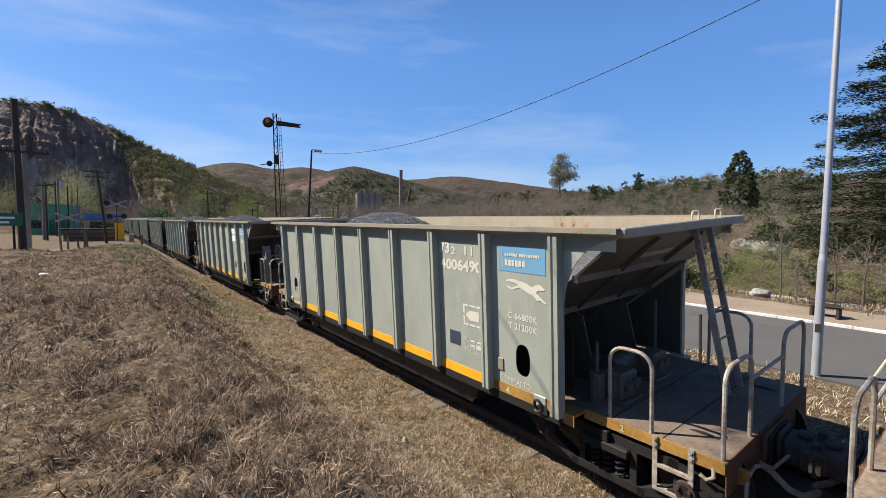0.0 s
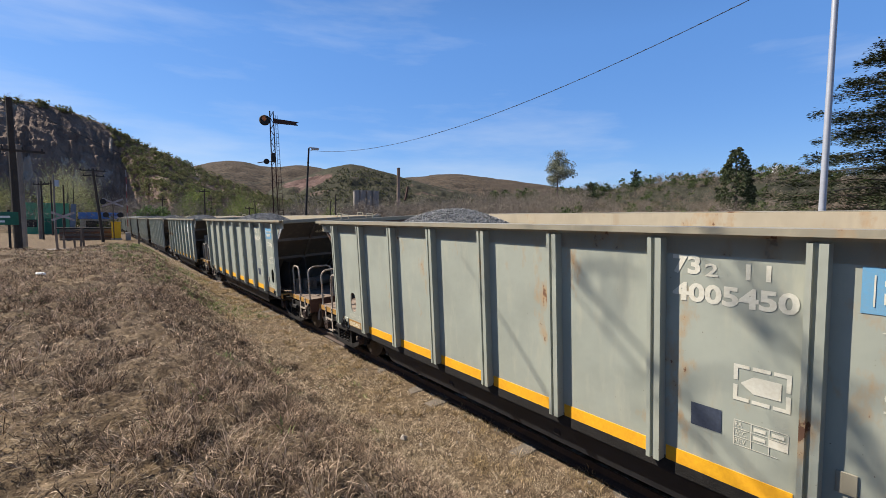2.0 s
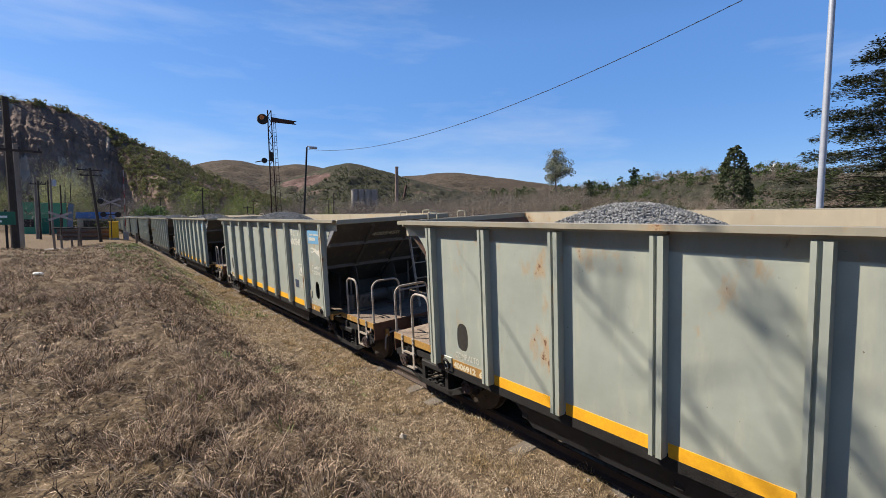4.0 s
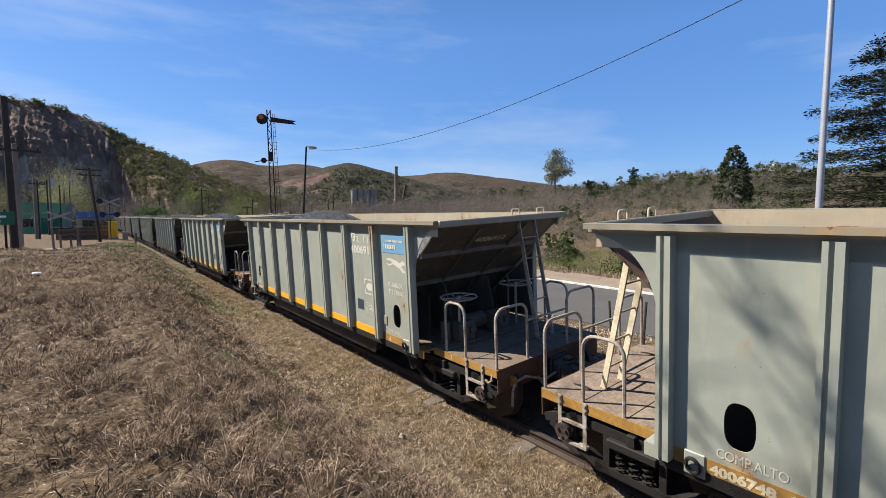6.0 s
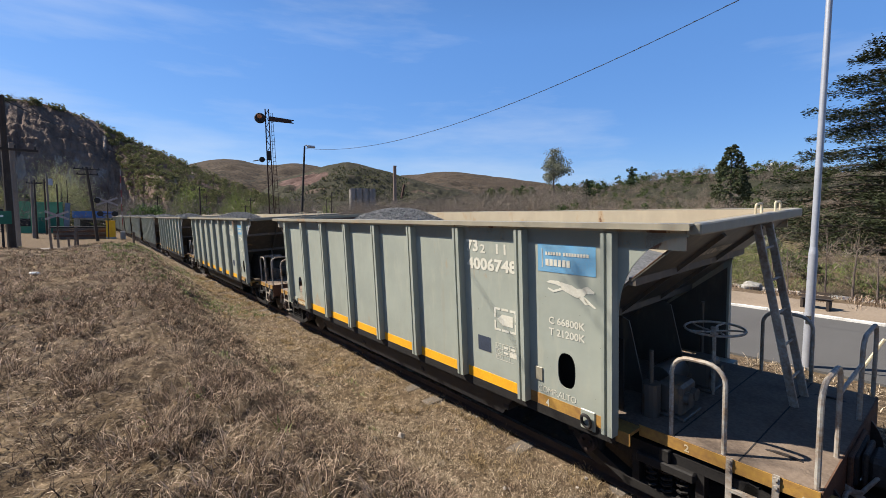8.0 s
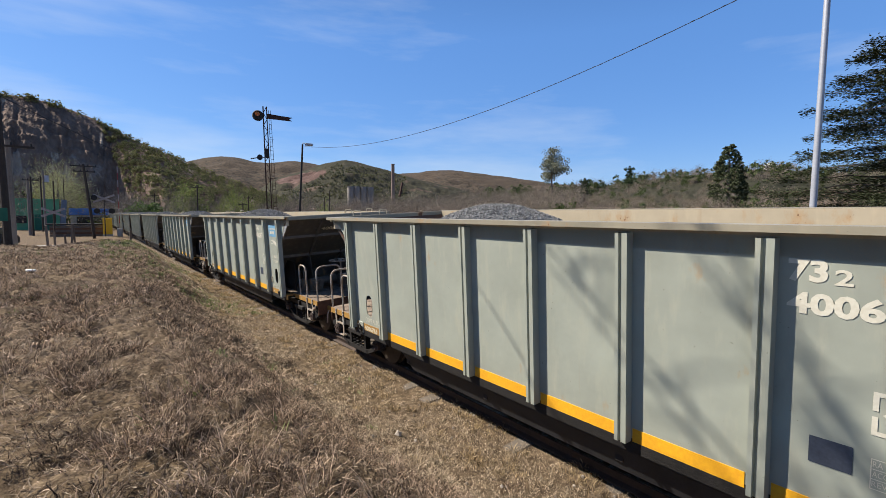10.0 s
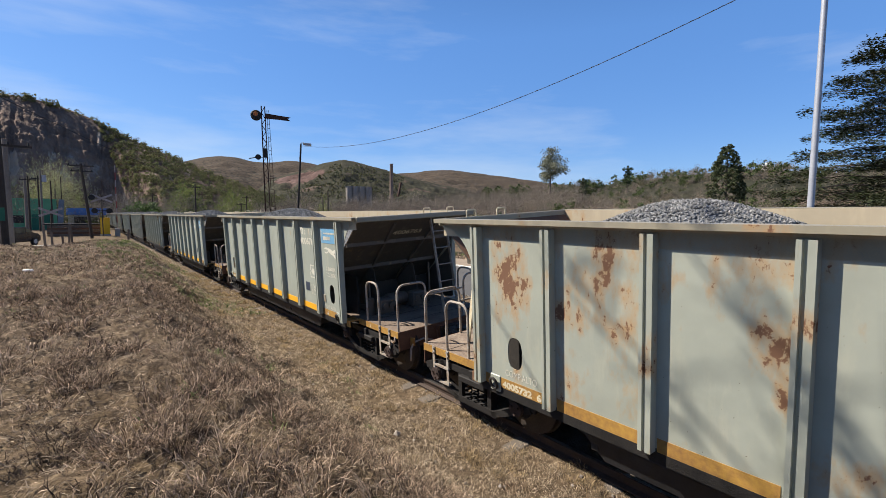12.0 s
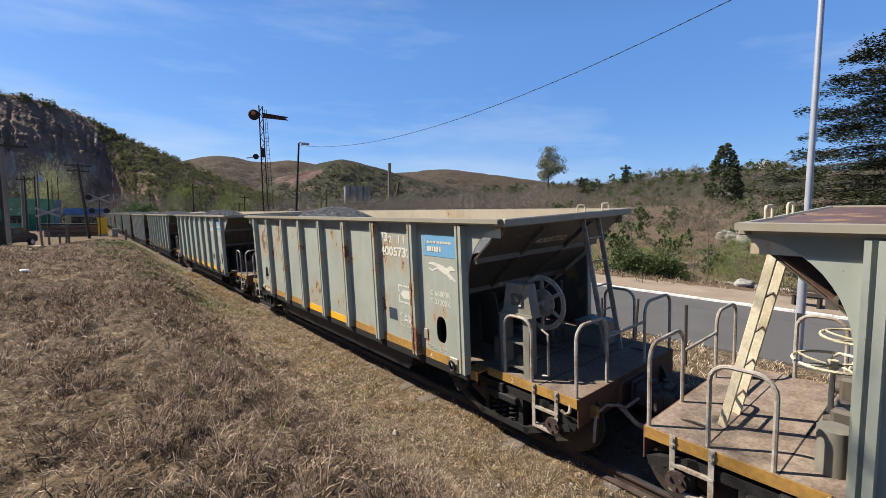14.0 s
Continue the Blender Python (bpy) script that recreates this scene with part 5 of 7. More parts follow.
def motions():
    ahead = Vector((math.cos(radians(60)), math.sin(radians(60)), 0))
    creep = [(0, -13), (7, -13), (8.2, -10.5), (9.2, -5.8), (10.0, -2.5), (10.5, -1.2), (11.0, -0.4), (11.5, -0.06), (12.0, 0), (14.0, 0)]
    walk(car, [(t, pose(*(Vector((-4.6, 49.2, 0.28)) + ahead * d), 0, 0, 60)) for t, d in creep])
    step = 0.1
    rolls = [(k * step, k * step) for k in range(141)]
    for w, i in wagons:
        walk(w, [(t, pose(TRACK_X, HALF + d - i * PITCH, TRACK_Z, 0, -CANT, 0)) for t, d in SHIFT])
        if i >= -1:
            ts_, ds_ = [t for t, d in SHIFT], [d for t, d in SHIFT]
            for b in w.children:
                if not b.name.startswith("bogie"):
                    continue
                for s in b.children:
                    if not s.name.startswith("wheelset"):
                        continue
                    y = s.matrix_basis.translation.y
                    walk(s, [(t, pose(0, y, 0.42, -math.degrees((np.interp(t, ts_, ds_) - 3.08) / 0.42), 0, 0)) for t, _ in rolls])


# ---- grass ----
RNG = np.random.default_rng(11)


def blades(px, py, h, spread, width, lean, per, seg=2):
    """Tufts of bent blades rooted at px, py."""
    n = len(px)
    X = np.repeat(px, per) + RNG.normal(0, 1, n * per) * np.repeat(spread, per) * 0.5
    Y = np.repeat(py, per) + RNG.normal(0, 1, n * per) * np.repeat(spread, per) * 0.5
    Z = height(X, Y) - 0.01
    H = np.repeat(h, per) * RNG.uniform(0.45, 1.15, n * per)
    a = np.arctan2(Y - np.repeat(py, per), X - np.repeat(px, per)) + RNG.normal(0, 0.9, n * per)
    ln = lean * RNG.uniform(0.3, 1.6, n * per)
    w = np.repeat(width, per) * RNG.uniform(0.6, 1.3, n * per)
    dx, dy = np.cos(a), np.sin(a)
    sx, sy = -dy, dx
    rows = []
    for f, wf in ((0.0, 1.0), (0.55, 0.85), (1.0, 0.15)):
        out = ln * H * f ** 1.6
        up = H * f * (1 - 0.28 * np.minimum(ln, 1.8) * f)
        cx, cy, cz = X + dx * out, Y + dy * out, Z + up
        rows.append((cx - sx * w * wf / 2, cy - sy * w * wf / 2, cz))
        rows.append((cx + sx * w * wf / 2, cy + sy * w * wf / 2, cz))
    V = np.stack([np.stack(r, 1) for r in rows], 1).reshape(-1, 3)
    o = np.arange(n * per) * 6
    F = np.concatenate([np.stack([o, o + 1, o + 3, o + 2], 1), np.stack([o + 2, o + 3, o + 5, o + 4], 1)])
    order = np.argsort(np.concatenate([np.arange(n * per) * 2, np.arange(n * per) * 2 + 1]), kind="stable")
    return V, F[order]


def sow(x0, x1, y0, y1, density, keep):
    n = int((x1 - x0) * (y1 - y0) * density)
    x, y = RNG.uniform(x0, x1, n), RNG.uniform(y0, y1, n)
    k = keep(x, y)
    return x[k], y[k]


def seen(x, y):
    a = np.degrees(np.arctan2(x, y))
    return (a > -14) & (a < 96)


def lumps(x, y):
    return np.clip(0.5 + 0.8 * wave(x, y, 1.7, 2.2) + 0.4 * wave(x, y, 4.3, 5.1), 0, 1)


def clumps_(x, y):
    return np.clip(0.45 + 0.75 * wave(x + 0.2 * wave(x, y, 3.1, 8), y, 12.5, 0.9) + 0.6 * wave(y, x + 0.15 * wave(y, x, 4.7, 3), 8.3, 2.7), 0, 1)


def join(parts):
    V, F, o = [], [], 0
    for v, f in parts:
        V.append(v), F.append(f + o)
        o += len(v)
    return np.concatenate(V), np.concatenate(F)


def curls(px, py, h, spread, width, per, e0=(35, 85), droop=(8, 50), twist=0.6, sink=0.012):
    """Tufts of dry blades that rise, kink and droop, each in its own way."""
    n = len(px) * per
    ox, oy = RNG.normal(0, 0.5, n) * np.repeat(spread, per), RNG.normal(0, 0.5, n) * np.repeat(spread, per)
    X, Y = np.repeat(px, per) + ox, np.repeat(py, per) + oy
    G = height(X, Y)
    a = np.arctan2(oy, ox) + RNG.normal(0, 0.8, n)
    e = np.radians(RNG.uniform(*e0, n))
    ln = np.repeat(h, per) * RNG.uniform(0.55, 1.25, n) / 3
    w = np.repeat(width, per) * RNG.uniform(0.6, 1.4, n)
    t = RNG.uniform(0, 6.28, n)
    P = np.stack([X, Y, G - sink], 1)
    rows = []
    for k, wf in enumerate((0.9, 1.0, 0.8, 0.12)):
        side = np.stack([np.cos(t), np.sin(t), RNG.normal(0, 0.35, n)], 1) * (w * wf / 2)[:, None]
        rows += [P - side, P + side]
        if k < 3:
            P = P + np.stack([np.cos(e) * np.cos(a), np.cos(e) * np.sin(a), np.sin(e)], 1) * ln[:, None]
            P[:, 2] = np.maximum(P[:, 2], G + 0.004)
            a = a + RNG.normal(0, twist, n)
            e = e - np.radians(RNG.uniform(*droop, n))
    V = np.stack(rows, 1).reshape(-1, 3)
    o = np.arange(n) * 8
    F = np.stack([np.stack([o + 2 * k, o + 2 * k + 1, o + 2 * k + 3, o + 2 * k + 2], 1) for k in range(3)], 1).reshape(-1, 4)
    return V, F


tall, brown, short, weeds, lying, golden = [], [], [], [], [], []
full = np.full
# the tussocks of the mound, thinning out down its side, and flattened blades between them
for y0, y1, dens, per, ww, fill, fper in ((0.4, 6, 16, 180, 0.0041, 330, 6), (6, 13, 12, 95, 0.0078, 150, 5), (13, 24, 9.0, 46, 0.011, 56, 5), (24, 46, 4.5, 24, 0.019, 18, 5)):
    x, y = sow(-9, 4.0, y0, y1, dens, lambda x, y: seen(x, y) & (RNG.random(len(x)) < 1 - 0.88 * smooth(1.8, 3.4, x + 0.4 * wave(x, y, 0.8, 3))) & (RNG.random(len(x)) < 0.25 + 0.75 * lumps(x * 1.3, y * 1.3)))
    big = RNG.uniform(0.3, 1.0, len(x)) ** 1.2 * (1 - 0.6 * smooth(1.6, 3.2, x)) * (1 - 0.5 * smooth(16, 30, y))
    for group, k in ((tall, RNG.random(len(x)) < 0.85), (brown, None)):
        k = ~last if k is None else k
        last = k
        group.append(curls(x[k], y[k], 0.08 + 0.15 * big[k], 0.09 + 0.13 * big[k], full(k.sum(), ww), per, (30, 88), (5, 65), 0.9))
    x, y = sow(-9, 3.0, y0, y1, fill, lambda x, y: seen(x, y) & (RNG.random(len(x)) < 1 - smooth(1.9, 2.9, x)))
    k = RNG.random(len(x)) < 0.7
    # fill between tussocks is mostly brown, its dark tone imitating shade in the gaps
    for group, lo in ((brown, -0.1), (tall, 0.65)):
        q = k & (clumps_(x * 0.7 + 3, y * 0.7) >= lo) & (clumps_(x * 0.7 + 3, y * 0.7) < lo + 0.75)
        group.append(curls(x[q], y[q], RNG.uniform(0.05, 0.13, q.sum()), full(q.sum(), 0.10), full(q.sum(), ww), fper, (5, 60), (0, 45), 0.9))
    lying.append(curls(x[~k], y[~k], RNG.uniform(0.06, 0.15, (~k).sum()), full((~k).sum(), 0.12), full((~k).sum(), ww * 1.1), fper, (0, 25), (-15, 30), 0.9, -0.01))
    x, y = sow(1.6, 4.6, y0, y1, fill * 1.1, lambda x, y: seen(x, y) & (RNG.random(len(x)) < smooth(1.7, 2.9, x)) & (RNG.random(len(x)) < (0.95 - 0.5 * smooth(4.1, 4.6, x)) * (0.45 + 0.55 * (clumps_(x * 0.6, y * 0.6) > 0.4))))
    short.append(curls(x, y, (0.045 + 0.05 * lumps(x + 9, y * 1.3)) * RNG.uniform(0.6, 1.5, len(x)), full(len(x), 0.10), full(len(x), ww), fper + 2, (10, 80), (0, 45), 0.8))
    x, y = sow(2.0, 4.4, y0, y1, dens * 0.8, lambda x, y: seen(x, y))
    short.append(curls(x, y, RNG.uniform(0.06, 0.13, len(x)), RNG.uniform(0.06, 0.16, len(x)), full(len(x), ww), per // 3))
x, y = sow(7.2, 12.0, -2, 30, 26, lambda x, y: seen(x, y) & (RNG.random(len(x)) < 0.3 + 0.7 * lumps(x, y)))
short.append(blades(x, y, 0.12 * RNG.uniform(0.5, 1.6, len(x)), np.full(len(x), 0.12), np.full(len(x), 0.012), 1.0, 12))
x, y = sow(19.2, 34, -6, 30, 4, lambda x, y: seen(x, y) & (RNG.random(len(x)) < smooth(20.5, 24, x)))
tall.append(blades(x, y, 0.24 * RNG.uniform(0.4, 1.6, len(x)), np.full(len(x), 0.25), np.full(len(x), 0.022), 0.7, 12))
x, y = sow(-8, 4.0, 1, 38, 2.2, lambda x, y: seen(x, y) & (wave(x, y, 0.5, 9) > 0.25))
weeds.append(blades(x, y, 0.08 * RNG.uniform(0.5, 1.5, len(x)), np.full(len(x), 0.09), np.full(len(x), 0.02), 1.0, 10))
x, y = sow(0.5, 4.2, 14, 40, 13, lambda x, y: seen(x, y) & (wave(x, y, 0.4, 6) > -0.1))
weeds.append(blades(x, y, 0.10 * RNG.uniform(0.5, 1.5, len(x)), np.full(len(x), 0.14), np.full(len(x), 0.03), 0.9, 8))
# stubby golden tufts by the ballast
x, y = sow(2.9, 4.8, 0.4, 26, 14.0, lambda x, y: seen(x, y) & (RNG.random(len(x)) < 0.1 + 0.9 * smooth(3.2, 3.9, x)) & (lumps(x * 1.5, y * 1.5) > 0.35))
golden.append(curls(x, y, RNG.uniform(0.06, 0.13, len(x)), RNG.uniform(0.07, 0.15, len(x)), 0.0042 * (1 + y / 7), 55, (40, 88), (5, 35)))
tagged(mass("flattened_grass", *join(lying), STRAW_LONG), "pale dry blades lying flat between the tussocks", "grass", kind="stuff")
tagged(mass("dry_grass", *join(tall), STRAW), "tussocks of curled dry brown grass on the mound", "grass", kind="stuff")
tagged(mass("brown_grass", *join(brown), STRAW_SHADED), "brown dry grass, its darkness standing for shade among the tussocks", "grass", kind="stuff")
tagged(mass("short_grass", *join(short), STRAW_MID), "short trodden grey-brown grass beside the track", "grass", kind="stuff")
tagged(mass("golden_tuft", *join(golden), STRAW_PALE), "stubby golden tufts at the edge of the ballast", "grass", kind="stuff")
x, y = sow(25, 60, -4, 40, 5, lambda x, y: seen(x, y) & (wave(x, y, 0.15, 4) > -0.1))
weeds.append(blades(x, y, 0.35 * RNG.uniform(0.5, 1.5, len(x)), np.full(len(x), 0.35), np.full(len(x), 0.05), 0.8, 9))
tagged(mass("green_weed", *join(weeds), WEED), "small green weeds among dry grass", "weeds", kind="stuff")
# litter and pebbles
rng = random.Random(3)
verts, faces = [], []
for _ in range(420):
    px, py = rng.uniform(2.6, 4.6), rng.uniform(0.5, 40) ** 1.0
    o = len(verts)
    verts += stone_verts(rng, (px, py, float(height(px, py)) + 0.012), rng.uniform(0.012, 0.035))
    faces += [tuple(o + i for i in f) for f in STONE_FACES]
PEBBLE = island_mat("pebbles", (0.18, 0.15, 0.12), (0.42, 0.38, 0.33))
tagged(raw("pebble", verts, faces, PEBBLE), "scattered pebbles beside the track", "pebbles", kind="stuff")
st = raw("field_stone", stone_verts(random.Random(2), (3.18, 4.88, float(height(3.18, 4.88)) + 0.03), 0.06), STONE_FACES, PEBBLE)
tagged(st, "pale fist-sized stone lying in the grass", "stone")
bm = boxed(-0.10, 0.10, -0.06, 0.06, 0, 0.05, bevel=0.02)
bag = link_mesh("plastic_bag", bm, WHITE)
bag.matrix_basis = pose(-1.13, 15.2, float(height(-1.13, 15.2)) + 0.06, 8, 4, 30)
tagged(bag, "crumpled white plastic litter in the grass", "litter")


# ---- trees ----
def twig_cloud(n, R, H, base, length, width, seed, up=0.5):
    """Fine bare twigs that fill an uneven crown."""
    g = np.random.default_rng(seed)
    d = g.normal(0, 1, (n, 3))
    d /= np.linalg.norm(d, axis=1)[:, None]
    r = g.random(n) ** 0.45
    lump = 0.72 + 0.28 * np.sin(d[:, 0] * 5 + seed) * np.cos(d[:, 1] * 4 + seed * 2) + 0.15 * g.normal(0, 1, n)
    C = np.stack([d[:, 0] * R * r * lump, d[:, 1] * R * r * lump, base + (H - base) * (0.5 + 0.5 * d[:, 2] * r * lump)], 1)
    dirs = d + g.normal(0, 0.5, (n, 3))
    dirs[:, 2] += up
    dirs /= np.linalg.norm(dirs, axis=1)[:, None]
    side = np.cross(dirs, g.normal(0, 1, (n, 3)))
    side /= np.linalg.norm(side, axis=1)[:, None]
    L = (length * g.uniform(0.5, 1.4, n))[:, None]
    w = width * g.uniform(0.6, 1.4, n)[:, None]
    V = np.stack([C - side * w / 2, C + side * w / 2, C + dirs * L], 1).reshape(-1, 3)
    F = np.arange(3 * n).reshape(-1, 3)
    return V, F


def leaf_cloud(n, R, H, base, size, seed, flat_=0.0, taper=0.0, clumps=14):
    """Leaf clumps gathered round a number of centres, with gaps between."""
    g = np.random.default_rng(seed)
    d = g.normal(0, 1, (clumps, 3))
    d /= np.linalg.norm(d, axis=1)[:, None]
    rr = g.random(clumps) ** 0.4
    zc = 0.5 + 0.5 * d[:, 2] * rr
    k = 1 - taper * zc
    cen = np.stack([d[:, 0] * R * rr * k * 0.8, d[:, 1] * R * rr * k * 0.8, base + (H - base) * (0.06 + 0.86 * zc)], 1)
    own = g.integers(0, clumps, n)
    cr = R * g.uniform(0.22, 0.42, clumps) * k
    q_ = g.normal(0, 1, (n, 3))
    q_ /= np.linalg.norm(q_, axis=1)[:, None]
    C = cen[own] + q_ * (cr[own] * g.random(n) ** 0.4)[:, None] * np.array([1, 1, 0.75])
    a = g.normal(0, 1, (n, 3)) * np.array([1, 1, 1 - flat_])
    a /= np.linalg.norm(a, axis=1)[:, None]
    b = np.cross(a, g.normal(0, 1, (n, 3)))
    b /= np.linalg.norm(b, axis=1)[:, None]
    s = (size * g.uniform(0.6, 1.4, n))[:, None]
    V = np.stack([C - a * s, C - b * s * 0.5, C + a * s, C + b * s * 0.5], 1).reshape(-1, 3)
    F = np.arange(4 * n).reshape(-1, 4)
    return V, F


def trunk_bm(h, r, limbs, spread, seed, start=0.3, bm=None):
    bm = bm or bmesh.new()
    rg = random.Random(seed)
    top = Vector((rg.uniform(-0.05, 0.05) * h, rg.uniform(-0.05, 0.05) * h, h))
    pts = [Vector((0, 0, -0.3)), Vector((0, 0, h * 0.3)) + top * 0.05, Vector((top.x * 0.5, top.y * 0.5, h * 0.65)), top]
    tube(bm, pts, [r, r * 0.75, r * 0.45, r * 0.12], 7)
    for k in range(limbs):
        f = start + (0.95 - start) * (k + 0.5) / limbs
        a = rg.uniform(0, 6.28)
        p = Vector((top.x * f * f, top.y * f * f, h * f))
        L = spread * (1.1 - 0.5 * f) * rg.uniform(0.7, 1.2)
        e = p + Vector((math.cos(a) * L, math.sin(a) * L, L * rg.uniform(0.3, 0.9)))
        m_ = p.lerp(e, 0.5) + Vector((0, 0, L * 0.08))
        tube(bm, [p, m_, e], [r * 0.4 * (1.1 - f), r * 0.25 * (1.1 - f), r * 0.06], 5)
        for j in range(2):
            a2 = a + rg.uniform(-1, 1)
            s = p.lerp(e, rg.uniform(0.4, 0.8))
            tube(bm, [s, s + Vector((math.cos(a2) * L * 0.4, math.sin(a2) * L * 0.4, L * rg.uniform(0.2, 0.5)))], [r * 0.14, r * 0.04], 4)
    return bm


def at_bearing(az, d):
    return d * math.sin(radians(az)), d * math.cos(radians(az))


def land(x, y):
    return float(far_height(np.array(x), np.array(y)))


def tree(name, x, y, bm, V, F, leaf, label, z=None, bark=None):
    t = empty(name, pose(x, y, land(x, y) if z is None else z), label, "tree")
    part("trunk", bm, bark or BARK, t, "", True)
    mass("crown", V, F, leaf, t)
    return t


# the cypress, the gum tree and the two flat-topped conifers on the slope
x, y = at_bearing(71.3, 150)
H0 = 19.0
g = np.random.default_rng(31)
lay = []
for k in range(150):
    f = (k / 150) ** 1.15
    rr = (6.6 * min(1.0, 0.55 + 1.6 * f) * (1 - f) ** 0.62 + 0.3) * g.uniform(0.72, 1.12)
    aa = g.uniform(0, 6.28)
    v, q_ = leaf_cloud(110, 1.15 + 0.7 * (1 - f), 2.6, 0.0, 0.26, 300 + k, 0.1, 0.4, 7)
    v += np.array((math.cos(aa) * rr * 0.78, math.sin(aa) * rr * 0.78, 0.2 + (H0 - 2.4) * f))
    lay.append((v, q_))
tree("cypress_tree", x, y, trunk_bm(H0 * 0.95, 0.4, 10, 2.5, 3), *join(lay), island_mat("cypress_leaves", (0.022, 0.032, 0.014), (0.10, 0.115, 0.055), 0.8, 0.1), "dense dark green cypress on the slope", 2.96 + 150 * math.tan(radians(8.0)) - H0)
x, y = at_bearing(52.4, 190)
tree("gum_tree", x, y, trunk_bm(17.5, 0.4, 9, 4.5, 8, 0.35), *leaf_cloud(7500, 8.0, 20.5, 3.0, 0.28, 12, 0.0, 0.1, 40), island_mat("gum_leaves", (0.09, 0.10, 0.07), (0.26, 0.265, 0.19), 0.6, 0.2), "tall slender gum tree with sparse grey-green leaves", 2.96 + 190 * math.tan(radians(9.1)) - 20.5)
for az, d, el, h in ((56.3, 230, 4.75, 11), (61.3, 240, 6.1, 13)):
    x, y = at_bearing(az, d)
    V, F = [], []
    lay = []
    for k in range(7):
        f = k / 6
        v, q_ = leaf_cloud(230, (4.6 if k < 6 else 1.2) * (1 - 0.4 * f) * (0.5 + 0.5 * (k % 2)), 0.6, 0.0, 0.40, 50 + k, 0.8, 0, 7)
        v[:, 2] += h * (0.35 + 0.6 * f)
        lay.append((v, q_))
    tree("araucaria_tree", x, y, trunk_bm(h, 0.3, 8, 2.5, 5), *join(lay), LEAF_DARK, "layered dark conifer standing above the scrub", 2.96 + d * math.tan(radians(el)) - h)


def cedar(x, y, h):
    """A big cedar with level sprays of needles on long limbs."""
    bm = bmesh.new()
    rg = random.Random(21)
    g = np.random.default_rng(21)
    tube(bm, [(0, 0, -0.5), (0.1, 0, h * 0.4), (0, 0.1, h * 0.75), (0, 0, h)], [0.55, 0.4, 0.2, 0.04], 9)
    Vs = []
    for k in range(180):
        f = 0.16 + 0.82 * (k + 0.5) / 180
        a = k * 2.399 + rg.uniform(-0.3, 0.3)
        L = (1.4 + 9.4 * (1 - f) ** 0.62) * rg.uniform(0.65, 1.12)
        p = Vector((0, 0, h * f))
        rise = rg.uniform(-0.05, 0.22)
        e = p + Vector((math.cos(a) * L, math.sin(a) * L, L * rise - 0.05 * L))
        m_ = p.lerp(e, 0.5) + Vector((0, 0, 0.06 * L))
        tube(bm, [p, m_, e], [0.10 * (1.15 - f), 0.06 * (1.15 - f), 0.012], 5)
        n = int(70 + 125 * L)
        t = g.random(n) ** 0.62
        side = g.normal(0, 1, n) * (0.12 + 0.20 * L * t * (1.15 - t))
        c = np.array(p)[None] * (1 - t)[:, None] + np.array(e)[None] * t[:, None]
        c[:, 0] += -math.sin(a) * side
        c[:, 1] += math.cos(a) * side
        c[:, 2] += 0.06 * L * 4 * t * (1 - t) * 0.5 - 0.10 * np.abs(side) + g.normal(0, 0.13, n)
        ang = a + np.sign(side) * g.uniform(0.2, 1.0, n)
        dirs = np.stack([np.cos(ang), np.sin(ang), g.normal(-0.05, 0.22, n)], 1)
        sd = np.stack([-np.sin(ang), np.cos(ang), g.normal(0, 0.3, n)], 1)
        ln, wd = g.uniform(0.12, 0.28, n)[:, None], g.uniform(0.022, 0.05, n)[:, None]
        Vs.append(np.stack([c - sd * wd, c + dirs * ln * 0.5 - sd * wd * 1.3, c + dirs * ln, c + dirs * ln * 0.5 + sd * wd * 1.3], 1).reshape(-1, 3))
    V = np.concatenate(Vs)
    return tree("cedar_tree", x, y, bm, V, np.arange(len(V)).reshape(-1, 4), CEDAR, "large blue-green cedar with level drooping sprays")


cx, cy = at_bearing(86.3, 40)
cedar(cx, cy, 18.0)

# bare scrub and woods over the valley and the slopes
KINDS = [twig_cloud(760, 2.3, 4.2, 0.3, 0.42, 0.024, 1, 0.15), twig_cloud(800, 2.6, 5.2, 0.6, 0.46, 0.024, 2, 0.3), twig_cloud(620, 1.8, 2.6, 0.0, 0.4, 0.02, 3, 0.5)]
FAR_KINDS = [twig_cloud(400, 2.3, 4.2, 0.3, 0.45, 0.036, 1, 0.15), twig_cloud(430, 2.6, 5.2, 0.6, 0.48, 0.036, 2, 0.3)]
FAR_LKINDS = [leaf_cloud(120, 2.0, 3.6, 0.2, 0.34, 4, 0, 0, 9), leaf_cloud(130, 2.6, 4.4, 0.3, 0.36, 5, 0, 0, 10)]
LKINDS = [leaf_cloud(260, 2.0, 4.0, 0.4, 0.26, 4), leaf_cloud(260, 2.6, 5.0, 0.8, 0.28, 5)]


def scatter(kinds, pts, lo, hi, seed):
    g = np.random.default_rng(seed)
    out = []
    for x, y, z in pts:
        V, F = kinds[g.integers(len(kinds))]
        a, s, sz = g.uniform(0, 6.28), g.uniform(lo, hi), g.uniform(0.8, 1.25)
        c, sn = math.cos(a) * s, math.sin(a) * s
        W = np.empty_like(V)
        W[:, 0], W[:, 1], W[:, 2] = V[:, 0] * c - V[:, 1] * sn + x, V[:, 0] * sn + V[:, 1] * c + y, V[:, 2] * s * sz + z
        out.append((W, F))
    return join(out)


def slope_pts(n, az0, az1, d0, d1, seed, power=0.7):
    g = np.random.default_rng(seed)
    pts = []
    for _ in range(n):
        a, d = g.uniform(az0, az1), d0 + (d1 - d0) * g.random() ** power
        x, y = at_bearing(a, d)
        if x < 27:
            continue
        pts.append((x, y, land(x, y) - 0.2))
    return pts


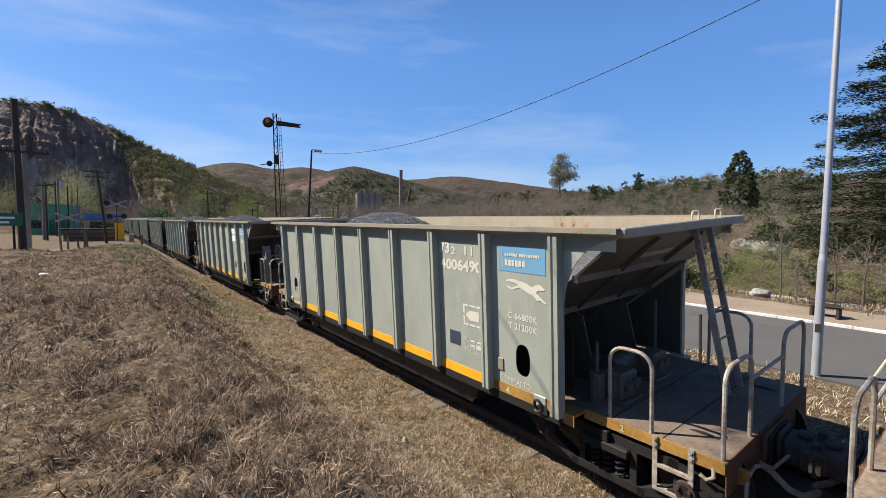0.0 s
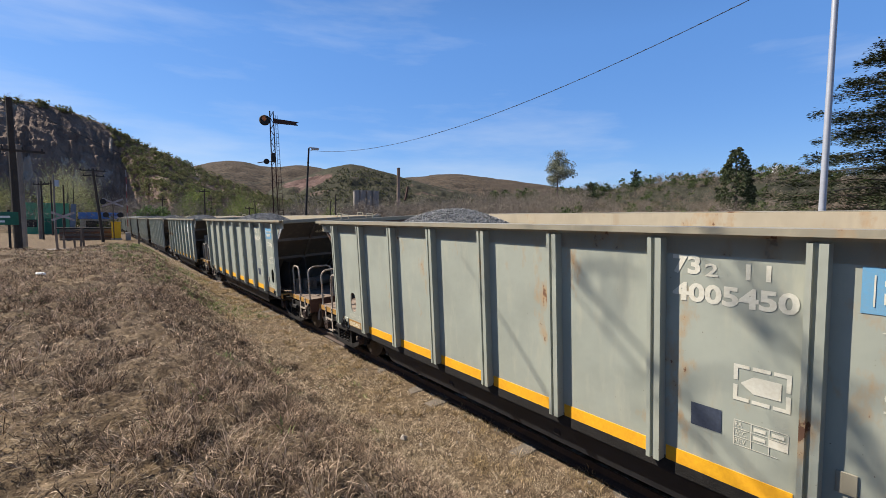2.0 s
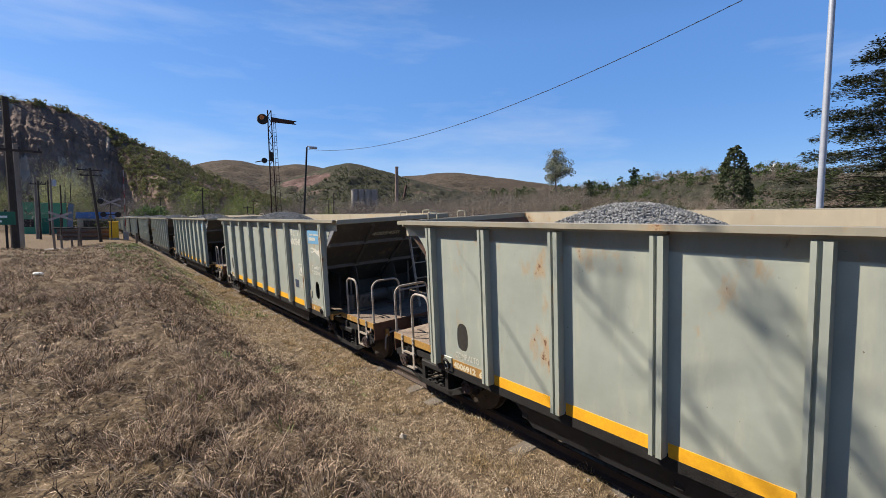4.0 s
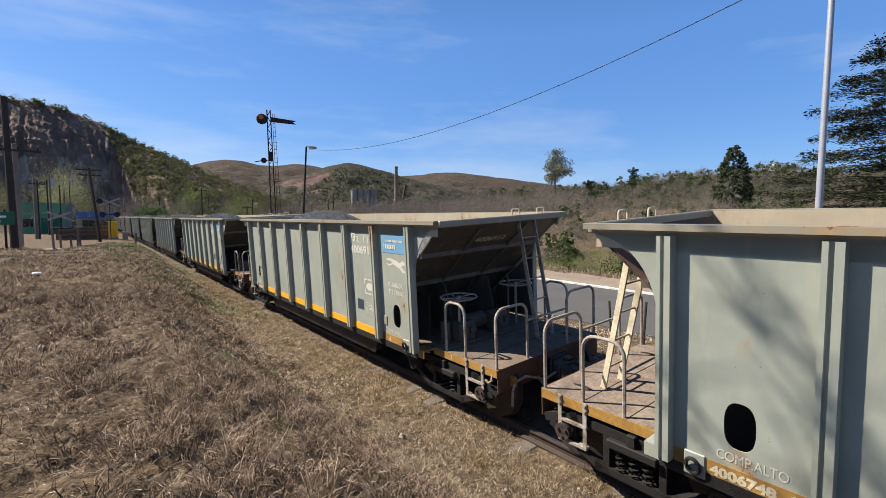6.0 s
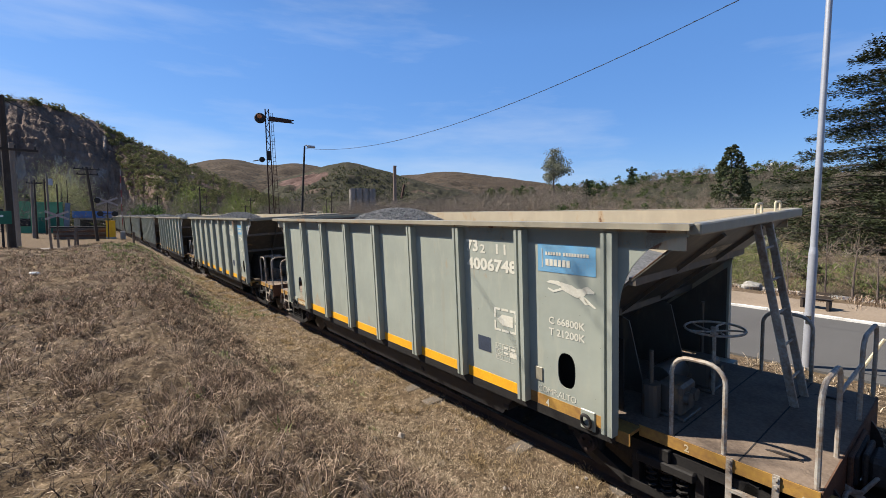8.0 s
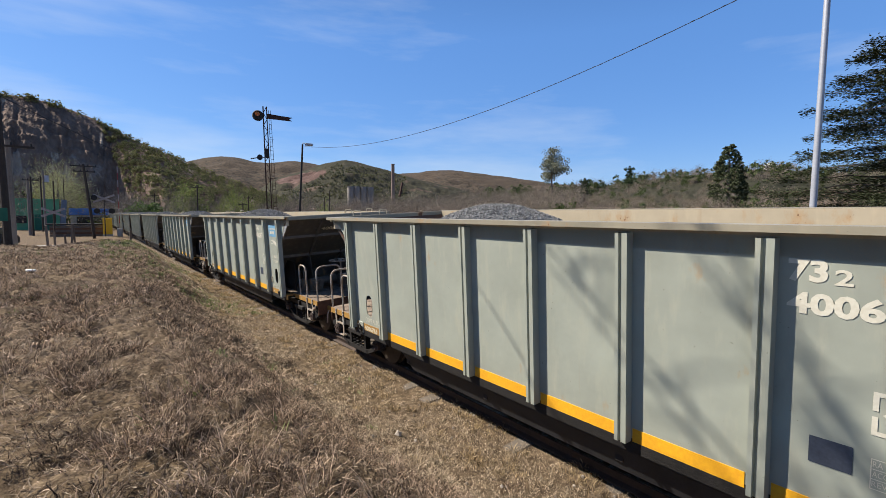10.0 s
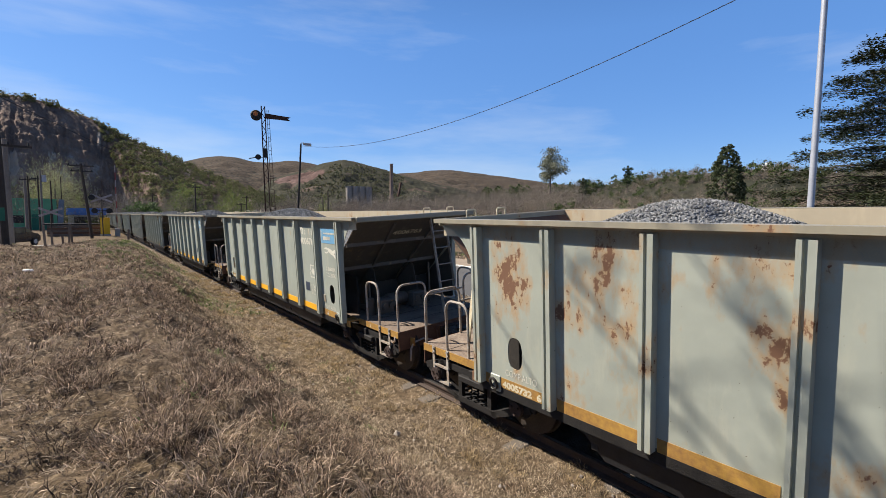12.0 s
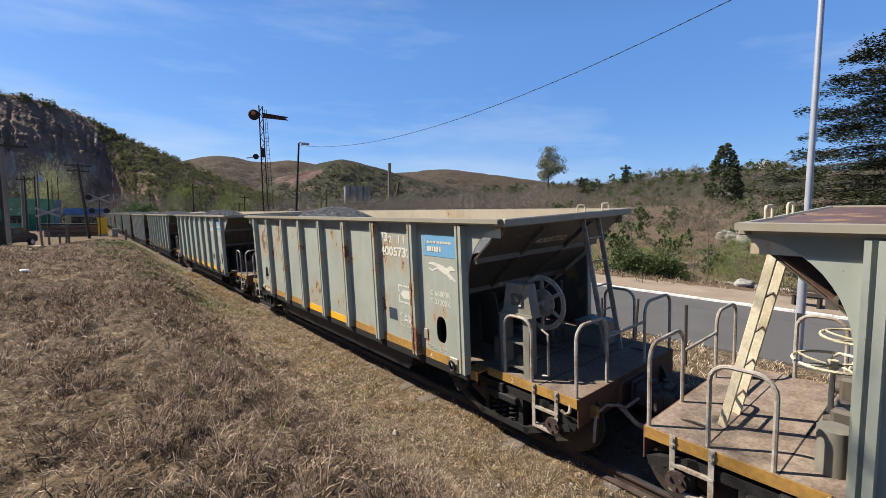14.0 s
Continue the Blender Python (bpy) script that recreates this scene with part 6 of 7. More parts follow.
def hill_z(az, d):
    """Height of the right-hand hillside above the far half of the valley."""
    f = (d / 330 - 0.38) / 0.62
    return right_hill(az, min(f, 1.0))[2] if f > 0 else -99


def wood_pts(n, az0, az1, d0, d1, seed):
    g = np.random.default_rng(seed)
    out = []
    for _ in range(n):
        a, d = g.uniform(az0, az1), g.uniform(d0, d1)
        x, y = at_bearing(a, d)
        z = max(land(x, y), hill_z(a, d) if a > 31 else -99)
        if x > 26 or y > 100:
            out.append((x, y, z - 0.4))
    return out


near_scrub = slope_pts(260, 44, 96, 36, 95, 41)
tagged(mass("scrub", *scatter(KINDS, near_scrub, 0.4, 0.85, 1), TWIG_GREY), "bare grey-brown scrub on the valley floor", "scrub", kind="stuff")
tagged(mass("woods", *scatter(FAR_KINDS, wood_pts(1500, -8, 98, 85, 330, 42), 0.7, 1.4, 2), TWIG), "bare winter woods over the slopes", "woods", kind="stuff")
g = np.random.default_rng(142)
pts = []
for _ in range(300):
    a, d = g.uniform(10, 54), g.uniform(120, 270)
    px, py = at_bearing(a, d)
    if px > 26:
        pts.append((px, py, max(land(px, py), hill_z(a, d) if a > 31 else -99) - 0.3))
for _ in range(190):
    a, d = g.uniform(19, 56), g.uniform(150, 240)
    px, py = at_bearing(a, d)
    pts.append((px, py, max(land(px, py), hill_z(a, d) if a > 31 else -99) + 1.5))
tagged(mass("valley_woods", *scatter(FAR_KINDS, pts, 1.3, 2.2, 12), TWIG), "tall bare trees along the valley", "woods", kind="stuff")
tagged(mass("warm_woods", *scatter(FAR_KINDS, wood_pts(430, -8, 96, 60, 330, 43), 0.8, 1.4, 3), TWIG_WARM), "leafless brown trees among the woods", "woods", kind="stuff")
tagged(mass("green_bushes", *scatter(LKINDS, wood_pts(480, -8, 96, 45, 330, 44), 0.45, 1.2, 4), LEAF), "scattered green trees among bare woods", "trees", kind="stuff")
tagged(mass("spring_bushes", *scatter(KINDS[:2] , slope_pts(46, 50, 82, 32, 60, 45), 0.45, 0.8, 5), LEAF_LIGHT), "willow bushes in first yellow-green leaf", "bushes", kind="stuff")
tagged(mass("reed_scrub", *scatter([KINDS[2]], slope_pts(70, 50, 92, 28, 44, 47), 0.35, 0.7, 6), TWIG_WARM), "low warm brown brush by the road", "scrub", kind="stuff")
# dark evergreen bushes behind the kerb
for az, d, s in ((61.2, 28.5, 0.62), (63.6, 27.6, 0.56), (65.8, 27.2, 0.5), (66.9, 29.5, 0.45)):
    x, y = at_bearing(az, d)
    V, F = leaf_cloud(2600, 2.7 * s, 2.5 * s, 0.0, 0.075, int(az * 10), 0, 0.0, 34)
    b = empty("evergreen_bush", pose(x, y, land(x, y)), "dark green leafy bush behind the road", "bush")
    part("trunk", trunk_bm(1.6 * s, 0.06, 5, 0.8, int(az)), BARK, b)
    mass("crown", V, F, LEAF, b)
# boulders
for az, d, s, zz in ((72.9, 66, 1.3, 0.9), (74.2, 64, 1.6, 0.6), (71.8, 67, 1.1, 1.0), (73.6, 25.3, 0.38, 0), (75.2, 66, 0.9, 0.6)):
    x, y = at_bearing(az, d)
    bm = bmesh.new()
    bmesh.ops.create_icosphere(bm, subdivisions=3, radius=1)
    for v in bm.verts:
        n = noise.fractal(v.co * 1.3 + Vector((az, d, 0)), 1.0, 2.0, 4)
        v.co = Vector((v.co.x * s * 1.2, v.co.y * s, v.co.z * s * 0.75)) * (1 + 0.30 * n)
    o = link_mesh("boulder", bm, mat("boulder_rock", (0.34, 0.32, 0.29), 0.9, 0, (0.17, 0.16, 0.14), 1.5, 12, 0.7, 0.6, 14) if s == 1.3 else bpy.data.materials["boulder_rock"], None, "", False)
    o.matrix_basis = pose(x, y, land(x, y) + 0.2 * s + zz, 0, 0, az * 7)
    tagged(o, "pale weathered boulder among the brush", "boulder")
# sandy bank beside the kerb
def bank_z(x, y):
    return height(x, y) + 0.02 + 0.05 * smooth(ROAD_B + 0.3, ROAD_B + 1.0, x) - 0.10 * smooth(21.8, 22.8, x + 0.5 * wave(x, y, 0.9, 2)) - 0.2 * (x < ROAD_B + 0.23)


SAND = mat("sandy_soil", (0.28, 0.22, 0.16), 0.95, 0, (0.17, 0.13, 0.092), 0.8, 14, 0.7, 0.5, 30)
tagged(grid("sandy_verge", np.linspace(ROAD_B + 0.22, 23.6, 26), np.linspace(-12, 46, 120), bank_z, SAND), "strip of bare sandy soil beyond the kerb", "verge", kind="structure")

# scrub on the cliff hill, and light green poplars below it
g = np.random.default_rng(77)
pts = []
while len(pts) < 3600:
    a, f = g.uniform(-10, 22), g.uniform(0.06, 1.0)
    if a < 2.2 + 3.2 * (0.75 - f) and f < 0.95 and f > 0.2:
        continue
    px, py, pz = cliff(a, f)
    pts.append((px, py, pz - 0.8))
tagged(mass("hill_scrub", *scatter(FAR_KINDS, pts[:1300], 0.5, 1.2, 8), TWIG_WARM), "brown scrub over the rocky hill", "scrub", kind="stuff")
tagged(mass("hill_bushes", *scatter(FAR_LKINDS, pts[1300:], 0.6, 1.35, 9), island_mat("hill_leaves", (0.06, 0.068, 0.026), (0.24, 0.235, 0.105), 0.8, 0.3)), "dull green bushes over the rocky hill", "bushes", kind="stuff")
pts = []
while len(pts) < 1500:
    a, f = g.uniform(17, 34), g.uniform(0.2, 0.93)
    if f > 0.42 + 0.05 * (a - 19) + 0.12 * math.sin(a * 2.3) or (a < 23 and f > 0.5):
        continue
    px, py, pz = quarry_hill(a, f)
    pts.append((px, py, pz - 1.5))
tagged(mass("far_bushes", *scatter([leaf_cloud(44, 2.4, 3.0, 0.0, 0.6, 6, 0, 0, 7)], pts, 0.8, 2.0, 29), island_mat("far_bush_leaves", (0.065, 0.07, 0.04), (0.17, 0.165, 0.095), 0.9, 0.3)), "dull green bushes on the quarry hill", "bushes", kind="stuff")
tall_pts = []
for a, d in ((-2.7, 128), (-1.9, 132), (-1.0, 140), (-7.4, 120), (-6.3, 125)):
    px, py = at_bearing(a, d)
    tall_pts.append((px, py, land(px, py)))
tagged(mass("willows", *scatter([twig_cloud(2200, 2.6, 6.6, 0.6, 0.34, 0.03, 62, 0.3)], tall_pts, 1.55, 1.95, 14), island_mat("budding_twigs", (0.10, 0.11, 0.04), (0.30, 0.29, 0.14), 0.9, 0.2)), "tall willows coming into leaf behind the crossing", "trees", kind="stuff")
pts = []
for a, d in ((-2.6, 150), (-1.6, 160), (-3.4, 170), (-0.6, 180), (8.6, 120), (9.2, 128), (7.9, 130), (15, 110), (12.5, 115), (24.0, 90), (13.6, 100)):
    px, py = at_bearing(a, d)
    pts.append((px, py, land(px, py)))
tagged(mass("poplars", *scatter([twig_cloud(900, 2.4, 8.0, 0.8, 0.7, 0.06, 61, 0.9)], pts, 0.9, 1.25, 10), LEAF_LIGHT), "trees in first light green leaf by the crossing", "trees", kind="stuff")

# a round green tree and a willow in first leaf behind the crossing
x, y = at_bearing(5.3, 110)
tree("green_tree", x, y, trunk_bm(4.5, 0.2, 8, 2.5, 15), *leaf_cloud(2600, 4.2, 6.4, 0.4, 0.22, 71, 0, 0.1, 40), island_mat("broad_leaves", (0.035, 0.065, 0.016), (0.13, 0.20, 0.055), 0.7, 0.25), "round green leafy tree behind the crossing")
x, y = at_bearing(9.4, 115)
tree("willow_tree", x, y, trunk_bm(8.5, 0.22, 10, 2.6, 16), *leaf_cloud(3400, 3.3, 10.6, 2.0, 0.17, 72, 0, 0.1, 46), LEAF_LIGHT, "willow in first yellow-green leaf")
x, y = at_bearing(-2.0, 112)
tree("budding_tree", x, y, trunk_bm(11.5, 0.28, 12, 3.6, 17), *twig_cloud(5200, 6.6, 14.5, 1.5, 0.5, 0.05, 73, 0.3), island_mat("budding_branches", (0.15, 0.15, 0.065), (0.42, 0.40, 0.22), 0.9, 0.35), "tall spreading tree with pale green buds")

# trees along the ridge, and taller ones behind the crossing
g = np.random.default_rng(201)
ridge_a, ridge_b = [], []
for k in range(640):
    a, f = g.uniform(44, 97), g.uniform(0.72, 1.0)
    (ridge_b if g.random() < 0.33 else ridge_a).append(tuple(np.array(right_hill(a, f)) - np.array((0, 0, 0.5))))
tagged(mass("ridge_woods", *scatter(FAR_KINDS, ridge_a, 0.8, 1.5, 21), TWIG), "bare trees along the ridge", "woods", kind="stuff")
tagged(mass("ridge_evergreens", *scatter(FAR_LKINDS, ridge_b, 0.9, 2.1, 22), LEAF), "dark evergreens along the ridge", "trees", kind="stuff")
pts = []
for k in range(80):
    a = g.uniform(-9, 15)
    d = g.uniform(125 if a < 1.5 else 95, 190)
    px, py = at_bearing(a, d)
    pts.append((px, py, land(px, py) - 0.2))
tagged(mass("crossing_woods", *scatter([twig_cloud(1500, 2.5, 5.2, 0.6, 0.34, 0.020, 63, 0.3)], pts[:52], 1.2, 1.9, 23), TWIG), "tall bare trees behind the crossing", "woods", kind="stuff")
tagged(mass("crossing_greens", *scatter(LKINDS, pts[52:], 0.8, 1.5, 24), LEAF), "green trees behind the crossing", "trees", kind="stuff")


# ---- poles, lamps and signals ----
def spot(az, d, z=None):
    x, y = at_bearing(az, d)
    return x, y, land(x, y) if z is None else z


post = empty("lamp_post", pose(12.23, 2.5, -0.32), "tall grey steel lamp post beside the road", "lamp post")
bm = bmesh.new()
cyl(bm, (0, 0, 0), (0, 0, 2.55), 0.088, 0.085, 18)
cyl(bm, (0, 0, 2.55), (0, 0, 2.70), 0.085, 0.066, 18)
cyl(bm, (0, 0, 2.70), (0, 0, 9.2), 0.066, 0.055, 18)
part("shaft", bm, GALV, post, "", True)
part("plate", boxed(-0.092, -0.06, -0.045, 0.045, 1.02, 1.2), BLACK, post, "small black plate")
bm = bmesh.new()
tube(bm, [(0, 0, 9.0), (-0.1, 0, 9.3), (0.5, 0, 9.5), (1.2, 0, 9.55)], 0.035, 8)
arm = part("arm", bm, GALV, post, "", True)
part("lantern", boxed(1.1, 1.75, -0.13, 0.13, 9.47, 9.6, bevel=0.03), GALV, arm)

lp = empty("street_lamp", pose(*spot(20.62, 33.2, -0.3)), "old leaning steel street lamp beside the road", "street lamp")
bm = bmesh.new()
cyl(bm, (0, 0, 0), (0.40, -0.20, 8.25), 0.09, 0.06, 12)
part("shaft", bm, BLACK, lp, "dark painted pole")
bm = bmesh.new()
tube(bm, [(0.39, -0.2, 8.1), (0.42, -0.2, 8.3), (0.6, -0.25, 8.33)], 0.03, 8)
part("arm", bm, GALV, lp)
part("lantern", boxed(0.55, 1.12, -0.37, -0.15, 8.16, 8.33, bevel=0.05), GALV, lp, "grey lantern head")

# bundled cable between the lamp posts
pts = []
for k in range(41):
    t = k / 40
    y = 30.5 + (2.5 - 30.5) * t
    pts.append((12.05 + 0.15 * t, y, 7.75 * (1 - t) + 8.45 * t - 5.2 * t * (1 - t)))
bm = bmesh.new()
tube(bm, pts, 0.009, 6)
for k in range(0, 40, 1):
    a, b = Vector(pts[k]), Vector(pts[k + 1])
    tube(bm, [a.lerp(b, f) + Vector((0.014 * math.cos(9 * f), 0, 0.014 * math.sin(9 * f))) for f in (0, 0.25, 0.5, 0.75, 1)], 0.005, 4)
cab = link_mesh("overhead_cable", bm, BLACK)
tagged(cab, "twisted black cable slung between lamp posts", "cable")


def semaphore():
    x, y, z = spot(17.68, 30.5, -0.15)
    s = empty("semaphore_signal", pose(x, y, z, 0, 0, -17), "old lattice semaphore signal with a swallow-tailed arm", "railway signal")
    H = 9.85
    lean = -0.26
    w0, w1 = 0.16, 0.10
    def leg(sx, sy, f):
        w = w0 + (w1 - w0) * f
        return Vector((sx * w + lean * f, sy * w, H * f))
    for sx in (-1, 1):
        for sy in (-1, 1):
            bm = bmesh.new()
            tube(bm, [leg(sx, sy, 0), leg(sx, sy, 1)], 0.05 if sx < 0 else 0.042, 4)
            part("mast_leg", bm, RUST_DARK, s)
    n = 26
    for sy in (-1, 1):
        bm = bmesh.new()
        for k in range(n):
            tube(bm, [leg(-1 if k % 2 else 1, sy, k / n), leg(1 if k % 2 else -1, sy, (k + 1) / n)], 0.014, 4)
        part("lattice", bm, RUST_DARK, s)
    for sx in (-1, 1):
        bm = bmesh.new()
        for k in range(n):
            tube(bm, [leg(sx, -1 if k % 2 else 1, k / n), leg(sx, 1 if k % 2 else -1, (k + 1) / n)], 0.014, 4)
        part("lattice", bm, RUST_DARK, s)
    # ladder on the right side
    lad = None
    bm = bmesh.new()
    for dx in (0.24, 0.52):
        tube(bm, [(dx, 0, 0.2), (dx * (0.62 if dx > 0.3 else 0.9) + lean * 0.97, 0, H * 0.98)], 0.018, 4)
    lad = part("ladder", bm, RUST_DARK, s)
    for k in range(34):
        f = 0.04 + k * 0.0275
        bm = bmesh.new()
        cyl(bm, (0.24 * (1 - 0.1 * f) + lean * f, 0, H * f), (0.52 * (1 - 0.38 * f) + lean * f, 0, H * f), 0.013, None, 5)
        part("rung", bm, RUST_DARK, lad)
    for f in (0.3, 0.55, 0.8):
        bm = bmesh.new()
        tube(bm, [(0.12 + lean * f, 0, H * f), (0.42 + lean * f, 0, H * f)], 0.014, 4)
        part("bracket", bm, RUST_DARK, s)
    zt = H - 0.62
    xl = lean * 0.94
    bm = bmesh.new()
    prism(bm, [(xl + 0.12, zt - 0.14), (xl + 0.12, zt + 0.17), (xl + 1.62, zt + 0.05), (xl + 1.42, zt - 0.06), (xl + 1.60, zt - 0.18)], 1, -0.2, -0.18)
    a = part("signal_arm", bm, RUST_DARK, s, "dark rusty swallow-tailed arm")
    bm = bmesh.new()
    cyl(bm, (xl - 0.42, -0.15, zt + 0.02), (xl - 0.42, -0.27, zt + 0.02), 0.33, 0.28, 20)
    d = part("spectacle", bm, BLACK, s, "round black spectacle plate")
    bm = bmesh.new()
    cyl(bm, (xl - 0.45, -0.27, zt + 0.10), (xl - 0.45, -0.29, zt + 0.10), 0.14, None, 16)
    part("lens", bm, ORANGE, d, "dull orange lens")
    z2 = H * 0.68
    bm = bmesh.new()
    cyl(bm, (-0.42 + lean * 0.68, -0.15, z2), (-0.42 + lean * 0.68, -0.2, z2), 0.17, None, 16)
    tube(bm, [(-0.42 + lean * 0.68, -0.17, z2), (-0.95 + lean * 0.68, -0.17, z2 - 0.12)], 0.03, 6)
    tube(bm, [(-0.42 + lean * 0.68, -0.17, z2), (0.1 + lean * 0.68, -0.1, z2)], 0.02, 6)
    part("counterweight", bm, BLACK, s)
    part("lamp_case", boxed(lean * 0.7 - 0.14, lean * 0.7 + 0.14, -0.3, -0.1, H * 0.68, H * 0.68 + 0.55, bevel=0.02), BLACK, s)


RUST_DARK = mat("dark_rusty_iron", (0.075, 0.036, 0.026), 0.85, 0.1, (0.028, 0.017, 0.014), 6, 40, 0.8, 0.2, 60)
ORANGE = mat("orange_glass", (0.55, 0.16, 0.03), 0.25, 0, (0.45, 0.12, 0.02), 5, 30, 0.5, 0.0)
semaphore()


def wood_pole(az, d, z, h, r, lean_x=0.0, arms=(), label="dark wooden utility pole"):
    x, y, zz = spot(az, d, z)
    p = empty("utility_pole", pose(x, y, zz, 0, 0, -az), label, "utility pole")
    bm = bmesh.new()
    tube(bm, [(0, 0, -0.3), (lean_x * 0.5, 0, h * 0.5), (lean_x, 0, h)], [r, r * 0.88, r * 0.75], 10)
    part("pole", bm, WOOD, p)
    for f, w in arms:
        cx = lean_x * f
        ca = part("crossarm", boxed(cx - w, cx + w, -0.18, -0.08, h * f - 0.06, h * f + 0.06), WOOD, p)
        k = 4
        for j in range(k):
            xx = cx - w * 0.9 + 2 * w * 0.9 * j / (k - 1)
            bm = bmesh.new()
            cyl(bm, (xx, -0.13, h * f + 0.06), (xx, -0.13, h * f + 0.22), 0.05, 0.035, 8)
            part("insulator", bm, BLACK, ca)
    return p


wood_pole(-5.65, 34.0, 1.05, 8.35, 0.19, -0.10, ((0.66, 1.35),), "tall dark wooden utility pole at the end of the mound")
wood_pole(0.67, 66, 0.0, 8.6, 0.17, -0.75, ((0.97, 1.2), (0.90, 1.0)), "leaning dark wooden utility pole by the crossing")
for az, d, h, r in ((9.95, 85, 8.2, 0.14), (-3.9, 78, 7.6, 0.12), (-2.3, 82, 7.4, 0.11), (15.2, 95, 7.0, 0.12), (14.6, 95, 5.5, 0.14), (23.9, 62, 5.8, 0.09), (24.5, 60, 6.6, 0.10), (10.6, 140, 9.5, 0.12), (-3.2, 95, 8.8, 0.13), (5.9, 110, 7.5, 0.12), (-1.55, 90, 8.5, 0.06)):
    wood_pole(az, d, None, h, r, 0.0, ((0.94, 0.8),) if r > 0.115 else (), "weathered wooden utility pole beyond the crossing")


OLD_CONCRETE = mat("old_concrete", (0.20, 0.17, 0.145), 0.9, 0, (0.12, 0.10, 0.085), 1.5, 20, 0.7, 0.2, 40)


def concrete_pole(az, d, z0, h, r, label):
    x, y, z = spot(az, d, z0)
    p = empty("concrete_pole", pose(x, y, z, 0, 0, -az), label, "utility pole")
    bm = bmesh.new()
    tube(bm, [(0, 0, -0.5), (0, 0, h)], [r, r * 0.7], 10)
    part("pole", bm, OLD_CONCRETE, p)
    return p


concrete_pole(-5.3, 41, 0.2, 7.5, 0.22, "thick weathered concrete pole beside the wooden pole")
concrete_pole(-4.1, 80, 0.0, 8.2, 0.2, "pale concrete pole before the green building")
pl = concrete_pole(-3.0, 92, 0.0, 9.6, 0.16, "slender pole with a grey transformer tank")
bm = bmesh.new()
cyl(bm, (0.4, 0, 7.7), (0.4, 0, 8.7), 0.3, None, 14)
part("tank", bm, GALV, pl, "grey transformer tank")
gp = link_mesh("gate_pillar", boxed(-0.32, 0.32, -0.3, 0.3, -0.3, 5.0, bevel=0.03), mat("slate_blue_wall", (0.13, 0.17, 0.22), 0.8, 0, (0.09, 0.11, 0.14), 1, 8, 0.6, 0.1, 20))
gp.matrix_basis = pose(*spot(-1.78, 90), 0, 4, 0)
tagged(gp, "leaning slate blue pillar behind the crossing", "pillar")


def wire(a, b, sag, name="overhead_wire", r=0.012):
    a, b = Vector(a), Vector(b)
    bm = bmesh.new()
    tube(bm, [a.lerp(b, t / 24) - Vector((0, 0, 4 * sag * (t / 24) * (1 - t / 24))) for t in range(25)], r, 4)
    tagged(link_mesh(name, bm, BLACK), "thin black overhead wire", "cable")


pa = spot(-5.65, 34, 9.2)
wire(pa, spot(15.2, 95, 7.0), 1.2, r=0.02)
wire((pa[0] - 12, pa[1] - 16, 11.5), pa, 0.5)
wire((pa[0] - 14, pa[1] - 10, 9.5), (pa[0], pa[1], 8.6), 0.5)
wire((pa[0] - 14, pa[1] - 2, 7.5), (pa[0], pa[1], 6.8), 0.5)


# ---- the level crossing ----
def cross_sign(az, d, zc, size, post_h, label):
    x, y, z = spot(az, d)
    s = empty("crossing_sign", pose(x, y, z, 0, 0, -az), label, "road sign")
    bm = bmesh.new()
    cyl(bm, (0, 0, -0.2), (0, 0, zc + 0.3), 0.06, None, 8)
    part("post", bm, WOOD, s)
    for k, a in enumerate((24, -24)):
        bm = boxed(-size, size, -0.02 - 0.02 * k, -0.02 * k, -0.11, 0.11)
        b = part("board", bm, BOARD, s, "weathered crossbuck board")
        b.matrix_basis = pose(0, -0.08, zc, 0, a, 0)
    return s


BOARD = mat("weathered_board", (0.36, 0.32, 0.30), 0.8, 0, (0.20, 0.15, 0.14), 3, 25, 0.7, 0.1, 40)
c1 = cross_sign(-2.4, 60, 3.0, 1.0, 3, "white crossbuck sign at the level crossing")
c2 = cross_sign(1.55, 72, 4.9, 1.2, 5, "white crossbuck with twin signal lamps at the crossing")
for dx, zz in ((-0.75, 3.3), (0.75, 3.3), (-1.0, 5.0)):
    bm = bmesh.new()
    cyl(bm, (dx, -0.12, zz), (dx, -0.32, zz), 0.34, 0.34, 18)
    part("lamp_disc", bm, BLACK, c2)
part("lamp_bar", boxed(-0.8, 0.8, -0.1, -0.02, 3.25, 3.35), BLACK, c2)
x, y, z = spot(2.75, 74)
b = empty("crossing_barrier", pose(x, y, z, 0, 0, -3), "raised red and white crossing barrier", "barrier")
part("machine_case", boxed(-0.3, 0.3, -0.25, 0.25, 0, 1.1, bevel=0.03), GALV, b)
RED = mat("red_paint", (0.28, 0.06, 0.05), 0.7, 0, (0.20, 0.045, 0.04), 4, 30, 0.6, 0.05, 50)
for k in range(9):
    part("boom_band", boxed(-0.05, 0.05, -0.03, 0.03, 0.9 + k * 0.95, 0.9 + (k + 1) * 0.95), RED if k % 2 else BOARD, b)
x, y, z = spot(1.75, 73)
e = empty("equipment_cabinet", pose(x, y, z, 0, 0, -2), "bright yellow steel equipment cabinet by the crossing", "cabinet")
CAB = mat("cabinet_yellow", (0.75, 0.45, 0.02), 0.5, 0, (0.6, 0.34, 0.02), 2, 20, 0.6, 0.05, 50)
part("body", boxed(-0.5, 0.5, -0.4, 0.4, 0.25, 2.3, bevel=0.03), CAB, e)
part("roof", boxed(-0.56, 0.56, -0.46, 0.46, 2.3, 2.4, bevel=0.02), CAB, e)
part("plinth", boxed(-0.56, 0.56, -0.45, 0.45, -0.2, 0.25), CONCRETE, e)
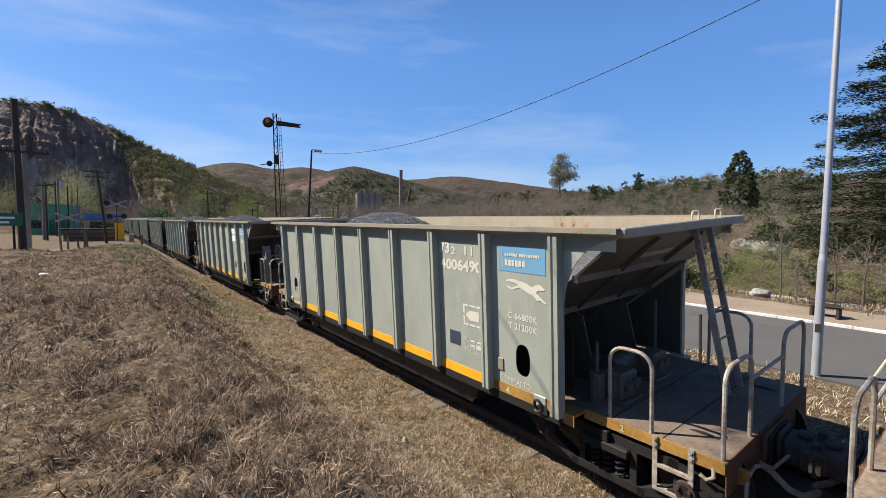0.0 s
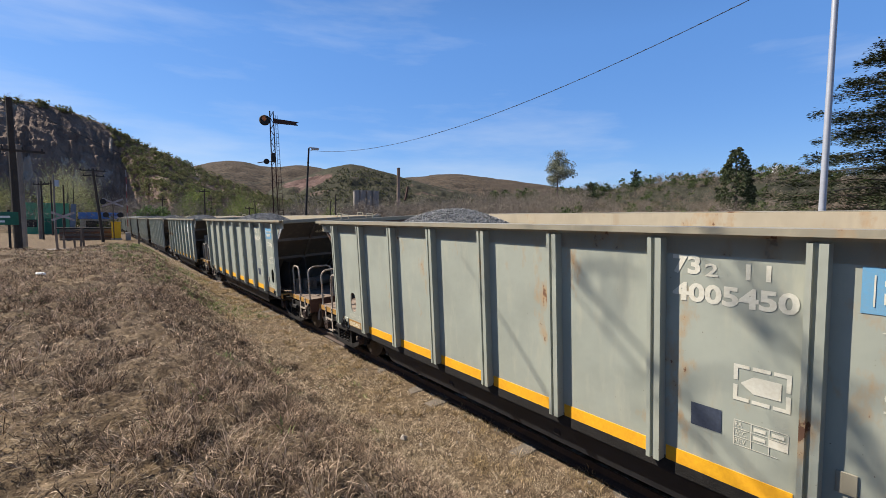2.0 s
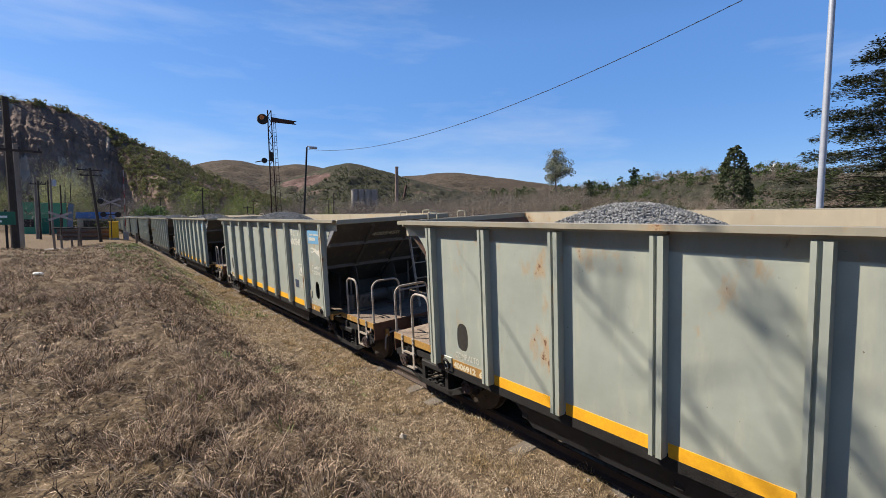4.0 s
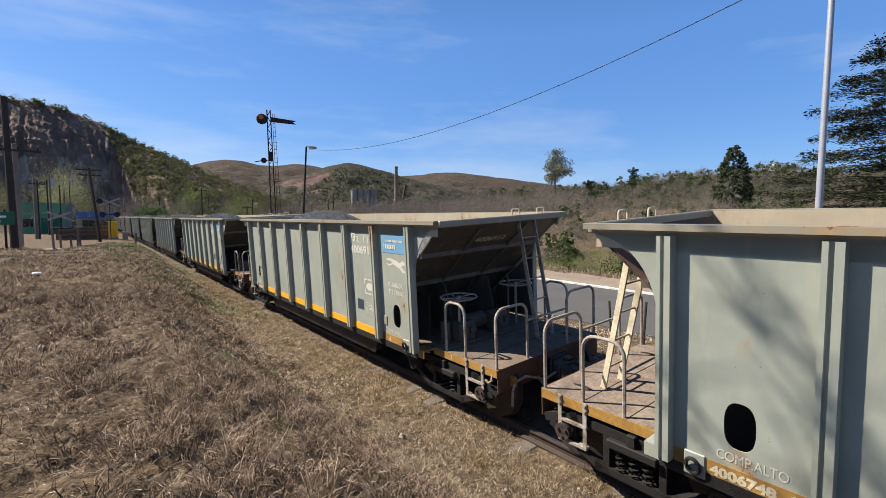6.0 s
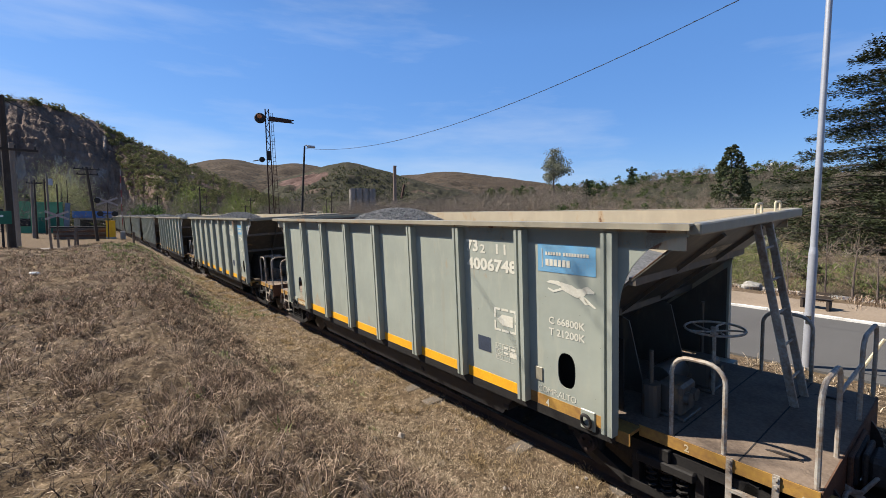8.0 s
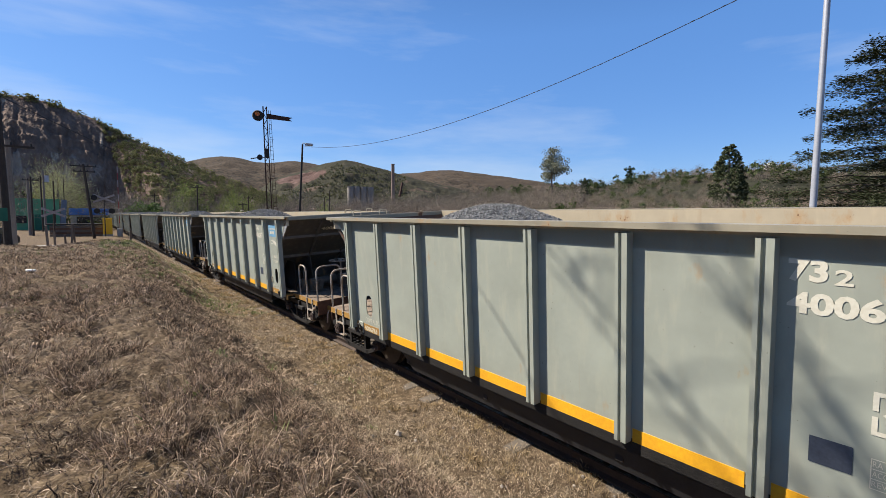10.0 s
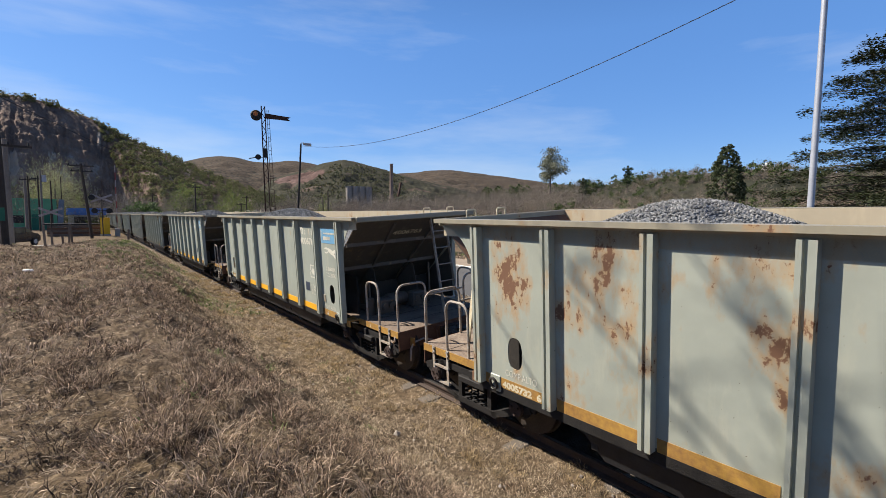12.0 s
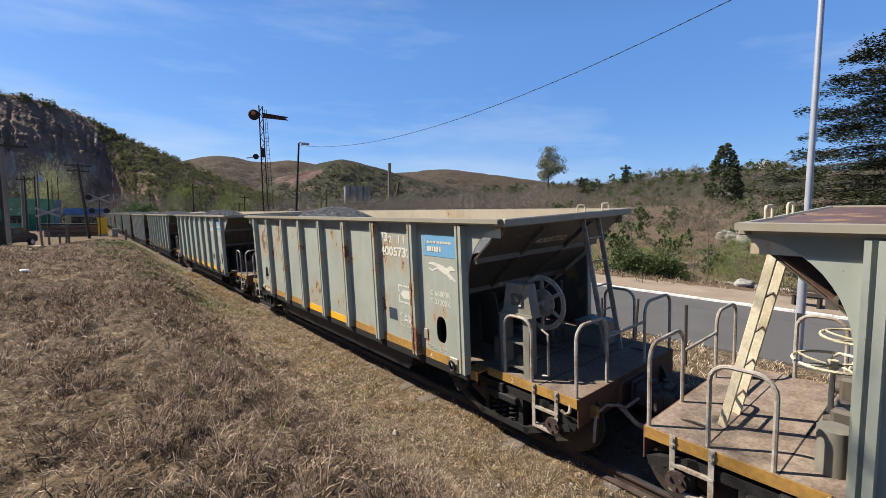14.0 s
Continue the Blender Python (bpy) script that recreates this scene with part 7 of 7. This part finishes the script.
# fence rails, posts, stacked timber
for az, d, h in ((-2.4, 52, 1.3), (-1.6, 55, 1.0), (-1.15, 53, 2.0), (-0.9, 53.2, 2.0), (-2.9, 47, 2.0), (3.6, 47, 1.6)):
    x, y, z = spot(az, d)
    o = link_mesh("fence_post", boxed(-0.08, 0.08, -0.08, 0.08, -0.2, h, bevel=0.01), BARK)
    o.matrix_basis = pose(x, y, z, 0, 3 * math.sin(az * 9), 0)
    tagged(o, "short weathered wooden fence post", "post")
x, y, z = spot(-0.5, 74)
s = empty("timber_stack", pose(x, y, z), "stack of old rusty sleepers and boards", "timber stack")
for k in range(5):
    for j in range(3):
        o = part("sleeper", boxed(-2.9 + j * 0.12, 2.7 - j * 0.1, j * 0.3, j * 0.3 + 0.26, k * 0.28, k * 0.28 + 0.25), RUSTY if (k + j) % 2 else BARK, s)
o = part("cover_sheet", boxed(-3.2, 3.0, -0.1, 1.1, 1.42, 1.62, bevel=0.05), BLACK, s, "dark tarpaulin")
# buildings
GREEN = mat("green_wall", (0.11, 0.29, 0.165), 0.85, 0, (0.08, 0.22, 0.12), 0.6, 6, 0.6, 0.1, 8)
DKGREEN = mat("dark_green", (0.03, 0.13, 0.08), 0.7, 0, (0.02, 0.10, 0.06), 1, 6, 0.6, 0.1, 8)
x, y, z = spot(-3.65, 104)
h = empty("green_building", pose(x, y, z, 0, 0, 6), "small flat-roofed building painted bright green", "building")
bm = boxed(-3.1, 3.1, 0, 6, -0.4, 5.2)
part("wall", bm, GREEN, h)
part("parapet", boxed(-3.2, 3.2, -0.1, 6.1, 5.2, 5.4), GREEN, h)
dr = part("door", boxed(-0.2, 2.4, -0.06, 0.0, -0.2, 2.7), DKGREEN, h, "dark green shutter door")
part("window", boxed(-2.5, -1.2, -0.05, 0.0, 1.2, 2.5), BLACK, h)
BLUEW = mat("blue_wall", (0.06, 0.16, 0.42), 0.7, 0, (0.05, 0.12, 0.33), 1, 6, 0.6, 0.1, 8)
x, y, z = spot(0.75, 120)
h = empty("blue_kiosk", pose(x, y, z, 0, 0, 0), "low building with a blue fascia beyond the crossing", "building")
part("wall", boxed(-4, 3, 0, 5, -0.5, 2.6), CONCRETE, h)
part("fascia", boxed(-4.2, 3.2, -0.3, 5.2, 2.6, 4.0), BLUEW, h)
part("window", boxed(-3, 2, -0.05, 0, 0.6, 2.2), BLACK, h)
# car parked beside the crossing
CARP = mat("car_paint", (0.012, 0.014, 0.022), 0.25, 0.0, (0.010, 0.012, 0.018), 2, 10, 0.5, 0.0, 50, "Object", 0.5)
GLASS = mat("tinted_glass", (0.015, 0.017, 0.02), 0.08, 0, None, 2, 10, 0.5, 0.0, 50, "Object", 0.6)
TYRE = mat("tyre_rubber", (0.02, 0.02, 0.02), 0.85, 0, None, 5, 30, 0.5, 0.1, 50)
car = empty("hatchback_car", pose(-4.6, 49.2, 0.28, 0, 0, 60), "dark blue hatchback car rolling up to the crossing", "car")
prof = [(-2.1, 0.30), (-2.1, 0.75), (-1.95, 0.95), (-1.2, 1.05), (1.1, 1.08), (1.9, 0.95), (2.1, 0.75), (2.1, 0.32)]
bm = bmesh.new()
prism(bm, prof, 1, -0.85, 0.85)
bmesh.ops.bevel(bm, geom=bm.edges[:], offset=0.06, segments=2, affect="EDGES")
part("body", bm, CARP, car, "", True)
bm = bmesh.new()
prism(bm, [(-1.85, 1.03), (-1.55, 1.46), (0.65, 1.49), (1.5, 1.05)], 1, -0.72, 0.72)
cabn = part("cabin", bm, GLASS, car)
part("roof", boxed(-1.56, 0.66, -0.70, 0.70, 1.46, 1.52, bevel=0.02), CARP, car)
for xx in (-1.35, 1.35):
    for yy in (-0.82, 0.82):
        bm = bmesh.new()
        cyl(bm, (0, -0.1, 0), (0, 0.1, 0), 0.31, None, 20)
        wl = part("wheel", bm, TYRE, car)
        wl.matrix_basis = pose(xx, yy, 0.31)
        bm = bmesh.new()
        cyl(bm, (0, -0.11, 0), (0, 0.11, 0), 0.19, None, 14)
        part("rim", bm, GALV, wl)
part("tail_light", boxed(-2.09, -1.98, -0.80, -0.62, 0.78, 0.98, bevel=0.02), RED, car, "red tail light")
for yy in (-0.715, 0.715):
    for xx in (-1.48, -0.42, 0.62):
        part("pillar", boxed(xx - 0.04, xx + 0.04, yy - 0.02, yy + 0.02, 1.05, 1.48), CARP, car)
# green road sign beside the mound
x, y, z = spot(-7.6, 31, 1.1)
sg = empty("direction_sign", pose(x, y, z, 0, 0, 6), "green direction sign on two thin posts", "road sign")
for dx in (-0.9, 0.75):
    part("post", boxed(dx - 0.05, dx + 0.05, 0, 0.06, -0.4, 2.2), BLACK, sg)
part("board", boxed(-1.1, 1.1, -0.05, 0.0, 1.45, 2.1, bevel=0.01), DKGREEN, sg)
for zz, w in ((1.85, 0.8), (1.62, 0.6)):
    part("text_bar", boxed(-w, w, -0.056, -0.05, zz - 0.05, zz + 0.05), WHITE, sg)
# side road that leads over the crossing
def lane_z(x, y):
    return height(x, y) + 0.16


DUSTY_ROAD = mat("dusty_asphalt", (0.34, 0.315, 0.285), 0.95, 0, (0.24, 0.22, 0.195), 0.5, 20, 0.7, 0.2, 40, spec=0.1)
ln = grid("crossing_road", np.linspace(-40, -0.6, 60), np.linspace(37.5, 52, 40), lane_z, DUSTY_ROAD)
tagged(ln, "grey asphalt side road leading to the crossing", "road", kind="structure")

# ---- far works ----
x, y = at_bearing(32.35, 480)
c = empty("brick_chimney", pose(x, y, 2), "tall weathered brick factory chimney", "chimney")
BRICKY = mat("old_brick", (0.27, 0.20, 0.16), 0.9, 0, (0.16, 0.12, 0.10), 0.3, 3, 0.7, 0.2, 4)
bm = bmesh.new()
tube(bm, [(0, 0, 0), (0, 0, 30), (0, 0, 54.8), (0, 0, 55.2), (0, 0, 56)], [2.3, 1.9, 1.7, 1.9, 1.9], 16)
part("shaft", bm, BRICKY, c, "", True)
bm = bmesh.new()
tube(bm, [(8.5, 0, 22), (12.0, 0, 37)], 1.3, 4)
part("conveyor", bm, RUST_DARK, c)
x, y = at_bearing(28.3, 450)
SILO = mat("silo_concrete", (0.30, 0.27, 0.24), 0.9, 0, (0.15, 0.135, 0.12), 0.12, 2, 0.7, 0.2, 3)
s = empty("concrete_silos", pose(x, y, 0, 0, 0, -28), "row of grey concrete cement silos", "silo")
for k in range(4):
    bm = bmesh.new()
    cyl(bm, (-9.5 + k * 6.3, 0, 0), (-9.5 + k * 6.3, 0, 31.0), 3.3, None, 20)
    part("silo", bm, SILO, s, "", True)
part("head_house", boxed(-13, 13, -2, 2, 31, 31.6), SILO, s)
x, y, z = right_hill(74.75, 0.97)
z += 0.6
hs = empty("hill_house", pose(x, y, z, 0, 0, -60), "small white house on the ridge", "house")
part("wall", boxed(-2.5, 1.2, -2, 2, -3, 2.0), WHITE, hs)
part("tower", boxed(-0.6, 1.2, -1.8, 1.8, 2.0, 3.4), WHITE, hs)
part("window", boxed(-2, -1.4, -2.06, -2.0, 0.7, 1.5), BLACK, hs)
part("window", boxed(0, 0.6, -1.86, -1.8, 2.3, 3.0), BLACK, hs)
# bench beyond the kerb
x, y = at_bearing(78.9, 20.7)
z = float(height(x, y)) + 0.05
bn = empty("park_bench", pose(x, y, z, 0, 0, 90), "dark wooden bench on the sandy verge", "bench")
for k in range(3):
    part("seat_slat", boxed(-0.44, 0.44, -0.2 + k * 0.13, -0.09 + k * 0.13, 0.34, 0.38), WOOD, bn)
for k in range(2):
    part("back_slat", boxed(-0.44, 0.44, 0.22, 0.25, 0.44 + k * 0.12, 0.53 + k * 0.12), WOOD, bn)
for dx in (-0.36, 0.36):
    part("leg", boxed(dx - 0.04, dx + 0.04, -0.2, 0.25, 0, 0.34), WOOD, bn)
# leaning stakes and a thin post on the strip before the road
for px, py, h, lx, ob_ in ((9.9, 3.9, 1.3, 0.05, WOOD), (10.6, 5.4, 1.2, -0.05, WOOD), (12.6, 1.75, 0.85, -0.4, CREAM), (11.2, 6.6, 1.0, 0.1, WOOD)):
    bm = bmesh.new()
    tube(bm, [(0, 0, -0.1), (0, lx, h)], 0.03, 6)
    o = link_mesh("stake", bm, ob_)
    o.matrix_basis = pose(px, py, float(height(px, py)))
    tagged(o, "thin wooden stake beside the road", "stake")

# low concrete walls of the river path in the valley
for az, d, L in ((67.6, 33, 3.2), (78.0, 36, 9.0), (84.0, 37, 7.0)):
    x, y = at_bearing(az, d)
    o = link_mesh("river_wall", boxed(-L / 2, L / 2, -0.25, 0.25, -0.5, 0.35, bevel=0.04), CONCRETE)
    o.matrix_basis = pose(x, y, land(x, y) + 0.25, 0, 0, 80)
    tagged(o, "low pale concrete wall along the river", "wall")

# bare saplings at the edge of the valley
for az, d, h, sd in ((75.3, 27, 3.6, 1), (76.6, 30, 3.0, 2), (79.5, 27.5, 3.4, 3), (81.5, 26, 3.1, 4), (83.2, 28, 2.8, 5), (70.2, 31, 4.6, 6), (68.8, 34, 4.2, 7), (62.5, 33, 5.0, 8), (65.3, 35, 4.6, 9)):
    x, y = at_bearing(az, d)
    t = empty("bare_sapling", pose(x, y, land(x, y)), "bare grey sapling with thin spreading twigs", "tree")
    part("trunk", trunk_bm(h, 0.05, 9, h * 0.42, sd, 0.15), BARK, t)
    V, F = twig_cloud(260, h * 0.42, h * 1.05, h * 0.25, 0.42, 0.012, 90 + sd, 0.6)
    mass("crown", V, F, TWIG, t)

# big bare tree behind the mound, whose branches reach into the sun above the line
bt = empty("bare_tree", pose(-8.0, 6.0, land(-8, 6)), "large leafless tree beside the mound", "tree")
bm = trunk_bm(11.5, 0.28, 7, 3.0, 14, 0.35)
rg = random.Random(9)
for k in range(9):
    p = Vector((0, 0, 4.6 + k * 0.6))
    e = Vector((6.0 + rg.uniform(0, 1.9), 2.2 + rg.uniform(-1.6, 1.6), 7.5 + rg.uniform(-1.0, 3.0)))
    tube(bm, [p, p.lerp(e, 0.5) + Vector((0, 0, 0.5)), e], [0.045, 0.024, 0.008], 5)
    for j in range(18):
        s = p.lerp(e, rg.uniform(0.55, 1.0)) + Vector((0, 0, 0.2))
        q_ = s + Vector((rg.uniform(-0.2, 0.9), rg.uniform(-0.8, 0.8), rg.uniform(-0.7, 0.5)))
        tube(bm, [s, s.lerp(q_, 0.5) + Vector((0, 0, 0.05)), q_], [0.018, 0.011, 0.004], 4)
part("trunk", bm, BARK, bt)
motions()
